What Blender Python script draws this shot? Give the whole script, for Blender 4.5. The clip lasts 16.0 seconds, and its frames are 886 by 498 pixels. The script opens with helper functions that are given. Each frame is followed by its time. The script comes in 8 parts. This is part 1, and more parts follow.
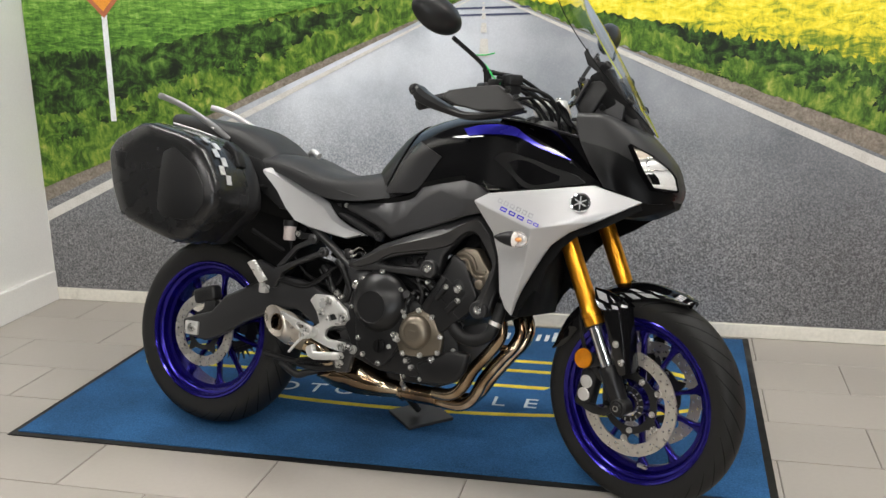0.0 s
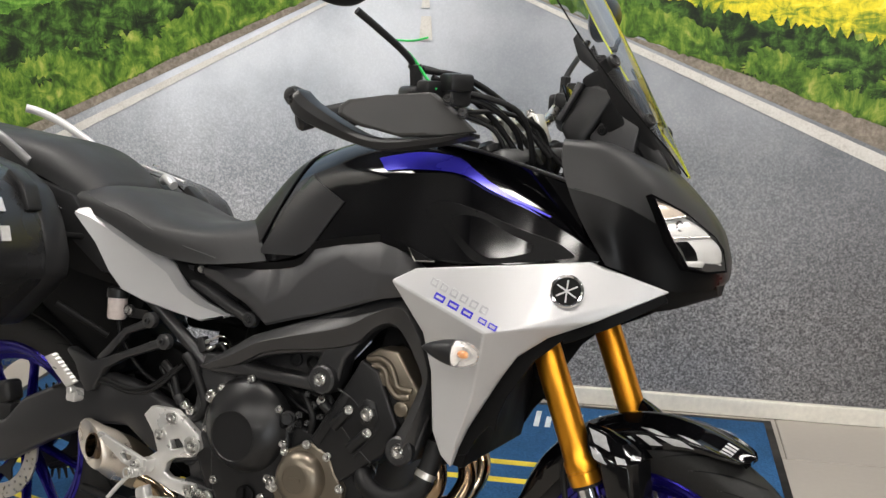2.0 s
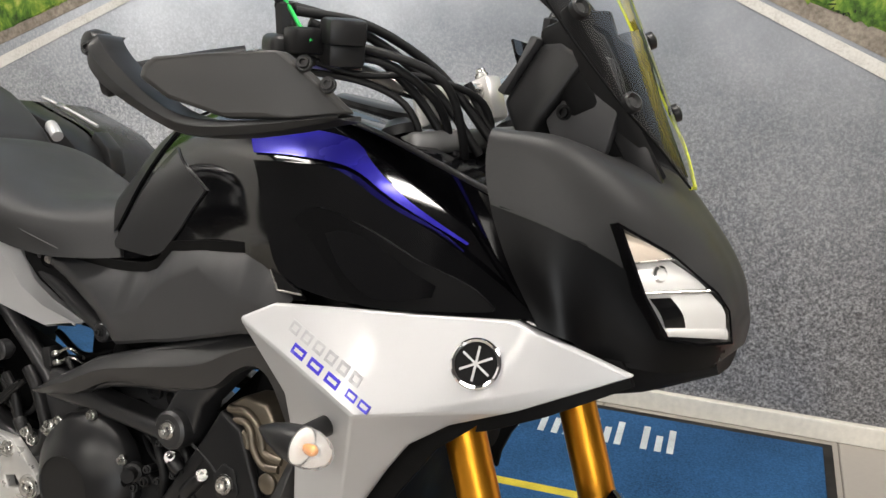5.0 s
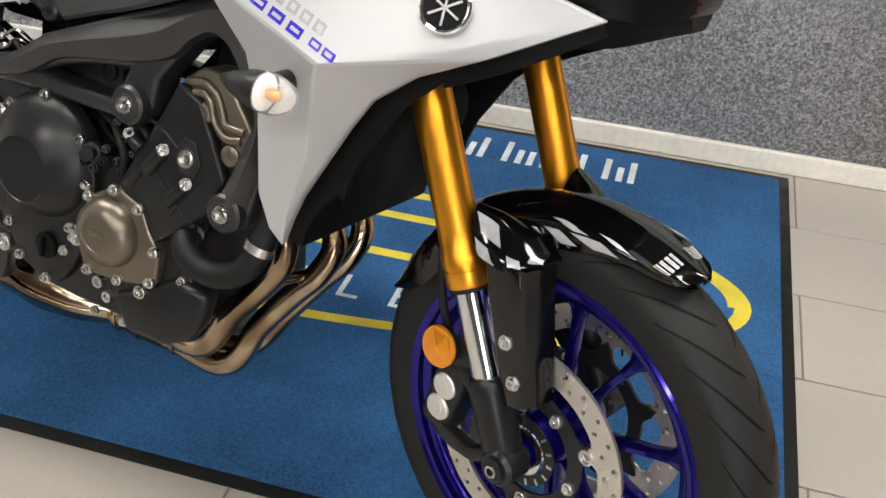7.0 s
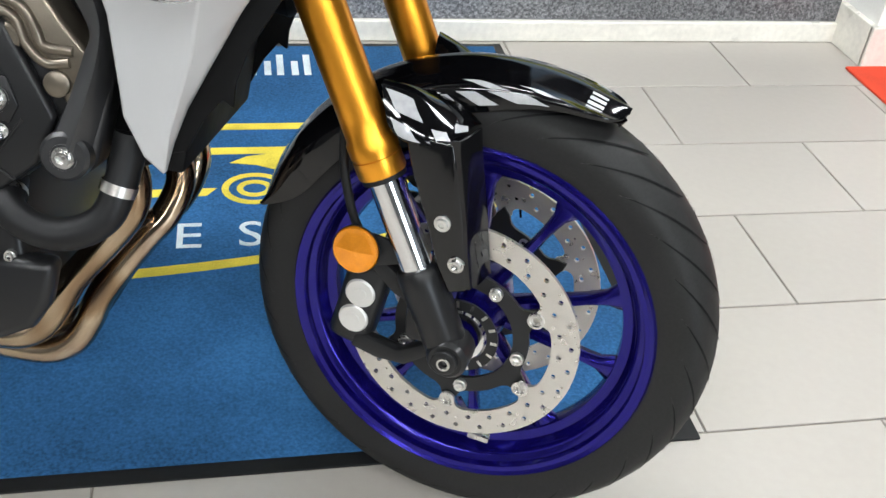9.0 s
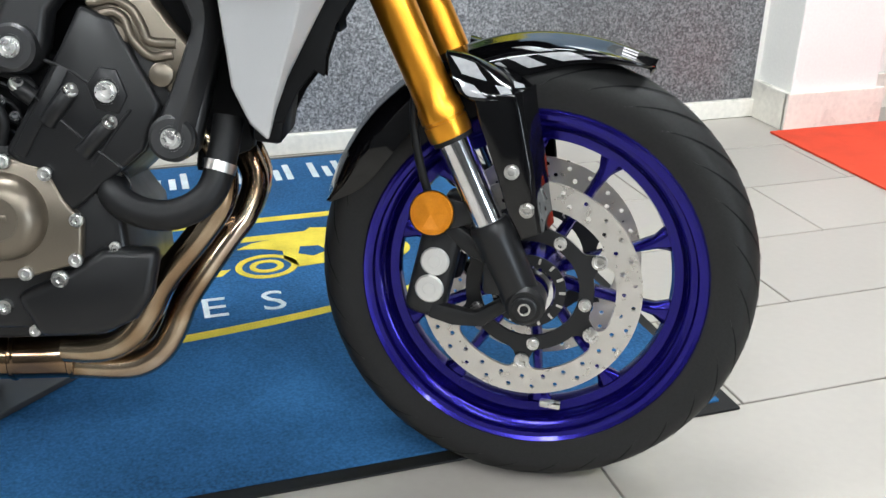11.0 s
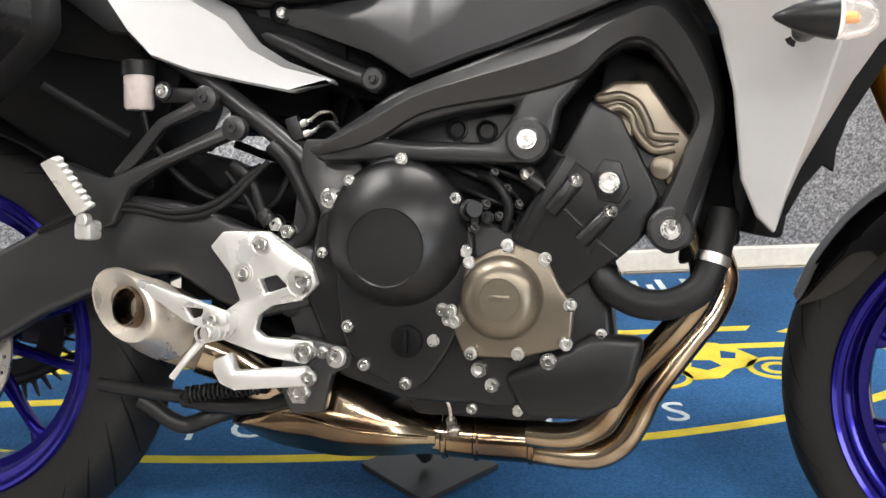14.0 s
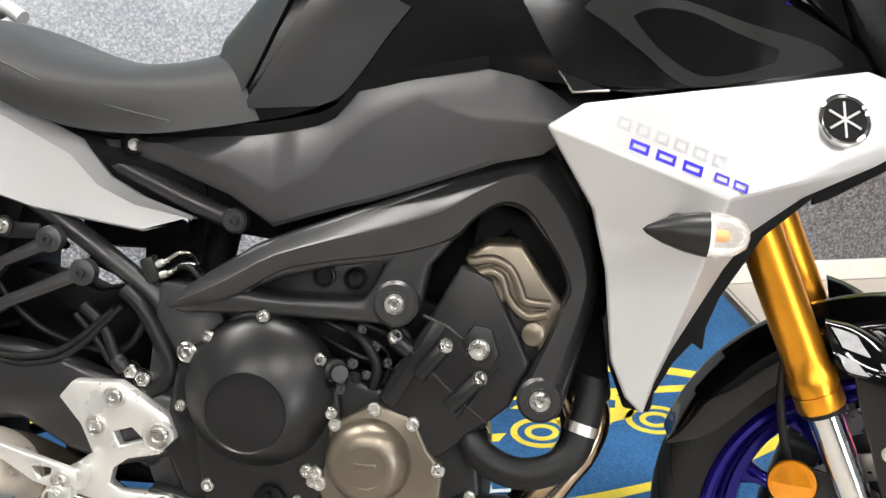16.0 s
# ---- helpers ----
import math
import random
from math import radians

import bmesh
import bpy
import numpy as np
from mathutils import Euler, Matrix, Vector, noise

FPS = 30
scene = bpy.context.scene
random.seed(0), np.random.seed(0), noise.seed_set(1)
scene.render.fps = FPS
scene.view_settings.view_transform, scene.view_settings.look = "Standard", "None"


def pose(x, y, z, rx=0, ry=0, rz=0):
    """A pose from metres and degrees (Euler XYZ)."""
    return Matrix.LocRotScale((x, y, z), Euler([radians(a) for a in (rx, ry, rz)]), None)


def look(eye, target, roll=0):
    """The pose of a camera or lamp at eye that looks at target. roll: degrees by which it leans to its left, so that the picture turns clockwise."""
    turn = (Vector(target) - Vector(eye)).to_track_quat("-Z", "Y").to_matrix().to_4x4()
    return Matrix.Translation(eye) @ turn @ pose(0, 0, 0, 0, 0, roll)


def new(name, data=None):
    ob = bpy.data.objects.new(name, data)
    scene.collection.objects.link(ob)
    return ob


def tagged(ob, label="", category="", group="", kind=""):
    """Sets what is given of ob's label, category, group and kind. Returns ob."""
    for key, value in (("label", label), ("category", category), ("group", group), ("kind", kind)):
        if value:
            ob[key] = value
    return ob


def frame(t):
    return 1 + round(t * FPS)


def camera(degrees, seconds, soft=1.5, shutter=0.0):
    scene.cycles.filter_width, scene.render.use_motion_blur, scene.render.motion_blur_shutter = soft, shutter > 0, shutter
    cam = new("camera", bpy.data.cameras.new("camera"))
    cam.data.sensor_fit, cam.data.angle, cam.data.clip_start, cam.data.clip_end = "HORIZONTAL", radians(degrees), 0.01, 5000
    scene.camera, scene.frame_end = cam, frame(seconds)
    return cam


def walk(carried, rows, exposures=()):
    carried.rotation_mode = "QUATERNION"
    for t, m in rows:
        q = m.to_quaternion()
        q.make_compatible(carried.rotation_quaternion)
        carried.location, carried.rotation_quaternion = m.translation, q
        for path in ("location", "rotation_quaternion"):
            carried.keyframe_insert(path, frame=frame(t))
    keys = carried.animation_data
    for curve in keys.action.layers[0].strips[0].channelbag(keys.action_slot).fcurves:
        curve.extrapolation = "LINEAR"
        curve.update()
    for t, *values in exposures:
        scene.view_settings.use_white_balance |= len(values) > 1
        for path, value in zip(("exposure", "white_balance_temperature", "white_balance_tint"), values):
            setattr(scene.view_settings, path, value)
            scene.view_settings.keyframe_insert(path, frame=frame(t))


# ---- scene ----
cam = camera(49.4, 16.0)
PATH = [
    (0, (1.943, 1.229, 1.392), (1.479, 3.113, 0.905), -1.2),
    (0.5, (1.873, 1.474, 1.343), (1.473, 3.377, 0.877), -0.7),
    (1, (1.78, 1.78, 1.354), (1.432, 3.689, 0.872), -0.8),
    (1.5, (1.793, 2.059, 1.347), (1.391, 3.952, 0.841), -0.8),
    (2, (1.79, 2.293, 1.348), (1.413, 4.185, 0.823), -0.0),
    (2.5, (1.747, 2.563, 1.338), (1.429, 4.452, 0.762), 0.4),
    (3, (1.803, 2.734, 1.329), (1.387, 4.592, 0.718), 0.3),
    (3.2, (1.869, 2.79, 1.327), (1.377, 4.628, 0.711), 0.5),
    (5.3, (1.935, 2.898, 1.352), (1.379, 4.669, 0.61), 1.4),
    (5.5, (1.938, 2.89, 1.345), (1.394, 4.654, 0.574), 1.9),
    (6, (1.938, 2.876, 1.304), (1.439, 4.61, 0.439), 3.0),
    (6.5, (1.943, 2.861, 1.254), (1.493, 4.536, 0.259), 3.3),
    (7, (1.94, 2.859, 1.211), (1.535, 4.478, 0.108), 3.5),
    (7.5, (1.934, 2.863, 1.163), (1.575, 4.428, -0.029), 4.1),
    (8, (1.897, 2.882, 1.118), (1.686, 4.425, -0.137), 5.6),
    (8.5, (1.731, 2.94, 1.087), (1.843, 4.509, -0.148), 5.6),
    (9, (1.605, 2.895, 1.095), (1.974, 4.468, -0.083), 5.7),
    (9.5, (1.504, 2.796, 1.083), (1.93, 4.437, 0.021), 1.4),
    (9.7, (1.468, 2.765, 1.06), (1.927, 4.415, 0.027), 1.5),
    (12, (1.344, 2.707, 0.831), (1.93, 4.477, 0.105), 0.5),
    (12.5, (1.302, 2.714, 0.828), (1.803, 4.513, 0.113), 0.4),
    (13, (1.231, 2.724, 0.845), (1.513, 4.587, 0.173), -0.7),
    (13.5, (1.143, 2.726, 0.857), (1.242, 4.63, 0.252), -1.6),
    (14, (1.128, 2.74, 0.854), (1.151, 4.656, 0.281), -1.9),
    (14.5, (1.126, 2.752, 0.868), (1.162, 4.668, 0.296), -1.6),
    (15, (1.137, 2.774, 0.953), (1.191, 4.666, 0.307), -0.3),
    (15.5, (1.128, 2.802, 1.068), (1.297, 4.67, 0.374), 1.3),
    (16, (1.183, 2.878, 1.111), (1.4, 4.723, 0.371), 0.6),
]
walk(cam, [(t, look(eye, target, roll)) for t, eye, target, roll in PATH],
     exposures=((0, -0.12, 6500, 10), (1.5, -0.05, 6550, 11), (3, 0.0, 6650, 11), (5.5, 0.05, 6650, 11), (6.5, 0.06, 6600, 11), (7, 0.16, 6550, 11), (7.5, 0.46, 6250, 8), (8.5, 0.68, 6000, 7), (9.5, 0.46, 5900, 7), (12, 0.5, 5820, 6), (12.5, 0.5, 5750, 6), (13, 0.52, 6000, 8), (14, 0.67, 6450, 11), (14.5, 0.67, 6420, 10), (15.5, 0.7, 6450, 10), (16, 0.72, 6450, 10)))

# ---- world and light ----
world = bpy.data.worlds.new("world")
scene.world = world
world.use_nodes = True
wn = world.node_tree.nodes
sky = wn.new("ShaderNodeTexSky")
sky.sky_type, sky.sun_disc, sky.sun_elevation, sky.sun_rotation = "NISHITA", False, radians(35), radians(200)
world.node_tree.links.new(sky.outputs[0], wn["Background"].inputs[0])
wn["Background"].inputs[1].default_value = 0.12


def area_lamp(name, m, sx, sy, watts, color):
    data = bpy.data.lights.new(name, "AREA")
    data.shape, data.size, data.size_y, data.energy, data.color = "RECTANGLE", sx, sy, watts, color
    ob = new(name, data)
    ob.matrix_world = m
    return ob


CEIL = 2.75
PANELS = [(x, y) for x in (-0.2, 1.6, 3.4) for y in (-1.2, 1.4, 4.0)]
for px, py in PANELS:
    area_lamp("panel_lamp", pose(px, py, CEIL - 0.03), 1.1, 0.28, 32, (1.0, 0.97, 0.92))
# daylight through the shop window off to one side behind the camera
area_lamp("window_daylight", pose(5.0, -3.4, 1.45, 90, 0, 0), 1.9, 2.1, 105, (0.93, 0.97, 1.0))


# ---- materials ----
def hexa(c):
    return (*c, 1.0)


def mat(name, color, rough=0.5, metal=0.0, vary=0.15, scale=8.0, fine=120.0, bump=0.0, coat=0.0, rough_vary=0.1, spec=0.5, random_vary=0.0):
    """A surface with two scales of variation in colour and gloss and a fine relief."""
    m = bpy.data.materials.new(name)
    m.use_nodes = True
    nt = m.node_tree
    b = nt.nodes["Principled BSDF"]
    tc = nt.nodes.new("ShaderNodeTexCoord")
    n1 = nt.nodes.new("ShaderNodeTexNoise")
    n1.inputs["Scale"].default_value, n1.inputs["Detail"].default_value = scale, 5
    n2 = nt.nodes.new("ShaderNodeTexNoise")
    n2.inputs["Scale"].default_value, n2.inputs["Detail"].default_value = fine, 3
    nt.links.new(tc.outputs["Object"], n1.inputs["Vector"])
    nt.links.new(tc.outputs["Object"], n2.inputs["Vector"])
    add = nt.nodes.new("ShaderNodeMath")
    add.operation = "ADD"
    nt.links.new(n1.outputs[0], add.inputs[0])
    nt.links.new(n2.outputs[0], add.inputs[1])
    ramp = nt.nodes.new("ShaderNodeMapRange")
    ramp.inputs[1].default_value, ramp.inputs[2].default_value = 0.7, 1.3
    ramp.inputs[3].default_value, ramp.inputs[4].default_value = 1 - vary, 1 + vary
    nt.links.new(add.outputs[0], ramp.inputs[0])
    mul = nt.nodes.new("ShaderNodeVectorMath")
    mul.operation = "SCALE"
    mul.inputs[0].default_value = color
    src = ramp.outputs[0]
    if random_vary:
        oi = nt.nodes.new("ShaderNodeObjectInfo")
        r2 = nt.nodes.new("ShaderNodeMapRange")
        r2.inputs[3].default_value, r2.inputs[4].default_value = 1 - random_vary, 1 + random_vary
        nt.links.new(oi.outputs["Random"], r2.inputs[0])
        mm = nt.nodes.new("ShaderNodeMath")
        mm.operation = "MULTIPLY"
        nt.links.new(ramp.outputs[0], mm.inputs[0])
        nt.links.new(r2.outputs[0], mm.inputs[1])
        src = mm.outputs[0]
    nt.links.new(src, mul.inputs["Scale"])
    nt.links.new(mul.outputs[0], b.inputs["Base Color"])
    rr = nt.nodes.new("ShaderNodeMapRange")
    rr.inputs[1].default_value, rr.inputs[2].default_value = 0.35, 0.65
    rr.inputs[3].default_value, rr.inputs[4].default_value = max(0.02, rough - rough_vary), min(1, rough + rough_vary)
    nt.links.new(n1.outputs[0], rr.inputs[0])
    nt.links.new(rr.outputs[0], b.inputs["Roughness"])
    b.inputs["Metallic"].default_value = metal
    b.inputs["Coat Weight"].default_value = coat
    b.inputs["Coat Roughness"].default_value = 0.04
    b.inputs["Specular IOR Level"].default_value = spec
    if bump:
        bp = nt.nodes.new("ShaderNodeBump")
        bp.inputs["Strength"].default_value, bp.inputs["Distance"].default_value = 0.6, bump
        nt.links.new(n2.outputs[0], bp.inputs["Height"])
        nt.links.new(bp.outputs[0], b.inputs["Normal"])
    return m


def glass(name, color=(1, 1, 1), rough=0.0, ior=1.45):
    m = bpy.data.materials.new(name)
    m.use_nodes = True
    nt = m.node_tree
    out = nt.nodes["Material Output"]
    nt.nodes.remove(nt.nodes["Principled BSDF"])
    tr = nt.nodes.new("ShaderNodeBsdfTransparent")
    tr.inputs[0].default_value = hexa(color)
    gl = nt.nodes.new("ShaderNodeBsdfGlossy")
    gl.inputs["Roughness"].default_value = 0.03 + rough
    fr = nt.nodes.new("ShaderNodeFresnel")
    fr.inputs[0].default_value = ior
    mix = nt.nodes.new("ShaderNodeMixShader")
    nt.links.new(fr.outputs[0], mix.inputs[0])
    nt.links.new(tr.outputs[0], mix.inputs[1])
    nt.links.new(gl.outputs[0], mix.inputs[2])
    nt.links.new(mix.outputs[0], out.inputs[0])
    return m


def frosted(name, color, share):
    """A clear moulding with a milky share of scattered light."""
    m = glass(name, color, 0.05, 1.5)
    nt = m.node_tree
    out = nt.nodes["Material Output"]
    clear = out.inputs[0].links[0].from_socket
    df = nt.nodes.new("ShaderNodeBsdfDiffuse")
    df.inputs[0].default_value = hexa((0.8, 0.79, 0.78))
    mix = nt.nodes.new("ShaderNodeMixShader")
    mix.inputs[0].default_value = share
    nt.links.new(clear, mix.inputs[1])
    nt.links.new(df.outputs[0], mix.inputs[2])
    nt.links.new(mix.outputs[0], out.inputs[0])
    return m


def heat_tinted(name):
    """Bare steel pipe, straw, brown and smoky where the heat has coloured it."""
    m = mat(name, (0.4, 0.3, 0.2), 0.17, metal=1.0, scale=9, fine=40, rough_vary=0.06)
    nt = m.node_tree
    b = nt.nodes["Principled BSDF"]
    tc = nt.nodes.new("ShaderNodeTexCoord")
    n = nt.nodes.new("ShaderNodeTexNoise")
    n.inputs["Scale"].default_value, n.inputs["Detail"].default_value, n.inputs["Roughness"].default_value = 6.5, 2, 0.45
    nt.links.new(tc.outputs["Object"], n.inputs["Vector"])
    cr = nt.nodes.new("ShaderNodeValToRGB")
    el = cr.color_ramp.elements
    el[0].position, el[0].color = 0.30, hexa((0.10, 0.075, 0.06))
    el[1].position, el[1].color = 0.72, hexa((0.56, 0.5, 0.42))
    for p, c in ((0.41, (0.25, 0.17, 0.10)), (0.5, (0.46, 0.37, 0.26)), (0.6, (0.34, 0.26, 0.19))):
        e = el.new(p)
        e.color = hexa(c)
    nt.links.new(n.outputs[0], cr.inputs[0])
    nt.links.new(cr.outputs[0], b.inputs["Base Color"])
    return m


def glow(name, color, strength):
    m = bpy.data.materials.new(name)
    m.use_nodes = True
    b = m.node_tree.nodes["Principled BSDF"]
    b.inputs["Base Color"].default_value = hexa(color)
    b.inputs["Emission Color"].default_value = hexa(color)
    b.inputs["Emission Strength"].default_value = strength
    return m


def print_mat(name, dark, mid, light, scale, fine, stretch=(1, 1, 1), span=(0.3, 0.5, 0.72), rough=0.55, spots=None):
    """A printed wallpaper texture: three tones over two scales of noise."""
    m = bpy.data.materials.new(name)
    m.use_nodes = True
    nt = m.node_tree
    b = nt.nodes["Principled BSDF"]
    tc = nt.nodes.new("ShaderNodeTexCoord")
    mp = nt.nodes.new("ShaderNodeMapping")
    mp.inputs["Scale"].default_value = stretch
    nt.links.new(tc.outputs["Object"], mp.inputs[0])
    n1 = nt.nodes.new("ShaderNodeTexNoise")
    n1.inputs["Scale"].default_value, n1.inputs["Detail"].default_value, n1.inputs["Roughness"].default_value = scale, 8, 0.65
    n2 = nt.nodes.new("ShaderNodeTexNoise")
    n2.inputs["Scale"].default_value, n2.inputs["Detail"].default_value = fine, 4
    nt.links.new(mp.outputs[0], n1.inputs["Vector"])
    nt.links.new(mp.outputs[0], n2.inputs["Vector"])
    mix = nt.nodes.new("ShaderNodeMath")
    mix.operation = "MULTIPLY_ADD"
    mix.inputs[1].default_value = 0.5
    nt.links.new(n2.outputs[0], mix.inputs[0])
    half = nt.nodes.new("ShaderNodeMath")
    half.operation = "MULTIPLY"
    half.inputs[1].default_value = 0.5
    nt.links.new(n1.outputs[0], half.inputs[0])
    nt.links.new(half.outputs[0], mix.inputs[2])
    cr = nt.nodes.new("ShaderNodeValToRGB")
    el = cr.color_ramp.elements
    el[0].position, el[0].color = span[0], hexa(dark)
    el[1].position, el[1].color = span[2], hexa(light)
    e = el.new(span[1])
    e.color = hexa(mid)
    nt.links.new(mix.outputs[0], cr.inputs[0])
    nt.links.new(cr.outputs[0], b.inputs["Base Color"])
    b.inputs["Roughness"].default_value = rough
    b.inputs["Specular IOR Level"].default_value = 0.3
    return m


def plant_print(name, stops, scale, stretch, blades, rise=0.0, level=0.0):
    """Printed plants: clumps of light and shade with a fine upright grain. stops: (place, colour); rise: how the tone climbs with height above level."""
    m = bpy.data.materials.new(name)
    m.use_nodes = True
    nt = m.node_tree
    L, N = nt.links.new, nt.nodes.new
    b = nt.nodes["Principled BSDF"]
    tc = N("ShaderNodeTexCoord")
    parts = []
    for sc, st, detail, rough, distort in ((scale, stretch, 12, 0.68, 0.7), (blades, (1.0, 1.0, 0.35), 6, 0.7, 0.3)):
        mp = N("ShaderNodeMapping")
        mp.inputs["Scale"].default_value = st
        L(tc.outputs["Object"], mp.inputs[0])
        n = N("ShaderNodeTexNoise")
        n.inputs["Scale"].default_value, n.inputs["Detail"].default_value, n.inputs["Roughness"].default_value, n.inputs["Distortion"].default_value = sc, detail, rough, distort
        L(mp.outputs[0], n.inputs["Vector"])
        parts.append(n.outputs[0])
    mix = N("ShaderNodeMath")
    mix.operation = "MULTIPLY_ADD"
    mix.inputs[1].default_value = 0.32
    L(parts[1], mix.inputs[0])
    weigh = N("ShaderNodeMath")
    weigh.operation = "MULTIPLY"
    weigh.inputs[1].default_value = 0.68
    L(parts[0], weigh.inputs[0])
    L(weigh.outputs[0], mix.inputs[2])
    sep = N("ShaderNodeSeparateXYZ")
    L(tc.outputs["Object"], sep.inputs[0])
    up = N("ShaderNodeMath")
    up.operation = "SUBTRACT"
    up.inputs[1].default_value = level
    L(sep.outputs[2], up.inputs[0])
    tone = N("ShaderNodeMath")
    tone.operation = "MULTIPLY_ADD"
    tone.inputs[1].default_value = rise
    L(up.outputs[0], tone.inputs[0])
    L(mix.outputs[0], tone.inputs[2])
    cr = N("ShaderNodeValToRGB")
    el = cr.color_ramp.elements
    el[0].position, el[0].color = stops[0][0], hexa(stops[0][1])
    el[1].position, el[1].color = stops[-1][0], hexa(stops[-1][1])
    for at, c in stops[1:-1]:
        el.new(at).color = hexa(c)
    L(tone.outputs[0], cr.inputs[0])
    L(cr.outputs[0], b.inputs["Base Color"])
    b.inputs["Roughness"].default_value = 0.5
    b.inputs["Specular IOR Level"].default_value = 0.3
    return m


def asphalt_print(name):
    """The printed road: coarse bright and dark grains towards the foot, a smooth pale blue-grey sheen further up."""
    m = bpy.data.materials.new(name)
    m.use_nodes = True
    nt = m.node_tree
    L, N = nt.links.new, nt.nodes.new
    b = nt.nodes["Principled BSDF"]
    tc = N("ShaderNodeTexCoord")
    sep = N("ShaderNodeSeparateXYZ")
    L(tc.outputs["Object"], sep.inputs[0])
    n = N("ShaderNodeTexNoise")
    n.inputs["Scale"].default_value, n.inputs["Detail"].default_value, n.inputs["Roughness"].default_value = 150, 4, 0.8
    L(tc.outputs["Object"], n.inputs["Vector"])
    big = N("ShaderNodeTexNoise")
    big.inputs["Scale"].default_value, big.inputs["Detail"].default_value = 2.2, 4
    L(tc.outputs["Object"], big.inputs["Vector"])
    grain = N("ShaderNodeValToRGB")
    g = grain.color_ramp.elements
    g[0].position, g[0].color = 0.36, hexa((0.03, 0.03, 0.034))
    g[1].position, g[1].color = 0.66, hexa((0.46, 0.46, 0.47))
    mid = g.new(0.5)
    mid.color = hexa((0.175, 0.175, 0.182))
    L(n.outputs[0], grain.inputs[0])
    far = N("ShaderNodeValToRGB")
    f = far.color_ramp.elements
    f[0].position, f[0].color = 0.38, hexa((0.17, 0.19, 0.215))
    f[1].position, f[1].color = 0.62, hexa((0.33, 0.35, 0.38))
    L(big.outputs[0], far.inputs[0])
    up = N("ShaderNodeMapRange")
    up.inputs[1].default_value, up.inputs[2].default_value = 0.35, 1.05
    up.inputs[3].default_value, up.inputs[4].default_value = 0.0, 0.9
    L(sep.outputs[2], up.inputs[0])
    mx = N("ShaderNodeMix")
    mx.data_type = "RGBA"
    L(up.outputs[0], mx.inputs[0])
    L(grain.outputs[0], mx.inputs[6])
    L(far.outputs[0], mx.inputs[7])
    # the print is palest up the middle of the road
    across = N("ShaderNodeMapRange")
    across.inputs[1].default_value, across.inputs[2].default_value = -1.0, 3.4
    L(sep.outputs[0], across.inputs[0])
    both = N("ShaderNodeValToRGB")
    e = both.color_ramp.elements
    both.color_ramp.interpolation = "EASE"
    e[0].position, e[0].color = 0.09, hexa((0.21, 0.21, 0.21))
    e[1].position, e[1].color = 0.95, hexa((0.17, 0.17, 0.17))
    for at, v in ((0.33, 0.50), (0.45, 0.48), (0.57, 0.29), (0.70, 0.24), (0.84, 0.155)):
        e.new(at).color = hexa((v, v, v))
    L(across.outputs[0], both.inputs[0])
    whole = N("ShaderNodeMath")
    whole.operation = "MULTIPLY"
    whole.inputs[1].default_value = 4.0
    L(both.outputs[0], whole.inputs[0])
    tone = N("ShaderNodeVectorMath")
    tone.operation = "SCALE"
    L(mx.outputs[2], tone.inputs[0])
    L(whole.outputs[0], tone.inputs["Scale"])
    L(tone.outputs[0], b.inputs["Base Color"])
    b.inputs["Roughness"].default_value = 0.33
    b.inputs["Specular IOR Level"].default_value = 0.55
    return m


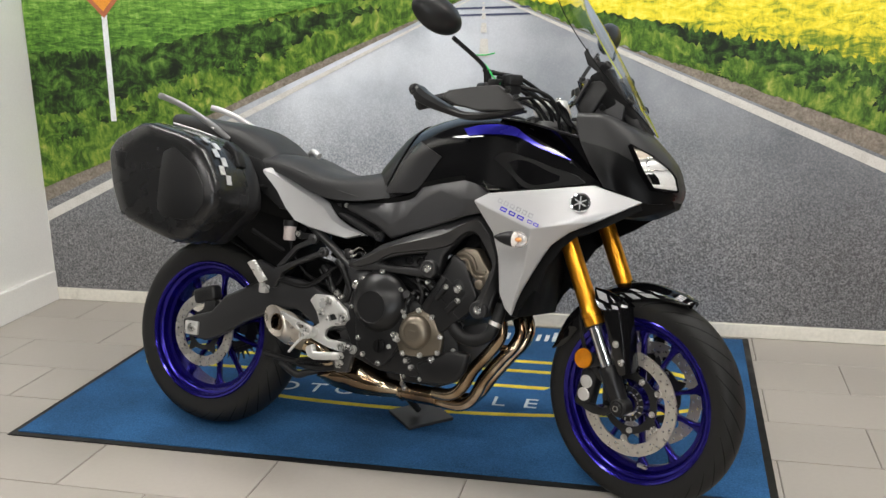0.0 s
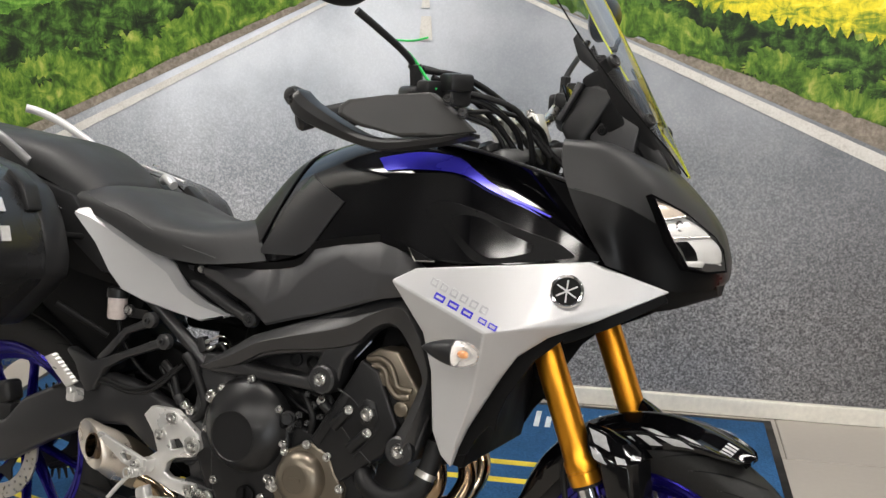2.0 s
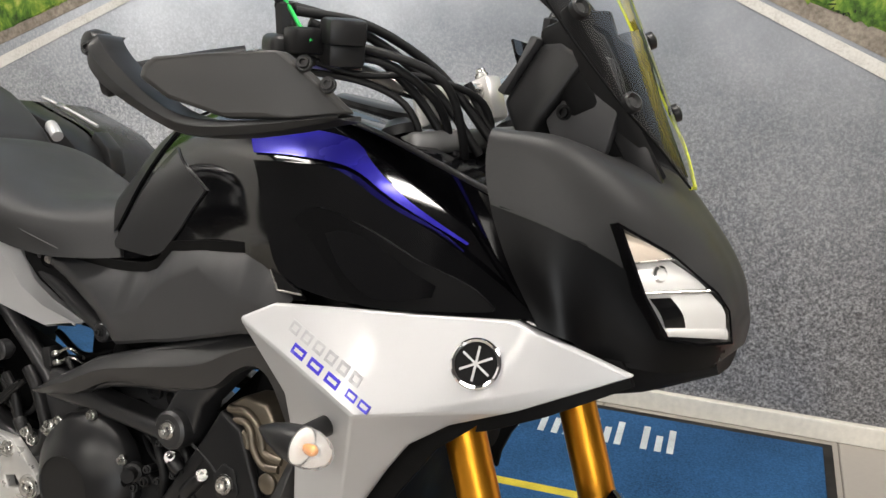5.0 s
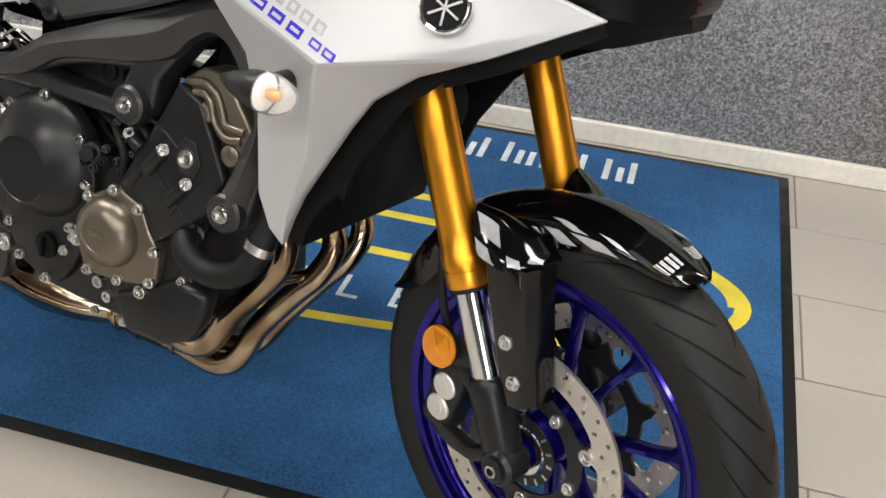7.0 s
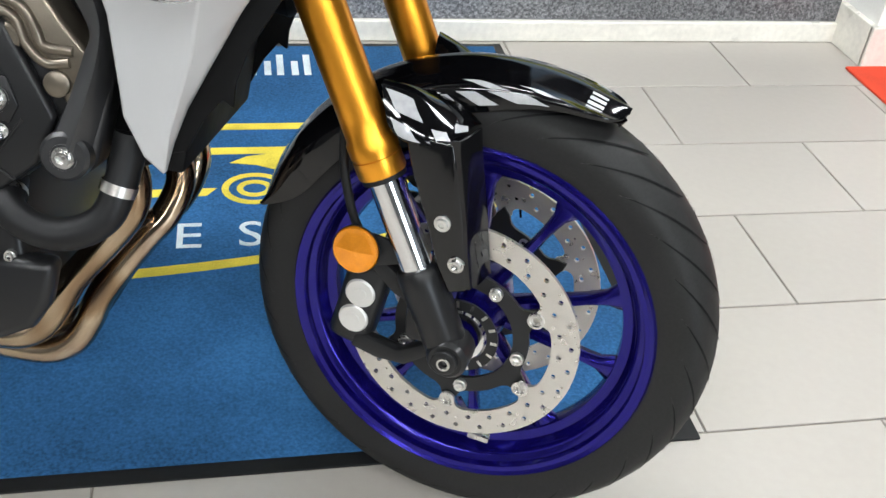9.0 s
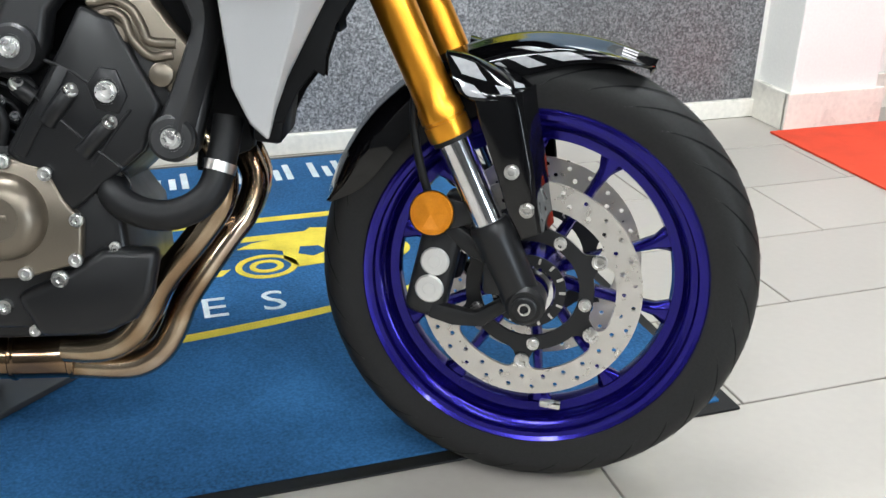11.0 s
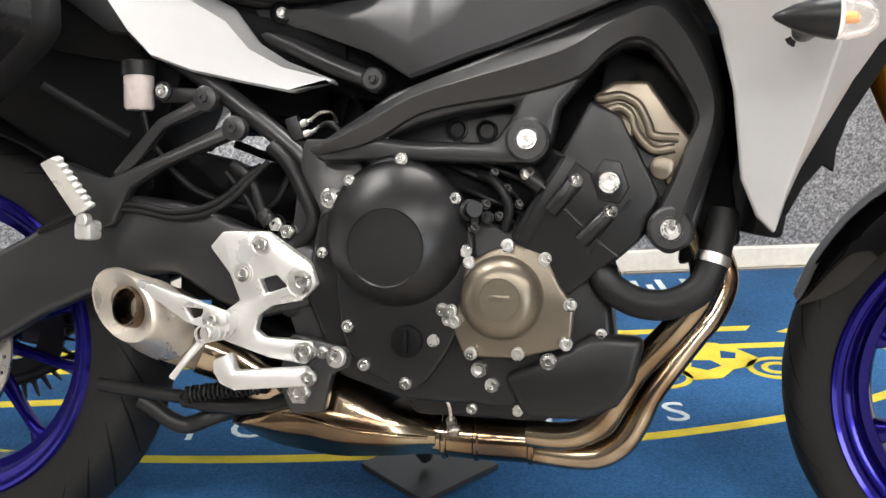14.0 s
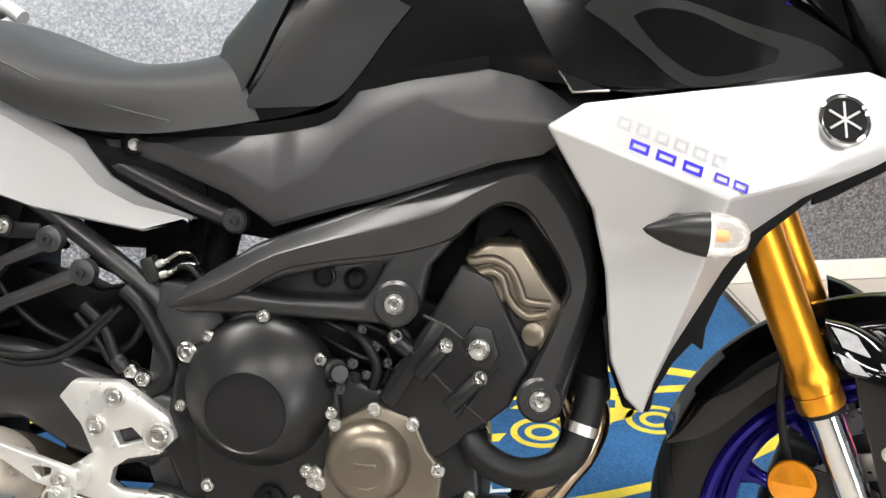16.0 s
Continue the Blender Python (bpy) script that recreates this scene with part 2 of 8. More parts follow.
M = {
    # unseen walls and ceiling are kept dark to darken the bike's reflections
    "far_wall": mat("charcoal_far_wall_paint", (0.07, 0.07, 0.07), 0.7, vary=0.08, scale=2),
    "wall": mat("white_wall_paint", (0.78, 0.77, 0.74), 0.6, vary=0.04, scale=2, bump=0.0006),
    "ceiling": mat("dark_ceiling_paint", (0.10, 0.10, 0.10), 0.7, vary=0.03),
    "skirting": mat("white_gloss_woodwork", (0.72, 0.69, 0.62), 0.35, vary=0.1, scale=6, fine=60),
    "grout": mat("floor_grout", (0.2, 0.18, 0.16), 0.9, vary=0.25, scale=12),
    "tile": mat("floor_tile", (0.365, 0.337, 0.302), 0.34, vary=0.025, scale=1.6, fine=60, bump=0.0003, random_vary=0.04, spec=0.4, rough_vary=0.05),
    "rubber": mat("black_rubber_edge", (0.007, 0.007, 0.0075), 0.5, vary=0.2, bump=0.0001, spec=0.25),
    "blue_carpet": mat("blue_carpet", (0.027, 0.09, 0.205), 0.95, vary=0.42, scale=3.5, fine=190, bump=0.003, spec=0.1),
    "yellow_carpet": mat("yellow_carpet", (0.62, 0.5, 0.06), 0.95, vary=0.3, scale=12, fine=420, bump=0.003, spec=0.1),
    "white_carpet": mat("white_carpet", (0.55, 0.6, 0.62), 0.95, vary=0.3, scale=12, fine=420, bump=0.003, spec=0.1),
    "red_carpet": mat("red_carpet", (0.62, 0.07, 0.035), 0.95, vary=0.2, scale=10, fine=400, bump=0.002, spec=0.1),
    "asphalt": asphalt_print("printed_asphalt"),
    "grass": plant_print("printed_grass", ((0.36, (0.010, 0.026, 0.004)), (0.44, (0.035, 0.085, 0.009)), (0.5, (0.085, 0.175, 0.018)), (0.56, (0.19, 0.28, 0.038)), (0.64, (0.42, 0.42, 0.11))), 9, (1.6, 1, 1.5), 42),
    "bush": plant_print("printed_dark_bushes", ((0.42, (0.004, 0.009, 0.003)), (0.48, (0.015, 0.036, 0.006)), (0.53, (0.04, 0.10, 0.013)), (0.59, (0.10, 0.20, 0.03)), (0.67, (0.24, 0.36, 0.07))), 11, (1.0, 1, 1.5), 36),
    "field": plant_print("printed_green_field", ((0.38, (0.02, 0.06, 0.009)), (0.47, (0.065, 0.165, 0.02)), (0.54, (0.12, 0.27, 0.032)), (0.64, (0.28, 0.45, 0.10))), 30, (0.45, 1, 2.4), 60, 0.25, 1.33),
    "crop": plant_print("printed_yellow_crop", ((0.36, (0.07, 0.15, 0.012)), (0.44, (0.22, 0.29, 0.02)), (0.49, (0.55, 0.50, 0.025)), (0.56, (0.80, 0.68, 0.03)), (0.68, (0.92, 0.84, 0.16))), 16, (0.8, 1, 1.8), 48, 0.55, 1.27),
    "shoulder": print_mat("printed_road_edge", (0.10, 0.085, 0.065), (0.22, 0.19, 0.155), (0.36, 0.32, 0.26), 24, 110),
    "line": print_mat("printed_white_line", (0.42, 0.40, 0.37), (0.6, 0.585, 0.55), (0.7, 0.69, 0.66), 12, 160),
    "far_sky": print_mat("printed_sky", (0.3, 0.48, 0.7), (0.45, 0.6, 0.78), (0.7, 0.78, 0.85), 1.5, 5),
    "band": mat("printed_dark_band", (0.05, 0.06, 0.12), 0.55),
    "sign_white": mat("printed_sign_white", (0.72, 0.74, 0.76), 0.5),
    "sign_orange": mat("printed_sign_orange", (0.75, 0.3, 0.03), 0.5),
    "sign_dark": mat("printed_sign_border", (0.4, 0.12, 0.05), 0.5),
    "gloss_black": mat("gloss_black_paint", (0.002, 0.002, 0.0025), 0.085, vary=0.1, rough_vary=0.02, spec=0.5),
    "satin_black": mat("satin_black_plastic", (0.014, 0.014, 0.0146), 0.36, vary=0.15, scale=15, fine=900, bump=0.00002, rough_vary=0.04, spec=0.26),
    "matt_black": mat("matt_black_plastic", (0.036, 0.036, 0.0378), 0.42, vary=0.1, scale=10, fine=900, bump=0.00003, rough_vary=0.03, spec=0.42),
    "cowl_black": mat("fine_grained_black_plastic", (0.025, 0.025, 0.0254), 0.42, vary=0.1, scale=10, fine=1100, bump=0.00004, rough_vary=0.03, spec=0.22),
    "cheek_black": mat("smooth_black_cheek", (0.003, 0.003, 0.0034), 0.3, vary=0.1, rough_vary=0.03, spec=0.14),
    # gloss black panel; its bright reflection is put into a greyer base
    "knee_black": mat("satin_black_knee_panel", (0.022, 0.022, 0.023), 0.3, vary=0.05, rough_vary=0.02, spec=0.5),
    "deflector": mat("grey_black_deflector", (0.03, 0.029, 0.028), 0.4, vary=0.08, scale=10, fine=1000, bump=0.00003, rough_vary=0.03, spec=0.4),
    "case_black": mat("satin_black_case_shell", (0.012, 0.012, 0.0125), 0.26, vary=0.1, scale=12, fine=900, bump=0.00003, rough_vary=0.03, spec=0.4),
    "decal": mat("pale_grey_decal", (0.42, 0.42, 0.43), 0.2, coat=0.5),
    # silver parts that look dim; their shade is put into the grey
    "rail_grey": mat("grey_rail_paint", (0.16, 0.16, 0.16), 0.38, metal=0.3, vary=0.06),
    "thread": mat("grey_thread", (0.05, 0.05, 0.05), 0.7),
    "frame_black": mat("satin_black_frame_paint", (0.02, 0.02, 0.021), 0.34, vary=0.05, scale=20, fine=700, bump=0.00004, rough_vary=0.03, spec=0.5),
    # inner plastic; also shade painted into gaps, grooves and holes
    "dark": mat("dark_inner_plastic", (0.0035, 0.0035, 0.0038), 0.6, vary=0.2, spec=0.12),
    "engine_black": mat("black_engine_paint", (0.010, 0.010, 0.0106), 0.33, vary=0.08, scale=18, fine=700, bump=0.00006, rough_vary=0.04, spec=0.3),
    "bronze": mat("bronze_engine_paint", (0.17, 0.145, 0.112), 0.34, metal=0.75, vary=0.06, scale=14, fine=600, bump=0.00003, rough_vary=0.04),
    "steel": mat("brushed_steel", (0.55, 0.53, 0.5), 0.28, metal=1.0, vary=0.12, scale=25, fine=400),
    "alloy": mat("cast_alloy", (0.66, 0.65, 0.63), 0.36, metal=0.65, vary=0.03, scale=25, fine=500, bump=0.00001),
    "chrome": mat("chrome", (0.75, 0.75, 0.76), 0.1, metal=1.0, vary=0.05, rough_vary=0.04),
    "bolt": mat("zinc_bolt", (0.62, 0.61, 0.59), 0.3, metal=1.0, vary=0.15, scale=60),
    "pipe": heat_tinted("heat_tinted_steel"),
    "muffler": mat("satin_titanium", (0.62, 0.565, 0.495), 0.33, metal=0.75, vary=0.08, scale=18, fine=300),
    "gold": mat("gold_anodised", (0.82, 0.355, 0.03), 0.31, metal=0.97, vary=0.02, scale=10, fine=200, rough_vary=0.02),
    "silver": mat("silver_paint", (0.45, 0.45, 0.455), 0.36, metal=0.3, vary=0.02, scale=20, fine=1500, coat=0.2, rough_vary=0.03, spec=0.4),
    "rim_blue": mat("blue_anodised_rim", (0.012, 0.007, 0.19), 0.2, metal=0.75, vary=0.08, scale=20, fine=300, coat=0.25, rough_vary=0.03),
    "paint_blue": mat("blue_metallic_paint", (0.022, 0.018, 0.30), 0.2, metal=0.3, vary=0.05, spec=0.3),
    "tyre": mat("tyre_rubber", (0.0125, 0.0122, 0.012), 0.58, vary=0.2, scale=14, fine=300, bump=0.0001, rough_vary=0.06, spec=0.25),
    "seat": mat("seat_vinyl", (0.028, 0.028, 0.0288), 0.5, vary=0.1, scale=14, fine=500, bump=0.0001, rough_vary=0.04, spec=0.25),
    "disc": mat("brake_disc_steel", (0.6, 0.575, 0.535), 0.36, metal=0.9, vary=0.05, scale=60, fine=700),
    "orange": mat("orange_reflector", (0.85, 0.30, 0.012), 0.16, metal=0.5, vary=0.15, scale=80, fine=700, coat=0.5),
    # chrome reflections put into the base colour: near-white, and a warm copy
    "lamp_bright": mat("bright_lamp_reflector", (0.88, 0.87, 0.85), 0.12, metal=0.15, vary=0.05, scale=60, fine=200, rough_vary=0.04),
    "lamp_warm": mat("warm_lamp_reflector", (0.86, 0.74, 0.62), 0.14, metal=0.3, vary=0.06, scale=60, fine=200, rough_vary=0.05),
    "lens_white": frosted("clear_indicator_lens", (0.93, 0.92, 0.9), 0.16),
    "clear": glass("clear_lens", (0.97, 0.97, 0.97)),
    "screen": glass("smoke_tinted_screen", (0.80, 0.80, 0.81), ior=1.3),
    "screen_tint": glass("yellow_tinted_screen", (0.72, 0.74, 0.22), ior=1.3),
    "screen_edge": mat("yellow_lit_screen_edge", (0.55, 0.6, 0.05), 0.2, coat=0.5),
    "brake_fluid": mat("cloudy_reservoir", (0.56, 0.49, 0.47), 0.35, vary=0.1),
    "green": mat("green_cable_tie", (0.02, 0.5, 0.1), 0.4),
    "letter_blue": mat("blue_print", (0.04, 0.03, 0.45), 0.3),
    "letter_grey": mat("grey_print", (0.36, 0.36, 0.37), 0.3),
    "panel_glow": glow("light_panel_glow", (1.0, 0.96, 0.9), 6.0),
}


# ---- mesh helpers ----
def mesh_of(bm, name, material, smooth=True, angle=38):
    me = bpy.data.meshes.new(name)
    bm.normal_update()
    if smooth:
        lim = radians(angle)
        for f in bm.faces:
            f.smooth = True
        for e in bm.edges:
            e.smooth = len(e.link_faces) == 2 and e.calc_face_angle(0) < lim
    bm.to_mesh(me)
    bm.free()
    me.materials.append(material)
    return me


def part(name, bm, material, parent=None, label="", smooth=True, angle=38):
    ob = new(name, mesh_of(bm, name, material, smooth, angle))
    if parent is not None:
        ob.parent = parent
    return tagged(ob, label)


def join(*bms):
    out = bms[0]
    for b in bms[1:]:
        me = bpy.data.meshes.new("tmp")
        b.to_mesh(me)
        b.free()
        out.from_mesh(me)
        bpy.data.meshes.remove(me)
    return out


def mirrored(bm):
    """bm and its mirror image across the plane y = 0."""
    me = bpy.data.meshes.new("tmp")
    bm.to_mesh(me)
    b2 = bmesh.new()
    b2.from_mesh(me)
    bpy.data.meshes.remove(me)
    b2.transform(Matrix.Diagonal((1, -1, 1, 1)))
    bmesh.ops.reverse_faces(b2, faces=b2.faces[:])
    return join(bm, b2)


def catmull(pts, n, closed=False):
    """Points along a smooth curve through pts, n steps for each span."""
    P = [np.array(p, float) for p in pts]
    k = len(P)
    out = []
    for i in range(k if closed else k - 1):
        p1, p2 = P[i], P[(i + 1) % k]
        p0 = P[i - 1] if (closed or i > 0) else 2 * p1 - p2
        p3 = P[(i + 2) % k] if (closed or i + 2 < k) else 2 * p2 - p1
        for j in range(n):
            t = j / n
            out.append(0.5 * (2 * p1 + (p2 - p0) * t + (2 * p0 - 5 * p1 + 4 * p2 - p3) * t * t + (3 * p1 - p0 - 3 * p2 + p3) * t ** 3))
    if not closed:
        out.append(P[-1])
    return out


def box(cx, cy, cz, sx, sy, sz, bevel=0.004, seg=2, m=None):
    bm = bmesh.new()
    bmesh.ops.create_cube(bm, size=1, matrix=Matrix.Diagonal((sx, sy, sz, 1)))
    if bevel:
        bmesh.ops.bevel(bm, geom=bm.edges[:], offset=bevel, segments=seg, profile=0.5, affect="EDGES")
    if m is not None:
        bm.transform(m)
    bm.transform(Matrix.Translation((cx, cy, cz)))
    return bm


def extrude_poly(pts3, depth, holes=(), bevel=0.0, seg=2):
    """A plate: the outline pts3 (3D, roughly flat), pushed by the vector depth, with holes right through it."""
    bm = bmesh.new()
    if holes:
        edges = []
        for loop in (pts3, *holes):
            vs = [bm.verts.new(p) for p in loop]
            edges += [bm.edges.new((vs[i], vs[(i + 1) % len(vs)])) for i in range(len(vs))]
        bmesh.ops.triangle_fill(bm, use_beauty=True, use_dissolve=True, edges=edges)
    else:
        bm.faces.new([bm.verts.new(p) for p in pts3])
    faces = bm.faces[:]
    ret = bmesh.ops.extrude_face_region(bm, geom=faces, use_keep_orig=True)
    moved = [g for g in ret["geom"] if isinstance(g, bmesh.types.BMVert)]
    bmesh.ops.translate(bm, vec=Vector(depth), verts=moved)
    bmesh.ops.recalc_face_normals(bm, faces=bm.faces[:])
    if bevel:
        es = [e for e in bm.edges if len(e.link_faces) == 2 and e.calc_face_angle(0) > 0.6]
        bmesh.ops.bevel(bm, geom=es, offset=bevel, segments=seg, profile=0.5, affect="EDGES", clamp_overlap=True)
    return bm


def plate(xz, y0, y1, holes=(), bevel=0.003, smooth=0, seg=2):
    """A plate in the bike's side plane between the depths y0 and y1."""
    if smooth:
        xz = catmull(xz, smooth, True)
    return extrude_poly([(p[0], y0, p[1]) for p in xz], (0, y1 - y0, 0), [[(p[0], y0, p[1]) for p in h] for h in holes], bevel, seg)


def skin(rows, n=5, thick=0.0, mirror=False, ends=False):
    """A smooth sheet through a grid of control points."""
    rows = [[np.array(p, float) for p in r] for r in rows]
    fine = [catmull(r, n) for r in rows]
    cols = [catmull([r[j] for r in fine], n) for j in range(len(fine[0]))]
    return sheet([[cols[j][i] for j in range(len(cols))] for i in range(len(cols[0]))], thick, mirror)


def sheet(grid, thick=0.0, mirror=False):
    bm = bmesh.new()
    vs = [[bm.verts.new(p) for p in row] for row in grid]
    for i in range(len(vs) - 1):
        for j in range(len(vs[0]) - 1):
            bm.faces.new((vs[i][j], vs[i + 1][j], vs[i + 1][j + 1], vs[i][j + 1]))
    bmesh.ops.remove_doubles(bm, verts=bm.verts[:], dist=1e-5)
    bmesh.ops.recalc_face_normals(bm, faces=bm.faces[:])
    if thick:
        bmesh.ops.solidify(bm, geom=bm.faces[:], thickness=thick)
    return mirrored(bm) if mirror else bm


def sym_rows(stations):
    """Cross sections (x, [(y, z) or (y, z, step ahead), ...] from the middle of the top downwards) made whole across the middle plane."""
    out = []
    for x, half in stations:
        right = [(x + sum(d), -y, z) for y, z, *d in reversed(half)]
        left = [(x + sum(d), y, z) for y, z, *d in half[1:]]
        out.append(right + left)
    return out


def grid_of(rows, n=5):
    fine = [catmull(r, n) for r in rows]
    cols = [catmull([r[j] for r in fine], n) for j in range(len(fine[0]))]
    return [[cols[j][i] for j in range(len(cols))] for i in range(len(cols[0]))]


def closed_loft(stations, n=5):
    """A solid from symmetric cross sections, closed underneath and at both ends."""
    g = grid_of(sym_rows(stations), n)
    bm = bmesh.new()
    vs = [[bm.verts.new(p) for p in row] for row in g]
    for a, b2 in zip(vs, vs[1:]):
        for j in range(len(a)):
            k = (j + 1) % len(a)
            bm.faces.new((a[j], b2[j], b2[k], a[k]))
    bm.faces.new(vs[0])
    bm.faces.new(list(reversed(vs[-1])))
    bmesh.ops.recalc_face_normals(bm, faces=bm.faces[:])
    return bm


def tube(pts, r, n=6, seg=12, closed_ends=True, r_end=None):
    """A pipe of radius r along a smooth curve through pts."""
    path = [Vector(p) for p in catmull(pts, n)]
    bm = bmesh.new()
    rings = []
    side = None
    for i, p in enumerate(path):
        d = (path[min(i + 1, len(path) - 1)] - path[max(i - 1, 0)]).normalized()
        if side is None:
            side = d.orthogonal().normalized()
        side = (side - d * side.dot(d)).normalized()
        up = d.cross(side)
        rr = r if r_end is None else r + (r_end - r) * i / (len(path) - 1)
        rings.append([bm.verts.new(p + side * rr * math.cos(a) + up * rr * math.sin(a)) for a in (2 * math.pi * k / seg for k in range(seg))])
    for a, b2 in zip(rings, rings[1:]):
        for k in range(seg):
            bm.faces.new((a[k], a[(k + 1) % seg], b2[(k + 1) % seg], b2[k]))
    if closed_ends:
        bm.faces.new(list(reversed(rings[0])))
        bm.faces.new(rings[-1])
    return bm


def lathe(profile, origin, axis, seg=32, arc=1.0):
    """A turned shape: profile of (distance along axis, radius) about the axis through origin."""
    q = Vector((0, 0, 1)).rotation_difference(Vector(axis).normalized()).to_matrix()
    bm = bmesh.new()
    rings = []
    for h, r in profile:
        if r < 1e-6:
            rings.append([bm.verts.new(Vector(origin) + q @ Vector((0, 0, h)))])
        else:
            rings.append([bm.verts.new(Vector(origin) + q @ Vector((r * math.cos(a), r * math.sin(a), h))) for a in (2 * math.pi * k / seg for k in range(seg))])
    for a, b2 in zip(rings, rings[1:]):
        for k in range(seg):
            k2 = (k + 1) % seg
            if len(a) == 1 and len(b2) == 1:
                continue
            if len(a) == 1:
                bm.faces.new((a[0], b2[k2], b2[k]))
            elif len(b2) == 1:
                bm.faces.new((a[k], a[k2], b2[0]))
            else:
                bm.faces.new((a[k], a[k2], b2[k2], b2[k]))
    bmesh.ops.recalc_face_normals(bm, faces=bm.faces[:])
    return bm


RIGHT = (0, -1, 0)


def bolt(x, y, z, r=0.008, h=0.006, axis=RIGHT, seg=14):
    """A flanged socket bolt head seen from its end."""
    return lathe([(-0.004, r * 1.15), (0.0015, r * 1.15), (0.0015, r * 0.86), (h, r * 0.8), (h, r * 0.45), (h * 0.35, r * 0.42), (h * 0.35, 0)], (x, y, z), axis, seg)

# ---- the room ----
WALL_Y, LEFT_X, RIGHT_X, FRONT_Y = 5.32, -1.085, 6.2, -3.6


def structure(name, bm, material, label, smooth=False):
    return tagged(part(name, bm, material, None, label, smooth), category=name.split("_")[0], kind="structure")


structure("wall_back", box(1.1, WALL_Y + 0.06, CEIL / 2, 4.5, 0.12, CEIL, 0), M["wall"], "white painted plaster wall behind the road mural")
SIDE_Y = 3.3
structure("wall_left", box(LEFT_X - 0.06, (WALL_Y + SIDE_Y) / 2 + 0.06, CEIL / 2, 0.12, WALL_Y - SIDE_Y + 0.12, CEIL, 0), M["wall"], "plain white painted side wall beside the mural")
# unseen wall, added in charcoal so that the bike reflects less white
structure("wall_left_far", box(LEFT_X - 0.06, (SIDE_Y + FRONT_Y) / 2 - 0.06, CEIL / 2, 0.12, SIDE_Y - FRONT_Y + 0.12, CEIL, 0), M["far_wall"], "plain charcoal side wall further back")
structure("pillar", box(3.46, 5.42, CEIL / 2, 0.32, 0.54, CEIL, 0.004), M["wall"], "white painted square pillar at the end of the mural")
structure("wall_recess", box(4.95, 5.36, CEIL / 2, 2.66, 0.12, CEIL, 0), M["wall"], "plain white wall set back beyond the pillar")
structure("wall_right", box(RIGHT_X + 0.06, (WALL_Y + FRONT_Y) / 2, CEIL / 2, 0.12, WALL_Y - FRONT_Y + 0.24, CEIL, 0), M["far_wall"], "plain charcoal side wall of the showroom")
structure("ceiling", box((LEFT_X + RIGHT_X) / 2, (WALL_Y + FRONT_Y) / 2, CEIL + 0.06, RIGHT_X - LEFT_X + 0.3, WALL_Y - FRONT_Y + 0.4, 0.12, 0), M["ceiling"], "plain dark grey showroom ceiling")
win = extrude_poly([(LEFT_X, FRONT_Y, 0), (RIGHT_X, FRONT_Y, 0), (RIGHT_X, FRONT_Y, CEIL), (LEFT_X, FRONT_Y, CEIL)], (0, -0.15, 0),
                   [[(4.0, FRONT_Y, 0.35), (6.0, FRONT_Y, 0.35), (6.0, FRONT_Y, 2.6), (4.0, FRONT_Y, 2.6)]])
structure("wall_front", win, M["far_wall"], "charcoal front wall with a large shop window opening")
structure("ground", box(1.6, 0, -0.12, 80, 80, 0.1, 0), M["grout"], "plain grey paving outside the shop window")

# skirting
structure("baseboard_back", box((LEFT_X + 3.3) / 2, WALL_Y - 0.009, 0.03, 3.3 - LEFT_X, 0.018, 0.058, 0.003), M["skirting"], "low worn white wooden skirting under the mural")
structure("baseboard_left", box(LEFT_X + 0.012, (WALL_Y + SIDE_Y) / 2 - 0.01, 0.075, 0.024, WALL_Y - SIDE_Y - 0.02, 0.15, 0.004), M["wall"], "deep white painted skirting along the side wall")
structure("baseboard_pillar", join(box(3.29, 5.23, 0.06, 0.02, 0.18, 0.12, 0.003), box(3.46, 5.141, 0.06, 0.36, 0.02, 0.12, 0.003)), M["skirting"], "white skirting round the foot of the pillar")
structure("baseboard_recess", box(4.9, 5.29, 0.06, 2.5, 0.02, 0.12, 0.003), M["skirting"], "white skirting along the recessed wall")

# ceiling lights
for px, py in PANELS:
    lamp = new("ceiling_light")
    lamp.location = (px, py, CEIL)
    tagged(lamp, "long white ceiling light panel", "light", "ceiling lights")
    part("frame", box(0, 0, -0.008, 1.2, 0.36, 0.016, 0.003), M["wall"], lamp)
    part("diffuser", box(0, 0, -0.019, 1.12, 0.3, 0.006, 0.002), M["panel_glow"], lamp)

# ---- the printed road mural ----
VP = (1.137, 1.453)
mural = new("wall_mural")
mural.location = (0, WALL_Y, 0)
tagged(mural, "wall-wide printed photo mural of an empty country road", "mural")


def flat(name, xz, depth, material, label="", thick=0.0015):
    """A flat printed patch; depth is how far it lies proud of the wall."""
    return part(name, extrude_poly([(x, -depth, z) for x, z in xz], (0, thick, 0)), material, mural, label, smooth=False)


def ragged(a, b2, steps, amp, seed):
    rnd = random.Random(seed)
    return [(a[0] + (b2[0] - a[0]) * i / steps, a[1] + (b2[1] - a[1]) * i / steps + (rnd.uniform(-amp, amp) if 0 < i < steps else 0)) for i in range(steps + 1)]


ML, MR, MT = LEFT_X + 0.006, 3.28, 2.6
flat("backing", [(ML, 0.06), (MR, 0.06), (MR, 1.46), (ML, 1.46)], 0.0015, M["grass"], "printed grass behind the road", 0.001)
flat("sky", [(ML, 1.45), (MR, 1.45), (MR, MT), (ML, MT)], 0.003, M["far_sky"], "pale blue printed sky")
flat("road", [(ML, 0.06), (MR, 0.06), (MR, 0.62), (VP[0] + 0.02, 1.452), (VP[0] - 0.02, 1.452), (ML, 0.53)], 0.003, M["asphalt"], "grey printed asphalt road with coarse grain")
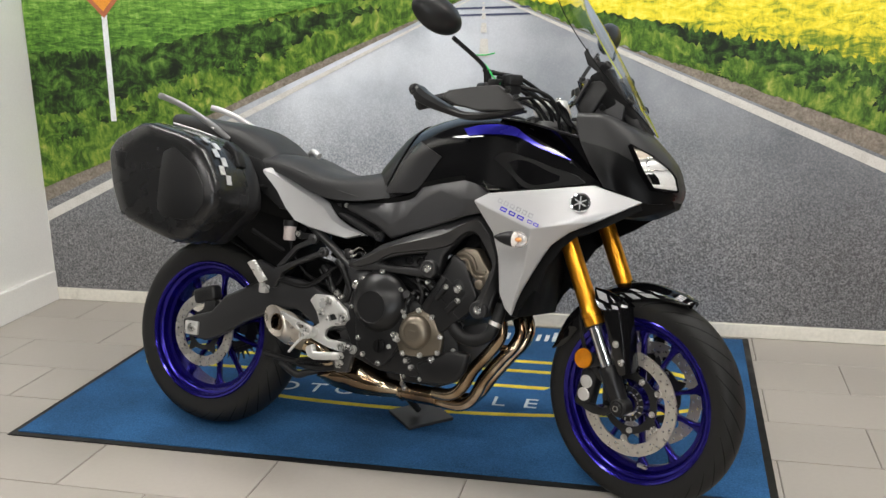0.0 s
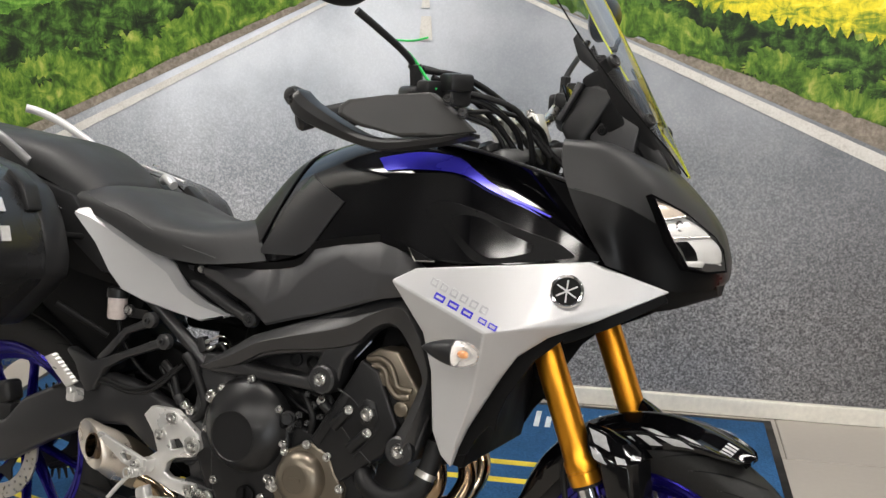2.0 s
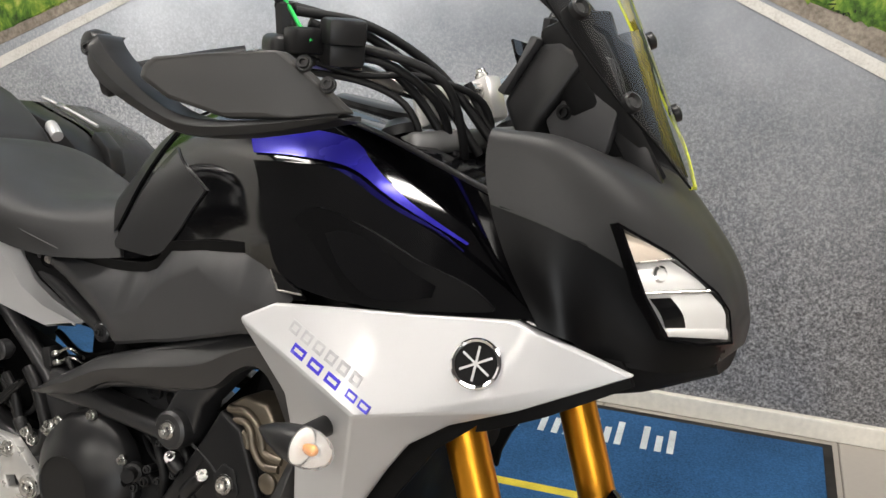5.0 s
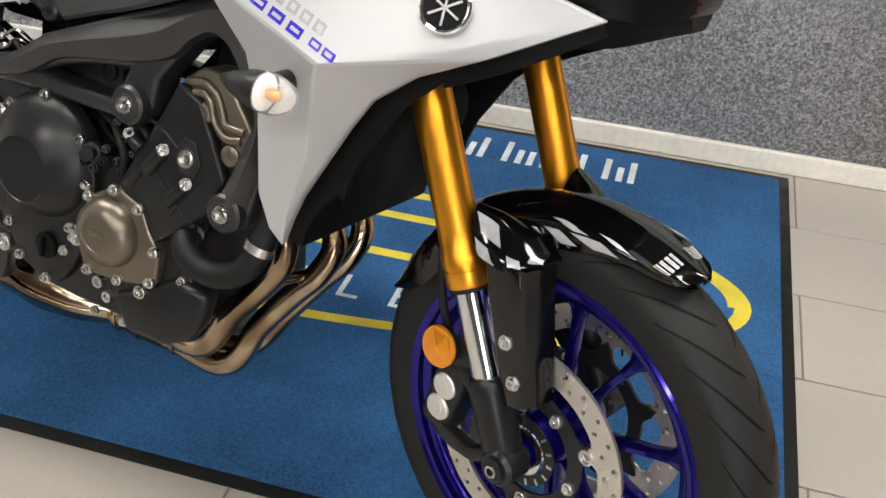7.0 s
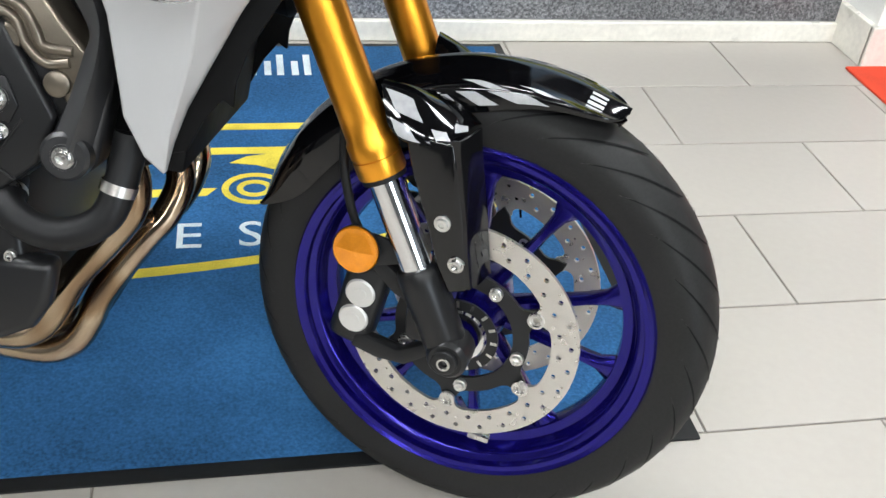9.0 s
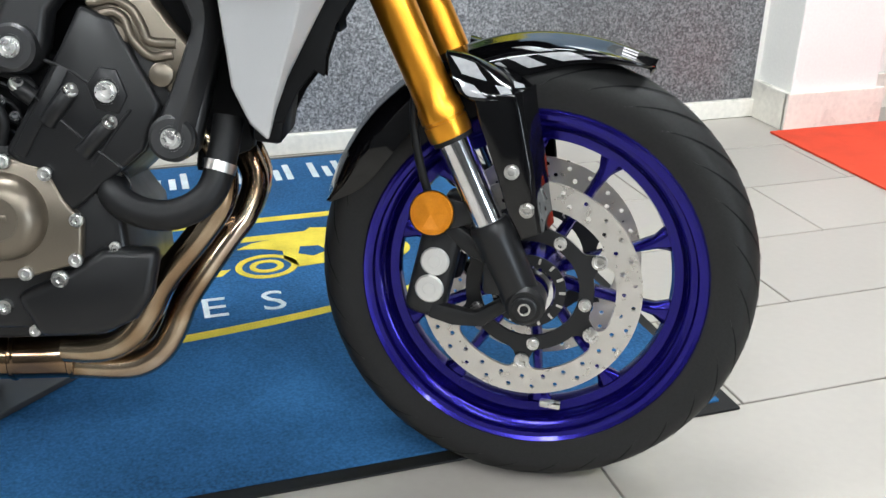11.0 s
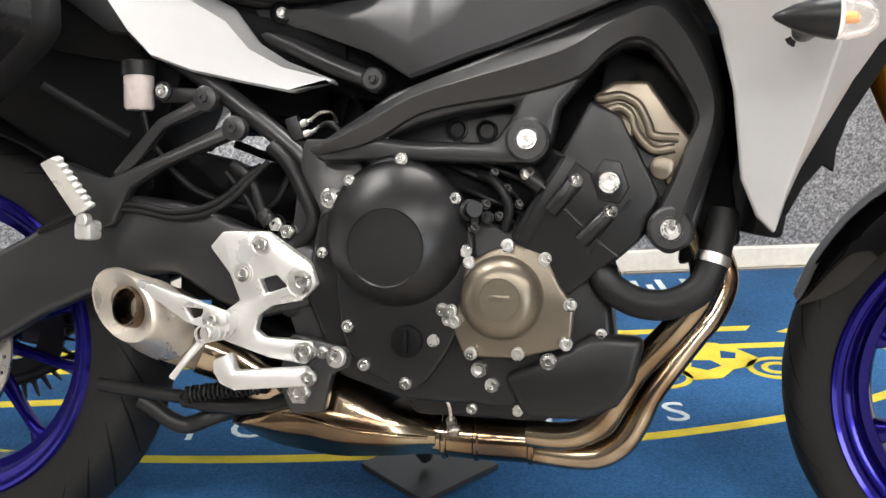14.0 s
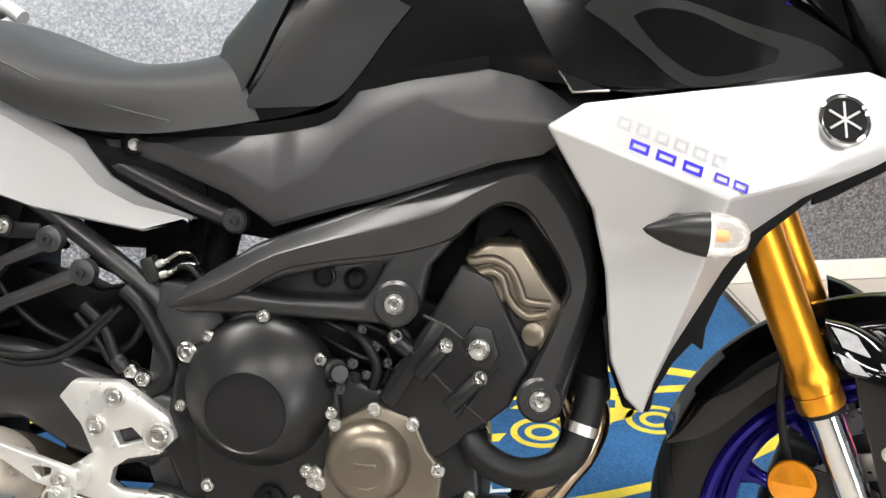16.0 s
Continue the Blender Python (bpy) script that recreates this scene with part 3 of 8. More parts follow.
edge_l = [(ML, 0.572), (-0.736, 0.702), (-0.069, 0.971), (0.278, 1.126), (0.765, 1.318), (1.1, 1.446)]
wig = []
for a, b2 in zip(edge_l, edge_l[1:]):
    wig += ragged(a, b2, 34, 0.008, len(wig))[:-1]
flat("verge", wig + [(1.1, 1.45), (0.55, 1.44), (0.2, 1.33), (-0.4, 1.24), (ML, 1.22)], 0.006, M["grass"], "rough printed grass verge")
flat("green_field", ragged((ML, 1.215), (-0.4, 1.245), 46, 0.012, 5) + ragged((-0.4, 1.25), (0.55, 1.44), 60, 0.009, 6) + [(0.5, 1.449), (-0.3, 1.50), (ML, 1.54)], 0.009, M["field"], "smooth bright green printed field")
edge_r = [(1.18, 1.447), (1.71, 1.225), (2.163, 1.08), (2.747, 0.866), (MR, 0.665)]
wig = []
for a, b2 in zip(edge_r, edge_r[1:]):
    wig += ragged(a, b2, 34, 0.010, 40 + len(wig))[:-1]
flat("verge", wig + [edge_r[-1], (MR, 1.05), (2.73, 1.16), (1.94, 1.315), (1.3, 1.43)], 0.006, M["grass"], "rough printed grass verge")
flat("yellow_field", ragged((1.25, 1.436), (1.94, 1.30), 50, 0.012, 7) + ragged((1.94, 1.30), (2.73, 1.15), 70, 0.02, 8) + ragged((2.73, 1.15), (MR, 1.05), 50, 0.024, 9) + [(MR, 1.50), (1.25, 1.449)], 0.009, M["crop"], "bright yellow printed rape field")
# darker bushes between verge and field
def band(top, low, seed, amp):
    """A ragged strip between two lines of (x, z)."""
    out = []
    for line in (top, low[::-1]):
        for a, b2 in zip(line, line[1:]):
            out += ragged(a, b2, 22, amp, seed + len(out))[:-1]
        out.append(line[-1])
    return out


flat("bushes", band([(ML, 1.235), (-0.827, 1.275), (-0.567, 1.255), (-0.27, 1.285), (0.038, 1.34), (0.333, 1.378), (0.686, 1.405)], [(ML, 0.935), (-0.873, 0.931), (-0.659, 0.996), (-0.411, 1.049), (-0.17, 1.127), (0.139, 1.21), (0.436, 1.306), (0.684, 1.39)], 70, 0.016), 0.0072, M["bush"], "dark green printed bushes", 0.001)
flat("bushes", band([(1.632, 1.40), (1.847, 1.337), (2.058, 1.281), (2.292, 1.25), (2.496, 1.18), (2.727, 1.09), (MR, 0.97)], [(1.633, 1.35), (1.849, 1.285), (2.063, 1.205), (2.302, 1.13), (2.505, 1.08), (2.733, 1.03), (MR, 0.90)], 90, 0.014), 0.0072, M["bush"], "dark green printed bushes", 0.001)
rnd = random.Random(17)
for k in range(60):
    t = rnd.random()
    left = k % 2 == 0
    x, z = (-1.0 + 1.2 * t, 0.80 + 0.36 * t) if left else (2.0 + 1.2 * t, 1.15 - 0.27 * t)
    z += rnd.uniform(0.0, 0.06)
    r = rnd.uniform(0.012, 0.045)
    pts = []
    for i in range(40):
        a = 2 * math.pi * i / 40
        q = r * rnd.uniform(0.6, 1.25)
        pts.append((max(ML, min(MR, x + 1.4 * q * math.cos(a))), z + q * math.sin(a)))
    flat("grass_tuft", pts, 0.0076 + 0.00002 * k, M["bush"] if rnd.random() < 0.55 else M["grass"], "printed tuft of grass", 0.0008)
flat("road_edge", [(ML, 0.5), (1.09, 1.44), (1.1, 1.445), (0.765, 1.316), (0.278, 1.124), (-0.069, 0.969), (-0.736, 0.7), (ML, 0.57)], 0.0045, M["shoulder"], "pale brown printed shoulder")
flat("road_edge", [(MR, 0.56), (1.19, 1.435), (1.18, 1.446), (1.71, 1.222), (2.163, 1.078), (2.747, 0.864), (MR, 0.66)], 0.0045, M["shoulder"], "pale brown printed shoulder")
flat("edge_line", [(ML, 0.40), (1.118, 1.438), (1.108, 1.438), (ML, 0.453)], 0.0056, M["line"], "white printed edge line")
flat("edge_line", [(MR, 0.480), (1.157, 1.438), (1.169, 1.438), (MR, 0.543)], 0.0056, M["line"], "white printed edge line")
for z0, z1 in ((1.186, 1.26), (1.285, 1.325), (1.34, 1.365), (1.375, 1.392), (1.4, 1.41)):
    w0, w1 = 0.02 * (VP[1] - z0) / 0.25, 0.02 * (VP[1] - z1) / 0.25
    flat("centre_dash", [(1.133 - w0, z0), (1.133 + w0, z0), (1.135 + w1, z1), (1.135 - w1, z1)], 0.008, M["line"])
for z0 in (1.352, 1.38):
    flat("tar_seam", [(0.92, z0), (1.34, z0 + 0.004), (1.34, z0 + 0.012), (0.92, z0 + 0.008)], 0.0055, M["band"], "dark printed band across the road")
for tx in (0.602, 0.655):
    flat("tree_trunk", [(tx, 1.425), (tx + 0.014, 1.425), (tx + 0.012, 1.52), (tx + 0.003, 1.52)], 0.0105, M["bush"], "dark printed tree trunk")
flat("sign_post", [(-0.668, 0.9), (-0.64, 0.9), (-0.635, 1.4), (-0.663, 1.4)], 0.0115, M["sign_white"], "white printed sign post")
flat("sign_rim", [(-0.65, 1.375), (-0.53, 1.5), (-0.65, 1.625), (-0.77, 1.5)], 0.013, M["sign_dark"], "red-brown rim of a diamond road sign")
flat("sign_face", [(-0.65, 1.405), (-0.56, 1.5), (-0.65, 1.595), (-0.74, 1.5)], 0.0145, M["sign_orange"], "orange face of a diamond road sign")

# ---- carpet mats ----
MX0, MX1, MY0, MY1 = -0.25, 2.267, 3.834, 5.279
mat_ob = new("showroom_mat")
tagged(mat_ob, "blue carpet mat with black rubber edge and yellow oval logo", "mat")
part("rubber_backing", box((MX0 + MX1) / 2, (MY0 + MY1) / 2, 0.0025, MX1 - MX0, MY1 - MY0, 0.005, 0.002), M["rubber"], mat_ob, "black rubber edge")
part("carpet", box((MX0 + MX1) / 2, (MY0 + MY1) / 2, 0.006, MX1 - MX0 - 0.05, MY1 - MY0 - 0.05, 0.006, 0.002), M["blue_carpet"], mat_ob, "blue carpet pile")
MZ = 0.0095


def mat_art(name, xy, material, label="", lift=0.0):
    return part(name, extrude_poly([(x, y, MZ + lift) for x, y in xy], (0, 0, -0.002)), material, mat_ob, label, smooth=False)


OC, ORX, ORY = (1.01, 4.62), 1.17, 0.345


def oval(a0, a1, rx, ry, w, n=48):
    pts = [(OC[0] + rx * math.cos(a), OC[1] + ry * math.sin(a)) for a in np.linspace(a0, a1, n)]
    return pts + [(OC[0] + (rx - w) * math.cos(a), OC[1] + (ry - w * 0.75) * math.sin(a)) for a in np.linspace(a1, a0, n)]


mat_art("oval_band", oval(math.pi, 2 * math.pi, ORX, ORY, 0.035), M["yellow_carpet"], "yellow oval band")
mat_art("oval_band", oval(0, math.pi * 0.2, ORX, ORY, 0.05), M["yellow_carpet"], "yellow oval band")
mat_art("oval_band", oval(math.pi * 0.8, math.pi, ORX, ORY, 0.05), M["yellow_carpet"], "yellow oval band")
for y, x0, x1 in ((4.83, 0.15, 1.85), (4.725, 0.05, 1.98), (4.565, 0.0, 1.5)):
    mat_art("speed_stripe", [(x0, y - 0.014), (x1, y - 0.014), (x1 + 0.02, y + 0.014), (x0 + 0.02, y + 0.014)], M["yellow_carpet"], "yellow stripe")
# a small yellow racing motorcycle, drawn as plain shapes
def mat_ring(name, cx, cy, rx, ry, w, lift=0.0006):
    ring = lambda k: [(cx + (rx - k) * math.cos(a), cy + (ry - k) * math.sin(a), MZ + lift) for a in np.linspace(0, 2 * math.pi, 28, endpoint=False)]
    return part(name, extrude_poly(ring(0), (0, 0, -0.002), [ring(w)]), M["yellow_carpet"], mat_ob, smooth=False)


mat_art("bike_motif", [(1.635, 4.60), (1.66, 4.555), (1.72, 4.56), (1.755, 4.60), (1.80, 4.615), (1.825, 4.655), (1.80, 4.70), (1.76, 4.745), (1.72, 4.755), (1.69, 4.72), (1.65, 4.715), (1.58, 4.70), (1.545, 4.675), (1.60, 4.665), (1.64, 4.645)], M["yellow_carpet"], "yellow motif of a racing motorcycle", 0.0006)
mat_art("motif_gap", [(1.67, 4.62), (1.70, 4.60), (1.735, 4.62), (1.72, 4.65), (1.68, 4.655)], M["blue_carpet"], "", 0.0012)
mat_art("motif_gap", [(1.745, 4.66), (1.775, 4.655), (1.785, 4.685), (1.755, 4.70)], M["blue_carpet"], "", 0.0012)
for cx, cy in ((1.595, 4.575), (1.85, 4.60)):
    mat_ring("motif_wheel", cx, cy, 0.066, 0.058, 0.014)
    mat_ring("motif_hub", cx, cy, 0.036, 0.031, 0.013)


def lettering(name, text, size, m, material, parent, label="", extrude=0.0008, spacing=1.0):
    cu = bpy.data.curves.new(name, "FONT")
    cu.body, cu.size, cu.extrude, cu.space_character = text, size, extrude, spacing
    cu.align_x, cu.align_y, cu.resolution_u = "CENTER", "BOTTOM_BASELINE", 3
    tmp = bpy.data.objects.new("tmp", cu)
    scene.collection.objects.link(tmp)
    me = bpy.data.meshes.new_from_object(tmp.evaluated_get(bpy.context.evaluated_depsgraph_get()))
    bpy.data.objects.remove(tmp)
    bpy.data.curves.remove(cu)
    me.transform(m)
    me.materials.append(material)
    ob = new(name, me)
    ob.parent = parent
    return tagged(ob, label)


for ch, cx in zip("MOTORCYCLES", np.linspace(0.425, 1.585, 11)):
    lettering("letter", ch, 0.115, Matrix.Translation((cx, 4.378, MZ - 0.0005)), M["white_carpet"], mat_ob, "pale carpet letter")
# the shop's name, as plain upright bars
for k in range(18):
    x, tall = 0.72 + 0.067 * k, k % 5 in (1, 2, 4) or k > 14
    for dx in ((0.0,) if tall and k % 2 else (0.0, 0.036)):
        h = 0.115 if (tall and dx == 0.0) else 0.078
        mat_art("name_bar", [(x + dx, 5.085), (x + dx + 0.017, 5.085), (x + dx + 0.017, 5.085 + h), (x + dx, 5.085 + h)], M["white_carpet"], "pale carpet bar")

red = new("entrance_mat")
tagged(red, "bright red carpet mat beside the white pillar", "mat")
part("carpet", box(4.28, 4.68, 0.004, 2.1, 0.9, 0.008, 0.003, m=None), M["red_carpet"], red)

puck = new("stand_board")
puck.location = (1.11, 4.235, 0.009)
tagged(puck, "grey square board under the side stand on the mat", "board")
puck.rotation_euler = (0, 0, radians(40))
part("board", box(0, 0, 0.006, 0.17, 0.17, 0.012, 0.003), M["matt_black"], puck)

# ---- the motorcycle ----
# bike space: x ahead, y to its left, z up, origin on the ground under the rear axle
bike = new("motorcycle")
bike.matrix_world = pose(0.3923, 4.0687, 0.0328, -14.2, 0.5, -11.87) @ Matrix.Translation((0.0105, 0, 0)) @ Matrix.Diagonal((0.985, 1, 1, 1))
tagged(bike, "black and silver sport touring motorcycle with gold forks and blue wheels", "motorcycle")
REAR, FRONT = (0.006, 0, 0.301), (1.5, 0, 0.298)
CASTER = radians(24)
AXIS = Vector((-math.sin(CASTER), 0, math.cos(CASTER)))
STEER = Matrix.Translation((1.6115, 0, 0)) @ Matrix.Rotation(radians(-18.2), 4, AXIS) @ Matrix.Translation((-1.6, 0, 0))


def fpart(name, bm, material, parent=bike, label="", smooth=True, angle=38):
    """A part that turns with the handlebar."""
    bm.transform(STEER)
    return part(name, bm, material, parent, label, smooth, angle)


def bpart(name, bm, material, parent=bike, label="", smooth=True, angle=38):
    return part(name, bm, material, parent, label, smooth, angle)


# -- wheels --
def tyre_bm(c, R, w, rim_r):
    """A radial tyre: round crown, full sidewalls."""
    h = R - rim_r
    prof = []
    for i in range(25):
        a = math.pi * (i / 24)
        y = -math.cos(a)
        s = math.sin(a)
        prof.append((y * w / 2 * (0.78 + 0.22 * min(1, s * 1.6)), rim_r + h * (s ** 0.72)))
    return lathe(prof, c, (0, 1, 0), 96)


def rim_bm(c, r, w):
    """A cast rim: stepped lips, well in the middle."""
    k = w / 2
    prof = [(-k, r - 0.004), (-k - 0.003, r + 0.001), (-k + 0.002, r + 0.005), (-k + 0.010, r + 0.002), (-k + 0.012, r - 0.010), (-k + 0.022, r - 0.020), (0, r - 0.026),
            (k - 0.022, r - 0.020), (k - 0.012, r - 0.010), (k - 0.010, r + 0.002), (k - 0.002, r + 0.005), (k + 0.003, r + 0.001), (k, r - 0.004),
            (k - 0.001, r - 0.010), (k - 0.010, r - 0.012), (k - 0.013, r - 0.020), (k - 0.016, r - 0.023), (k - 0.022, r - 0.024), (k - 0.034, r - 0.029), (k - 0.036, r - 0.041), (0, r - 0.044),
            (-k + 0.036, r - 0.041), (-k + 0.034, r - 0.029), (-k + 0.022, r - 0.024), (-k + 0.016, r - 0.023), (-k + 0.013, r - 0.020), (-k + 0.010, r - 0.012), (-k + 0.001, r - 0.010), (-k, r - 0.004)]
    return lathe(prof, c, (0, 1, 0), 96)


def spoke_bm(c, a, r0, r1, w0, w1, d):
    ca, sa = math.cos(a), math.sin(a)
    P = lambda r, s, y: (c[0] + r * ca - s * sa, c[1] + y, c[2] + r * sa + s * ca)
    rows = []
    for t in np.linspace(0, 1, 7):
        r = r0 + (r1 - r0) * t
        w = w0 + (w1 - w0) * t + 0.018 * (max(0, t - 0.72) / 0.28) ** 2
        dd = d * (1.15 - 0.45 * t)
        rows.append([P(r, s, y) for s, y in ((-w, -dd * 0.5), (-w * 0.5, -dd), (w * 0.5, -dd), (w, -dd * 0.5), (w, dd * 0.5), (w * 0.5, dd), (-w * 0.5, dd), (-w, dd * 0.5), (-w, -dd * 0.5))])
    return sheet(rows)


def lobed(r, dr, n, a0, a, sharp):
    """A radius that swells by dr at n evenly spaced angles from a0."""
    return r + dr * (0.5 + 0.5 * math.cos(n * (a - a0))) ** sharp


def disc_bm(c, y, ro, ri, n, t=0.005, rows=2, lugs=0, a0=0.0):
    """A drilled brake disc; its inner edge may carry lugs."""
    holes = [[(lobed(ri, -0.022, lugs, a0, a, 14) * math.cos(a), lobed(ri, -0.022, lugs, a0, a, 14) * math.sin(a)) if lugs else (ri * math.cos(a), ri * math.sin(a)) for a in np.linspace(2 * math.pi, 0, 144, endpoint=False)]]
    for i in range(n):
        for j in range(rows):
            a = 2 * math.pi * (i + j * 0.45) / n
            r = ri + 0.003 + (ro - ri - 0.006) * (j + 0.5) / rows
            holes.append([(r * math.cos(a) + 0.0034 * math.cos(b2), r * math.sin(a) + 0.0034 * math.sin(b2)) for b2 in np.linspace(0, 2 * math.pi, 8, endpoint=False)])
    outer = [(ro * math.cos(a), ro * math.sin(a)) for a in np.linspace(0, 2 * math.pi, 96, endpoint=False)]
    P = lambda q: (c[0] + q[0], c[1] + y, c[2] + q[1])
    return extrude_poly([P(q) for q in outer], (0, t, 0), [[P(q) for q in h] for h in holes])


def carrier_bm(c, y, r_out, r_in, lobes, t=0.005, base=None, a0=0.3):
    """The dark star that holds a floating disc."""
    base = base or r_out - 0.026
    n = lobes * 14
    pts = [(lobed(base, r_out - base, lobes, a0, 2 * math.pi * i / n, 9) * math.cos(2 * math.pi * i / n), lobed(base, r_out - base, lobes, a0, 2 * math.pi * i / n, 9) * math.sin(2 * math.pi * i / n)) for i in range(n)]
    hole = [(r_in * math.cos(a), r_in * math.sin(a)) for a in np.linspace(0, 2 * math.pi, 40, endpoint=False)]
    P = lambda q: (c[0] + q[0], c[1] + y, c[2] + q[1])
    return extrude_poly([P(q) for q in pts], (0, t, 0), [[P(q) for q in hole]])


def grooves_bm(c, R, w, rim_r, n, sign):
    """Curved dark strips laid on the crown of a tyre, painting the shade of its tread grooves."""
    out = bmesh.new()
    for i in range(n):
        a0 = 2 * math.pi * i / n + (0 if sign > 0 else math.pi / n)
        rows = []
        for t in np.linspace(0, 1, 9):
            b2 = math.pi / 2 + sign * (0.05 + 1.16 * t)
            s = math.sin(b2)
            y = -math.cos(b2) * w / 2 * (0.78 + 0.22 * min(1, s * 1.6))
            r = rim_r + (R - rim_r) * s ** 0.72 + 0.001
            a = a0 + 0.50 * t ** 1.2 - 0.10 * t
            k = 0.0062 * (1 - abs(2 * t - 0.9) ** 3 * 0.8) / 1.0
            rows.append([(c[0] + r * math.cos(a + d / r), c[1] + y, c[2] + r * math.sin(a + d / r)) for d in (-k / 2, k / 2)])
        out = join(out, sheet(rows))
    return out


def wheel(c, R, w, rim_r, rim_w, spokes, put, label):
    rim = put("front_wheel" if c is FRONT else "rear_wheel", rim_bm(c, rim_r, rim_w), M["rim_blue"], bike, label)
    t = put("tyre", tyre_bm(c, R, w, rim_r - 0.002), M["tyre"], rim, "black road tyre with curved grooves")
    # near-black strips paint the shade of the grooves; the crown is uncut
    tagged(put("tread_groove", join(grooves_bm(c, R, w, rim_r - 0.002, 30, 1), grooves_bm(c, R, w, rim_r - 0.002, 30, -1)), M["dark"], rim), kind="stuff")
    for i in range(spokes):
        a = radians(2 + 72 * (i // 2) + (16 if i % 2 else -16))
        put("spoke", spoke_bm(c, a, 0.035, rim_r - 0.032, 0.0085, 0.0055, 0.014), M["rim_blue"], rim)
    put("hub", lathe([(-0.062, 0.018), (-0.062, 0.034), (-0.045, 0.04), (-0.02, 0.045), (0.02, 0.045), (0.045, 0.04), (0.062, 0.034), (0.062, 0.018)], c, (0, 1, 0), 32), M["rim_blue"], rim)
    return rim


front_wheel = wheel(FRONT, 0.306, 0.122, 0.234, 0.098, 10, fpart, "blue anodised cast front wheel with ten spokes")
rear_wheel = wheel(REAR, 0.321, 0.18, 0.2305, 0.148, 10, bpart, "blue anodised cast rear wheel")

LUG = radians(25.5)
for y in (-0.074, 0.069):
    d = fpart("brake_disc", disc_bm(FRONT, y, 0.150, 0.1155, 27, lugs=6, a0=LUG), M["disc"], front_wheel, "drilled steel brake disc")
    fpart("carrier", carrier_bm(FRONT, y + (0.0035 if y < 0 else -0.0035), 0.112, 0.067, 6, base=0.087, a0=LUG), M["satin_black"], d, "black disc carrier")
    for i in range(6):
        a = LUG + 2 * math.pi * i / 6
        p = (FRONT[0] + 0.102 * math.cos(a), y + (0 if y < 0 else 0.005), FRONT[2] + 0.102 * math.sin(a))
        fpart("rivet", lathe([(-0.001, 0.0105), (0.003, 0.0105), (0.0035, 0.0075), (0.0015, 0.007), (0.0015, 0.0045), (0.0, 0.004), (0.0, 0)], p, RIGHT, 20), M["bolt"], d)
    for i in range(5):
        a = radians(59) + 2 * math.pi * i / 5
        fpart("disc_bolt", bolt(FRONT[0] + 0.077 * math.cos(a), y, FRONT[2] + 0.077 * math.sin(a), 0.0075), M["bolt"], d)
# speed sensor ring
fpart("sensor_ring", lathe([(0.076, 0.036), (0.079, 0.036), (0.079, 0.05), (0.076, 0.05), (0.076, 0.036)], FRONT, RIGHT, 40), M["satin_black"], front_wheel, "black slotted sensor ring")
for i in range(30):
    a = 2 * math.pi * i / 30
    fpart("sensor_tooth", box(FRONT[0] + 0.045 * math.cos(a), -0.0793, FRONT[2] + 0.0445 * math.sin(a), 0.0085, 0.001, 0.0035, 0, m=Matrix.Rotation(-a, 4, "Y")), M["bolt"], front_wheel) if i % 2 == 0 else None
fpart("hub_ring", lathe([(0.070, 0.026), (0.082, 0.026), (0.082, 0.033), (0.070, 0.033)], FRONT, RIGHT, 40), M["chrome"], front_wheel, "polished hub ring")
fpart("hub_cap", lathe([(0.070, 0.026), (0.080, 0.026), (0.080, 0.014), (0.090, 0.013)], FRONT, RIGHT, 32), M["rim_blue"], front_wheel)
fpart("valve", tube([(1.507, -0.012, 0.13), (1.5, -0.02, 0.148), (1.497, -0.03, 0.165)], 0.004), M["bolt"], front_wheel, "bright metal tyre valve")
fpart("wheel_weight", box(1.53, -0.03, 0.112, 0.03, 0.012, 0.01, 0.002, m=Matrix.Rotation(0.1, 4, "Y")), M["bolt"], front_wheel, "stick-on metal balance weight")
fpart("axle", lathe([(-0.13, 0.011), (0.12, 0.011), (0.12, 0.007), (0.112, 0.006), (0.112, 0)], FRONT, RIGHT, 20), M["bolt"])

rd = bpart("brake_disc", disc_bm(REAR, -0.094, 0.1225, 0.088, 30), M["disc"], rear_wheel, "drilled steel rear brake disc")
bpart("carrier", carrier_bm(REAR, -0.094, 0.092, 0.05, 5), M["satin_black"], rd)
bpart("chain_sprocket", carrier_bm(REAR, 0.085, 0.118, 0.05, 30, 0.006), M["satin_black"], rear_wheel)

# -- front forks --
def fork_axis(z, y):
    return Vector((1.494 - (z - 0.298) * math.tan(CASTER), y, z))


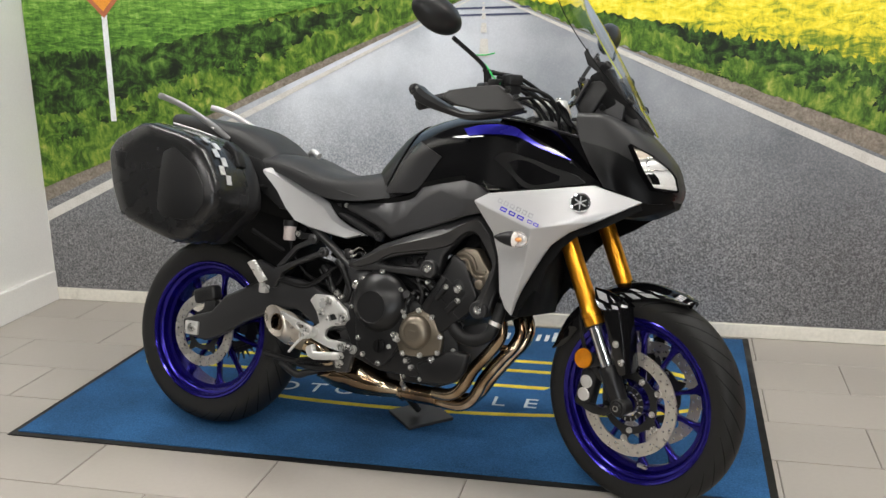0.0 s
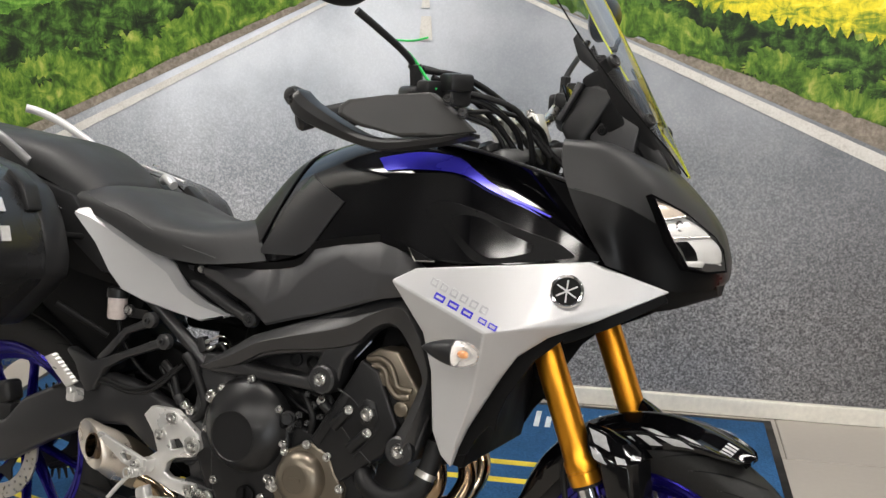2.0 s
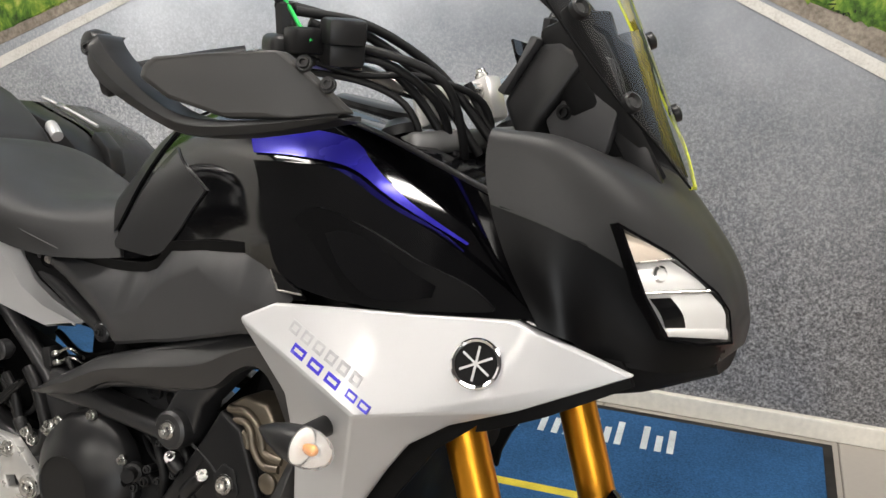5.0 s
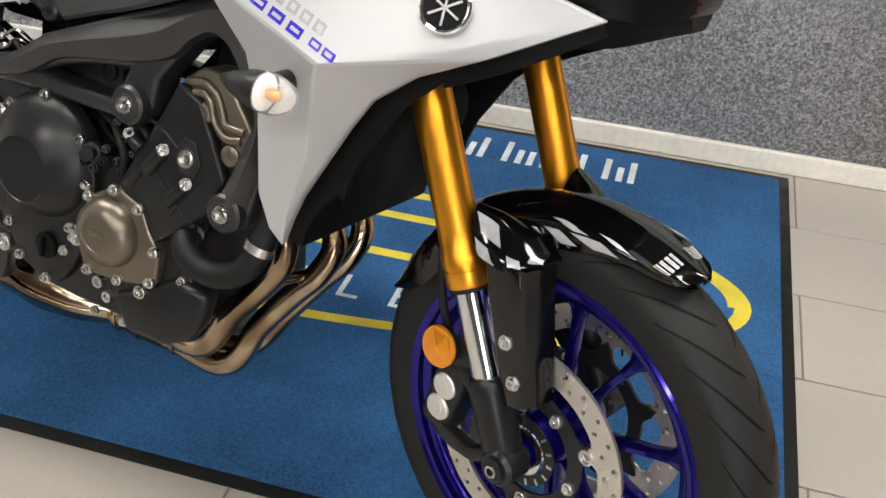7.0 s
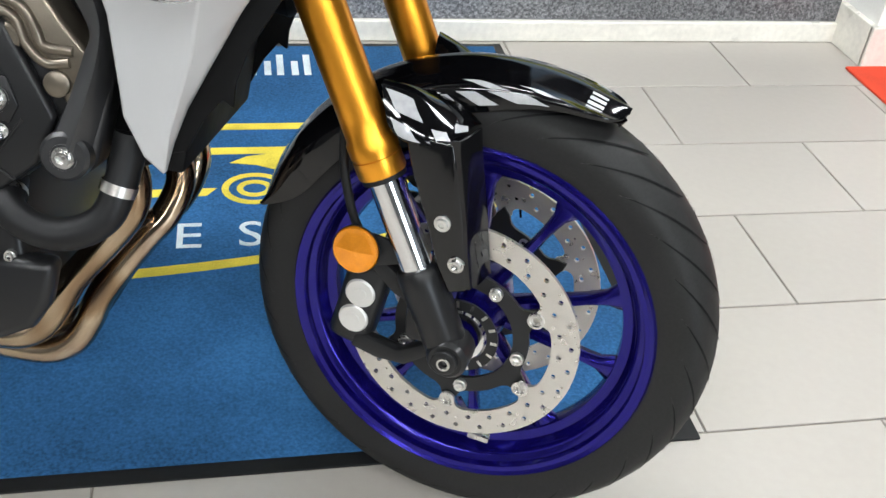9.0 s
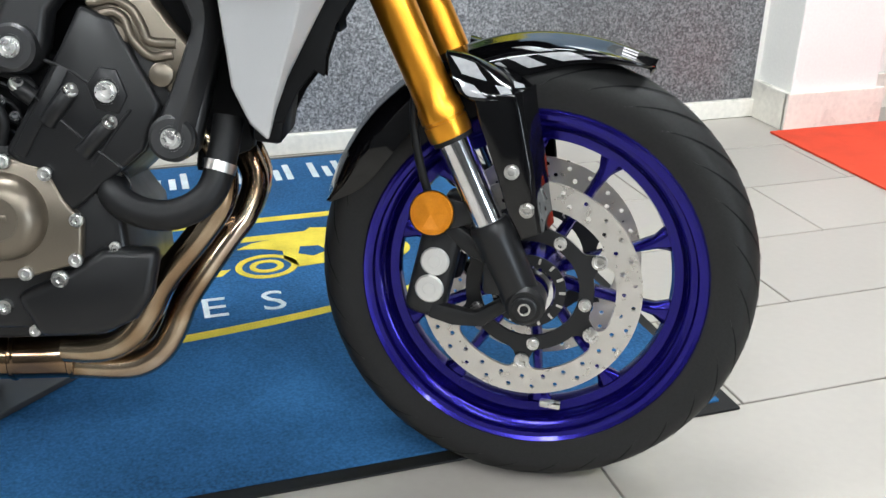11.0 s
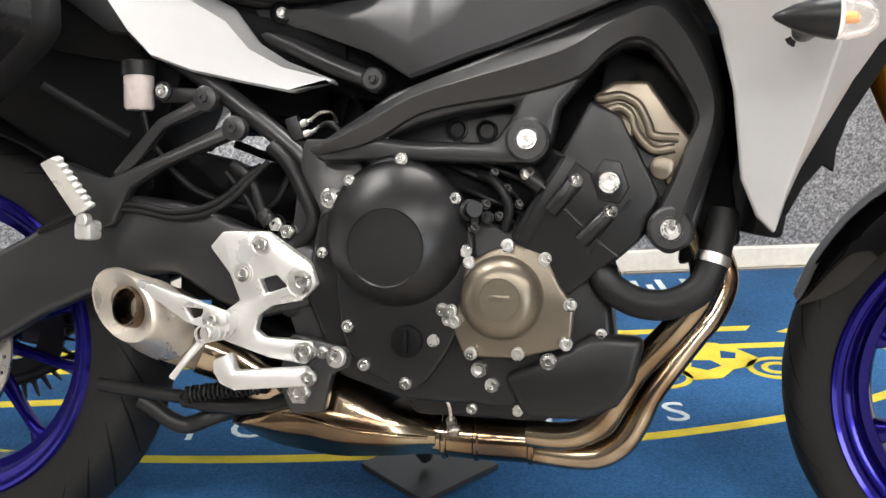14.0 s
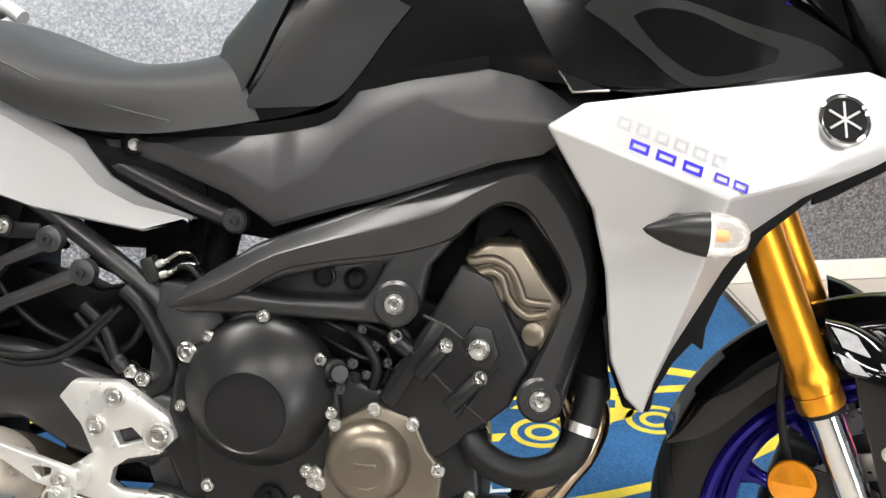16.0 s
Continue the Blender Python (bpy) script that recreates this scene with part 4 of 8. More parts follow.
for side in (-1, 1):
    y = side * 0.107
    o = fork_axis(0.40, y)
    tube_len = 0.66
    leg = fpart("fork_leg", lathe([(0.118, 0.018), (0.118, 0.0275), (0.121, 0.0287), (0.139, 0.0287), (0.1395, 0.0270), (0.1435, 0.0270), (0.144, 0.0290), (0.160, 0.0290), (0.164, 0.0268), (0.190, 0.0262), (0.38, 0.0262), (tube_len, 0.0262), (tube_len, 0.0)], o, AXIS, 40), M["gold"], bike, "gold anodised upper fork tube")
    fpart("dust_seal", lathe([(0.112, 0.021), (0.112, 0.0265), (0.119, 0.0265)], o, AXIS, 32), M["rubber"], leg)
    fpart("fork_slider", lathe([(-0.03, 0.0205), (0.12, 0.0205)], o, AXIS, 32), M["chrome"], leg, "polished chrome lower fork tube")
    foot = join(lathe([(-0.135, 0.0), (-0.135, 0.02), (-0.115, 0.026), (-0.02, 0.028), (-0.005, 0.0275), (0.0, 0.024), (0.0, 0.02)], o, AXIS, 32),
                lathe([(-0.024, 0.0), (-0.024, 0.021), (-0.018, 0.026), (0.018, 0.026), (0.024, 0.021), (0.024, 0.0)], (1.5, y + side * 0.004, 0.296), (0, 1, 0), 32),
                box(1.47, y, 0.33, 0.055, 0.035, 0.05, 0.008))
    foot = fpart("fork_foot", foot, M["engine_black"], leg, "black cast fork foot")
    fpart("axle_nut", lathe([(0.0, 0.016), (0.004, 0.016), (0.006, 0.013), (0.006, 0.008), (0.001, 0.007), (0.001, 0)], (1.5, y + side * 0.028, 0.296), (0, side, 0), 24), M["engine_black"], foot)
    fpart("axle_ring", lathe([(0.0055, 0.0085), (0.0075, 0.0083), (0.0075, 0.0058), (0.003, 0.0056)], (1.5, y + side * 0.028, 0.296), (0, side, 0), 20), M["bolt"], foot)
    # caliper
    cal = fpart("brake_caliper", box(1.373, y * 0.73, 0.325, 0.055, 0.05, 0.13, 0.014, 3, Matrix.Rotation(0.25, 4, "Y")), M["satin_black"], bike, "black four-piston brake caliper")
    fpart("caliper_arm", plate([(1.365, 0.262), (1.372, 0.283), (1.43, 0.272), (1.478, 0.300), (1.485, 0.285), (1.44, 0.252), (1.40, 0.252)], y * 0.80, y * 0.98, (), 0.005), M["satin_black"], cal)
    fpart("caliper_bridge", plate([(1.385, 0.385), (1.40, 0.398), (1.435, 0.372), (1.462, 0.352), (1.455, 0.335), (1.42, 0.352)], y * 0.80, y * 0.99, (), 0.005), M["satin_black"], cal)
    for dx, dz in ((1.377, 0.341), (1.369, 0.303)):
        fpart("piston_cap", lathe([(-0.004, 0.0195), (0.004, 0.0195), (0.006, 0.0175), (0.006, 0.009), (0.0066, 0.0085), (0.0066, 0)], (dx, y * 0.73 + side * 0.022, dz), (0, side, 0), 24), M["alloy"], cal, "bare alloy piston cap")
    fpart("banjo_bolt", bolt(1.40, y * 0.78 + side * 0.02, 0.395, 0.008, axis=(0, side, 0)), M["satin_black"], cal)
    # fork guard and reflector
    gp = [(1.428, 0.566), (1.438, 0.525), (1.460, 0.462), (1.475, 0.413), (1.492, 0.380), (1.514, 0.388), (1.507, 0.43), (1.503, 0.47), (1.490, 0.535), (1.484, 0.562)]
    guard = extrude_poly([(px, y + side * 0.013, pz) for px, pz in gp], (0, -side * 0.010, 0), (), 0.003, 3)
    flange = sheet([[(px - 0.006, y + side * 0.0125, pz), (px + 0.003, y + side * 0.010, pz), (px + 0.010, y - side * 0.004, pz + 0.002), (px + 0.016, y - side * 0.030, pz + 0.004)] for px, pz in catmull([(1.487, 0.566), (1.491, 0.535), (1.503, 0.47), (1.508, 0.43), (1.515, 0.390)], 4)], 0.003)
    guard = fpart("fork_guard", join(guard, flange), M["gloss_black"], bike, "gloss black fork guard")
    for px, pz in ((1.479, 0.468), (1.499, 0.420)):
        fpart("guard_bolt", bolt(px, y + side * 0.014, pz, 0.0085, axis=(0, side, 0)), M["bolt"], guard)
    rf = fpart("reflector", lathe([(0.0, 0.0285), (0.005, 0.0285), (0.007, 0.027), (0.0075, 0.0)], (1.377, y * 1.12, 0.411), (0, side, 0.12), 36), M["orange"], bike, "round orange side reflector")
    fpart("prism", lathe([(0.0078, 0.024), (0.0108, 0.0)], (1.377, y * 1.12, 0.411), (0, side, 0.12), 6), M["orange"], rf, smooth=False)
    fpart("reflector_cup", lathe([(-0.008, 0.0), (-0.008, 0.025), (0.001, 0.0295), (0.004, 0.0295)], (1.377, y * 1.12, 0.411), (0, side, 0.12), 36), M["satin_black"], rf)
    fpart("reflector_bracket", plate([(1.378, 0.385), (1.392, 0.385), (1.44, 0.40), (1.44, 0.42), (1.39, 0.43)], y - 0.003, y + 0.003), M["satin_black"], rf)
    # brake hose down the fork
    fpart("brake_hose", tube([(1.36, y * 0.95, 0.62), (1.352, y * 1.0, 0.53), (1.362, y * 1.0, 0.46), (1.378, y * 0.9, 0.41), (1.398, y * 0.86, 0.395)], 0.0055), M["rubber"], cal)

# front mudguard
rows = []
STEPS = (0, 0.008, 0.022, 0.045, 0.08, 0.13, 0.2, 0.29, 0.38, 0.48, 0.58, 0.68, 0.78, 0.88, 0.95, 1.0)
for k in STEPS:
    a = radians(62.5 + 97.5 * k)
    r = float(np.interp(k, (0, 0.06, 0.3, 0.7, 1), (0.328, 0.326, 0.324, 0.317, 0.309)))
    half = float(np.interp(k, (0, 0.008, 0.022, 0.045, 0.08, 0.13, 0.4, 0.8, 1), (0.014, 0.026, 0.036, 0.043, 0.048, 0.051, 0.06, 0.066, 0.05)))
    drop = float(np.interp(k, (0, 0.05, 0.157, 0.275, 0.5, 0.75, 0.92, 1), (0.005, 0.010, 0.022, 0.042, 0.05, 0.06, 0.05, 0.010)))
    P = lambda y, rr: (FRONT[0] + rr * math.cos(a), y, FRONT[2] + rr * math.sin(a))
    rows.append([P(-half, r - drop), P(-half * 0.98, r - drop * 0.4), P(-half * 0.75, r - 0.006), P(-half * 0.3, r + 0.002), P(0, r + 0.006), P(half * 0.3, r + 0.002), P(half * 0.75, r - 0.006), P(half * 0.98, r - drop * 0.4), P(half, r - drop)])
fender_grid = grid_of(rows, 3)
fender = fpart("front_mudguard", sheet(fender_grid, 0.003), M["gloss_black"], bike, "gloss black front mudguard with chequered side decals", angle=50)


def patch(grid, u0, u1, v0, v1, lift, slant=0.0):
    """A decal lying on a sheet between fractions u (rows) and v (columns) of its grid."""
    nu, nv = len(grid) - 1, len(grid[0]) - 1

    def at(u, v):
        u, v = min(max(u, 0), 1) * nu, min(max(v, 0), 1) * nv
        i, j = min(int(u), nu - 1), min(int(v), nv - 1)
        fu, fv = u - i, v - j
        g = grid
        p = (1 - fu) * ((1 - fv) * g[i][j] + fv * g[i][j + 1]) + fu * ((1 - fv) * g[i + 1][j] + fv * g[i + 1][j + 1])
        n = np.cross(g[i + 1][j] - g[i][j], g[i][j + 1] - g[i][j])
        return p, n / (np.linalg.norm(n) + 1e-12)

    rows = []
    c = np.mean([q for row in grid for q in row], axis=0)
    for s in np.linspace(0, 1, 8):
        row = []
        for t in np.linspace(0, 1, 6):
            v = v0 + (v1 - v0) * t
            p, n = at(u0 + (u1 - u0) * s + slant * t, v)
            if np.dot(n, p - c) < 0:
                n = -n
            row.append(p + n * lift)
        rows.append(row)
    return sheet(rows)


# flared wing of the mudguard that runs down into each fork guard
FLARE = (((1.393, 0.098, 0.613), (1.4106, 0.120, 0.566)), ((1.4225, 0.089, 0.606), (1.4274, 0.1215, 0.557)), ((1.456, 0.086, 0.589), (1.4575, 0.121, 0.556)), ((1.478, 0.078, 0.576), (1.476, 0.110, 0.557)), ((1.491, 0.066, 0.566), (1.491, 0.088, 0.559)))
for side in (-1, 1):
    rows = []
    for (ux, uy, uz), (lx, ly, lz) in FLARE:
        top = 0.296 + math.sqrt(0.318 ** 2 - (ux - 1.5) ** 2) - 0.012
        rows.append([(ux + 0.006, side * 0.056, min(top, uz)), (ux, side * uy, uz), ((ux + lx) / 2 - 0.002, side * ((uy + ly) / 2 + 0.005), (uz + lz) / 2 + 0.004), (lx, side * ly, lz), (lx + 0.004, side * (ly - 0.022), lz - 0.008)])
    fine = [catmull([np.array(r[j]) for r in rows], 5) for j in range(5)]
    flare_grid = grid_of([[fine[j][i] for j in range(5)] for i in range(len(fine[0]))], 3)
    fpart("mudguard_wing", sheet(flare_grid, 0.003), M["gloss_black"], fender, angle=60)
    for u0, u1, v0, v1, slant in ((0.03, 0.30, 0.37, 0.53, 0.12), (0.06, 0.30, 0.60, 0.72, 0.12), (0.50, 0.68, 0.56, 0.68, 0.08), (0.74, 0.94, 0.40, 0.56, 0.05)):
        fpart("chequer", patch(flare_grid, u0, u1, v0, v1, 0.0024, slant), M["decal"], fender, "pale grey printed square")

row_at = lambda k: float(np.interp(k, STEPS, np.linspace(0, 1, len(STEPS))))
for side in (0, 1):
    for u0, u1, va, vb, slant in ((0.235, 0.275, 0.13, 0.20, 0.05), (0.13, 0.165, 0.13, 0.20, 0.05), (0.15, 0.215, 0.045, 0.12, 0.05), (0.255, 0.30, 0.04, 0.115, 0.04), (0.345, 0.37, 0.04, 0.10, 0.02), (0.40, 0.43, 0.03, 0.10, -0.02)):
        v = (va, vb) if side == 0 else (1 - vb, 1 - va)
        fpart("chequer", patch(fender_grid, row_at(u0), row_at(u1), v[0], v[1], 0.0022, slant if side == 0 else -slant), M["decal"], fender, "pale grey printed square")
    for k in range(5):
        va = 0.19 + 0.045 * k
        v = (va, va + 0.03) if side == 0 else (0.97 - va, 1 - va)
        fpart("maker_bar", patch(fender_grid, row_at(0.05), row_at(0.085), v[0], v[1], 0.0022), M["decal"], fender, "short white printed bar")

# -- engine --
def cast(name, xz, y0, y1, material, label="", bevel=0.006, smooth=0, parent=bike, holes=()):
    return bpart(name, plate(xz, y0, y1, holes, bevel, smooth, 3), material, parent, label)


crank = cast("crankcase", [(0.60, 0.50), (0.70, 0.56), (0.83, 0.50), (0.93, 0.47), (0.98, 0.40), (0.99, 0.30), (0.90, 0.268), (0.72, 0.272), (0.63, 0.30), (0.585, 0.40)], 0.15, -0.142, M["engine_black"], "black painted engine crankcase", 0.01)
sump = cast("sump", [(0.69, 0.28), (0.92, 0.28), (0.90, 0.238), (0.72, 0.238)], 0.08, -0.07, M["engine_black"], "", 0.01)
cyl = cast("cylinder_block", [(0.86, 0.49), (0.925, 0.595), (0.945, 0.645), (1.055, 0.585), (1.045, 0.53), (1.01, 0.48), (0.93, 0.41)], 0.14, -0.142, M["engine_black"], "black cylinder block", 0.008)
cast("cylinder_cover", [(0.853, 0.482), (0.922, 0.60), (0.947, 0.648), (0.985, 0.63), (1.02, 0.56), (1.033, 0.535), (1.01, 0.482), (0.925, 0.412)], -0.142, -0.158, M["engine_black"], "black ribbed side cover", 0.006, 0, cyl)
for x0, z0, x1, z1 in ((0.903, 0.515, 0.931, 0.550), (0.941, 0.480, 0.973, 0.514), (0.890, 0.543, 0.872, 0.557)):
    bpart("cover_boss", tube([(x0, -0.157, z0), ((x0 + x1) / 2, -0.159, (z0 + z1) / 2), (x1, -0.157, z1)], 0.0105), M["engine_black"], cyl)
    bpart("boss_bolt", bolt(x1 + 0.002, -0.163, z1 + 0.002, 0.0075, axis=(0.5, -0.6, 0.45)), M["bolt"], cyl)
for pts in ([(0.886, 0.552), (0.90, 0.535), (0.925, 0.512), (0.955, 0.485), (0.985, 0.462)], [(0.905, 0.585), (0.93, 0.575), (0.952, 0.56)], [(0.998, 0.53), (0.975, 0.50), (0.95, 0.465)]):
    bpart("cover_rib", tube([(x, -0.1575, z) for x, z in pts], 0.0022, 5, 8), M["engine_black"], cyl)
bpart("cover_pad", plate([(0.95, 0.558), (0.965, 0.578), (0.985, 0.575), (0.996, 0.545), (0.985, 0.525), (0.96, 0.53)], -0.157, -0.161, (), 0.002), M["engine_black"], cyl)
bpart("cover_pad", plate([(0.862, 0.482), (0.92, 0.582), (0.932, 0.575), (0.876, 0.475)], -0.157, -0.160, (), 0.0015), M["engine_black"], cyl)
head = cast("cylinder_head", [(0.948, 0.652), (0.975, 0.672), (1.015, 0.672), (1.045, 0.63), (1.07, 0.60), (1.062, 0.56), (1.04, 0.545), (1.03, 0.58), (1.005, 0.595), (0.99, 0.62), (0.965, 0.63)], 0.13, -0.148, M["bronze"], "bronze painted cam cover", 0.006)
for path in ([(0.955, 0.650), (0.963, 0.650), (0.983, 0.653), (1.003, 0.643), (1.015, 0.622), (1.022, 0.607), (1.052, 0.604)], [(0.967, 0.636), (0.983, 0.639), (0.995, 0.630), (1.002, 0.610), (1.022, 0.590), (1.048, 0.592)]):
    bpart("cam_rib", tube([(x, -0.149, z) for x, z in path], 0.0058, 6, 12), M["bronze"], head)
bpart("cam_plug", lathe([(0, 0.017), (0.006, 0.017), (0.009, 0.014), (0.009, 0)], (0.982, -0.147, 0.612), RIGHT, 32), M["bronze"], head)
bpart("cam_plug", lathe([(0, 0.014), (0.006, 0.014), (0.008, 0.011), (0.008, 0)], (1.034, -0.147, 0.569), RIGHT, 32), M["bronze"], head)
bpart("head_bolt", join(lathe([(0, 0.016), (0.006, 0.0145)], (0.972, -0.156, 0.55), RIGHT, 24), bolt(0.972, -0.162, 0.55, 0.011, 0.008)), M["bolt"], cyl)

# clutch cover
def eccentric(rings, seg=64):
    """A dome through rings of (y, centre x, centre z, radius) that need not share an axis."""
    return sheet([[np.array((cx + r * math.cos(a), y, cz + r * math.sin(a))) for a in np.linspace(0, 2 * math.pi, seg + 1)] for y, cx, cz, r in rings])


clutch = bpart("clutch_cover", eccentric([(-0.135, 0.711, 0.482, 0.093), (-0.155, 0.711, 0.482, 0.092), (-0.159, 0.711, 0.482, 0.090), (-0.172, 0.710, 0.480, 0.082), (-0.190, 0.706, 0.469, 0.055), (-0.193, 0.705, 0.466, 0.0495), (-0.1935, 0.705, 0.466, 0.0480), (-0.1915, 0.705, 0.466, 0.0465), (-0.1915, 0.705, 0.466, 0.0001)]), M["engine_black"], bike, "black round clutch cover", angle=30)
cast("clutch_base", [(0.632, 0.47), (0.64, 0.37), (0.662, 0.32), (0.735, 0.287), (0.785, 0.35), (0.80, 0.40), (0.81, 0.47), (0.78, 0.54), (0.70, 0.58), (0.65, 0.54)], -0.14, -0.158, M["engine_black"], "", 0.005, 3, clutch)
for x, z in ((0.716, 0.574), (0.650, 0.546), (0.785, 0.527), (0.80, 0.464), (0.805, 0.45), (0.772, 0.391), (0.780, 0.379), (0.651, 0.365), (0.673, 0.318), (0.727, 0.297), (0.762, 0.352)):
    bpart("cover_bolt", bolt(x, -0.163, z, 0.0068), M["bolt"], clutch)
bpart("boss_bolt", join(lathe([(-0.01, 0.0125), (0.002, 0.0125), (0.004, 0.010)], (0.622, -0.155, 0.524), RIGHT, 20), bolt(0.622, -0.158, 0.524, 0.0085)), M["bolt"], clutch)
bpart("oil_filler_cap", join(lathe([(0, 0.02), (0.006, 0.02), (0.008, 0.017), (0.008, 0)], (0.728, -0.16, 0.35), RIGHT, 24), box(0.728, -0.171, 0.35, 0.006, 0.01, 0.03, 0.002)), M["dark"], clutch, "black oil filler cap")

# generator cover
gen = cast("generator_cover", [(0.797, 0.448), (0.852, 0.477), (0.90, 0.462), (0.917, 0.425), (0.936, 0.402), (0.932, 0.352), (0.868, 0.335), (0.80, 0.333), (0.783, 0.372), (0.795, 0.41)], -0.14, -0.16, M["bronze"], "bronze painted generator cover", 0.005)
bpart("generator_dome", lathe([(0, 0.052), (0.008, 0.051), (0.02, 0.046), (0.027, 0.034), (0.029, 0.026), (0.029, 0.025), (0.028, 0.0245), (0.028, 0)], (0.846, -0.158, 0.408), RIGHT, 48), M["bronze"], gen)
bpart("dome_bar", box(0.846, -0.1872, 0.41, 0.026, 0.0015, 0.007, 0.0006), M["bronze"], gen)
for x, z in ((0.852, 0.472), (0.898, 0.457), (0.93, 0.403), (0.926, 0.356), (0.868, 0.341), (0.81, 0.339), (0.788, 0.377), (0.783, 0.39)):
    bpart("cover_bolt", bolt(x, -0.164, z, 0.0072), M["bolt"], gen)
lower = cast("water_pump_cover", [(0.848, 0.312), (0.90, 0.335), (0.955, 0.368), (1.022, 0.366), (1.01, 0.31), (0.99, 0.28), (0.95, 0.262), (0.876, 0.26)], -0.12, -0.155, M["engine_black"], "black plastic lower engine cover", 0.012)
bpart("cover_bolt", bolt(0.905, -0.158, 0.333, 0.009), M["bolt"], lower)
bpart("drain_bolt", bolt(0.818, -0.14, 0.317, 0.012, 0.012), M["bolt"], crank)
bpart("oil_bolt", join(lathe([(0, 0.02), (0.008, 0.018)], (0.835, -0.13, 0.298), RIGHT, 20), bolt(0.835, -0.14, 0.298, 0.011, 0.01)), M["bolt"], crank)
for x, z in ((0.81, 0.267), (0.868, 0.268), (0.905, 0.30), (0.61, 0.455), (0.968, 0.367)):
    bpart("case_bolt", bolt(x, -0.146, z, 0.006), M["bolt"], crank)
# water hose
hose = bpart("water_hose", tube([(0.965, -0.12, 0.45), (0.975, -0.155, 0.428), (1.01, -0.165, 0.41), (1.05, -0.165, 0.41), (1.085, -0.16, 0.432), (1.10, -0.15, 0.475), (1.108, -0.14, 0.52)], 0.0185, 6, 18), M["rubber"], bike, "thick black rubber coolant hose")
bpart("hose_clip", lathe([(-0.006, 0.0205), (0.006, 0.0205)], (1.096, -0.153, 0.462), (0.25, 0.2, 0.9), 24), M["steel"], hose, "bright steel hose clip")
bpart("hose_clip", lathe([(-0.004, 0.0205), (0.004, 0.0205)], (0.969, -0.14, 0.438), (0.3, -0.8, -0.5), 24), M["bolt"], hose)
# throttle bodies and small fittings behind the cover
bpart("throttle_body", join(lathe([(-0.13, 0.024), (0.10, 0.024), (0.10, 0)], (0.835, 0, 0.535), RIGHT, 20), lathe([(0, 0.016), (0.12, 0.014), (0.125, 0.006), (0.14, 0.006)], (0.80, -0.03, 0.50), RIGHT, 16)), M["satin_black"])
bpart("sensor", join(lathe([(0, 0.014), (0.012, 0.014), (0.014, 0.01), (0.03, 0.01), (0.03, 0)], (0.80, -0.15, 0.512), (0.4, -0.9, 0.1), 18), bolt(0.825, -0.155, 0.505, 0.007)), M["engine_black"])
for k, (x, z) in enumerate(((0.84, 0.558), (0.855, 0.53), (0.87, 0.565))):
    bpart("wire", tube([(x - 0.1, -0.10, z + 0.02), (x - 0.04, -0.13, z), (x + 0.02, -0.12, z - 0.03), (x + 0.01, -0.13, z - 0.09)], 0.0035, 5, 8), M["rubber"])

for x, y, z, r in ((0.808, -0.158, 0.492, 0.006), (0.822, -0.15, 0.521, 0.0055), (0.838, -0.145, 0.507, 0.005), (0.846, -0.14, 0.54, 0.006), (0.862, -0.14, 0.522, 0.005), (0.83, -0.14, 0.56, 0.005), (0.875, -0.145, 0.585, 0.006)):
    bpart("hose_fitting", join(lathe([(-0.03, r * 1.1), (-0.002, r * 1.1), (-0.002, r * 0.6)], (x, y, z), (0.3, -0.9, 0.2), 14), bolt(x, y, z, r, axis=(0.3, -0.9, 0.2))), M["satin_black"], crank, "small hose fitting")
for pts in ([(0.80, -0.12, 0.56), (0.83, -0.14, 0.55), (0.85, -0.145, 0.52), (0.845, -0.14, 0.49)], [(0.79, -0.11, 0.58), (0.84, -0.13, 0.575), (0.88, -0.14, 0.56), (0.89, -0.14, 0.53)]):
    bpart("breather_hose", tube(pts, 0.0065, 6, 12), M["rubber"], crank)

# -- frame --
spar = [(0.594, 0.584), (0.66, 0.628), (0.70, 0.655), (0.913, 0.738), (0.97, 0.762), (1.035, 0.785), (1.075, 0.745), (1.102, 0.665), (1.104, 0.612), (1.088, 0.55), (1.072, 0.48), (1.045, 0.465), (1.022, 0.478), (1.022, 0.51),
        (1.043, 0.55), (1.062, 0.60), (1.072, 0.625), (1.058, 0.658), (1.014, 0.712), (0.988, 0.716), (0.957, 0.697), (0.91, 0.64), (0.903, 0.60), (0.885, 0.570), (0.855, 0.570), (0.76, 0.572), (0.686, 0.572), (0.606, 0.570)]
fr = bmesh.new()
for side in (-1, 1):
    fr = join(fr, plate(spar, side * 0.105, side * 0.156, [[(0.69, 0.600), (0.738, 0.620), (0.794, 0.634), (0.858, 0.644), (0.848, 0.622), (0.830, 0.596), (0.73, 0.597)]], 0.010, 0, 5))
fr = bpart("main_frame", fr, M["frame_black"], bike, "satin black cast twin-spar frame")
# creased outer skin of the upper beam
BEAM = [((0.598, 0.588), (0.606, 0.576)), ((0.66, 0.630), (0.675, 0.592)), ((0.72, 0.663), (0.738, 0.627)), ((0.80, 0.694), (0.795, 0.640)), ((0.87, 0.721), (0.872, 0.652)), ((0.913, 0.738), (0.935, 0.672)), ((0.97, 0.762), (0.962, 0.70)),
        ((1.035, 0.785), (0.99, 0.716)), ((1.06, 0.762), (1.02, 0.708)), ((1.085, 0.72), (1.052, 0.666)), ((1.102, 0.665), (1.072, 0.628)), ((1.104, 0.612), (1.064, 0.602)), ((1.088, 0.55), (1.045, 0.552)), ((1.072, 0.49), (1.024, 0.508))]
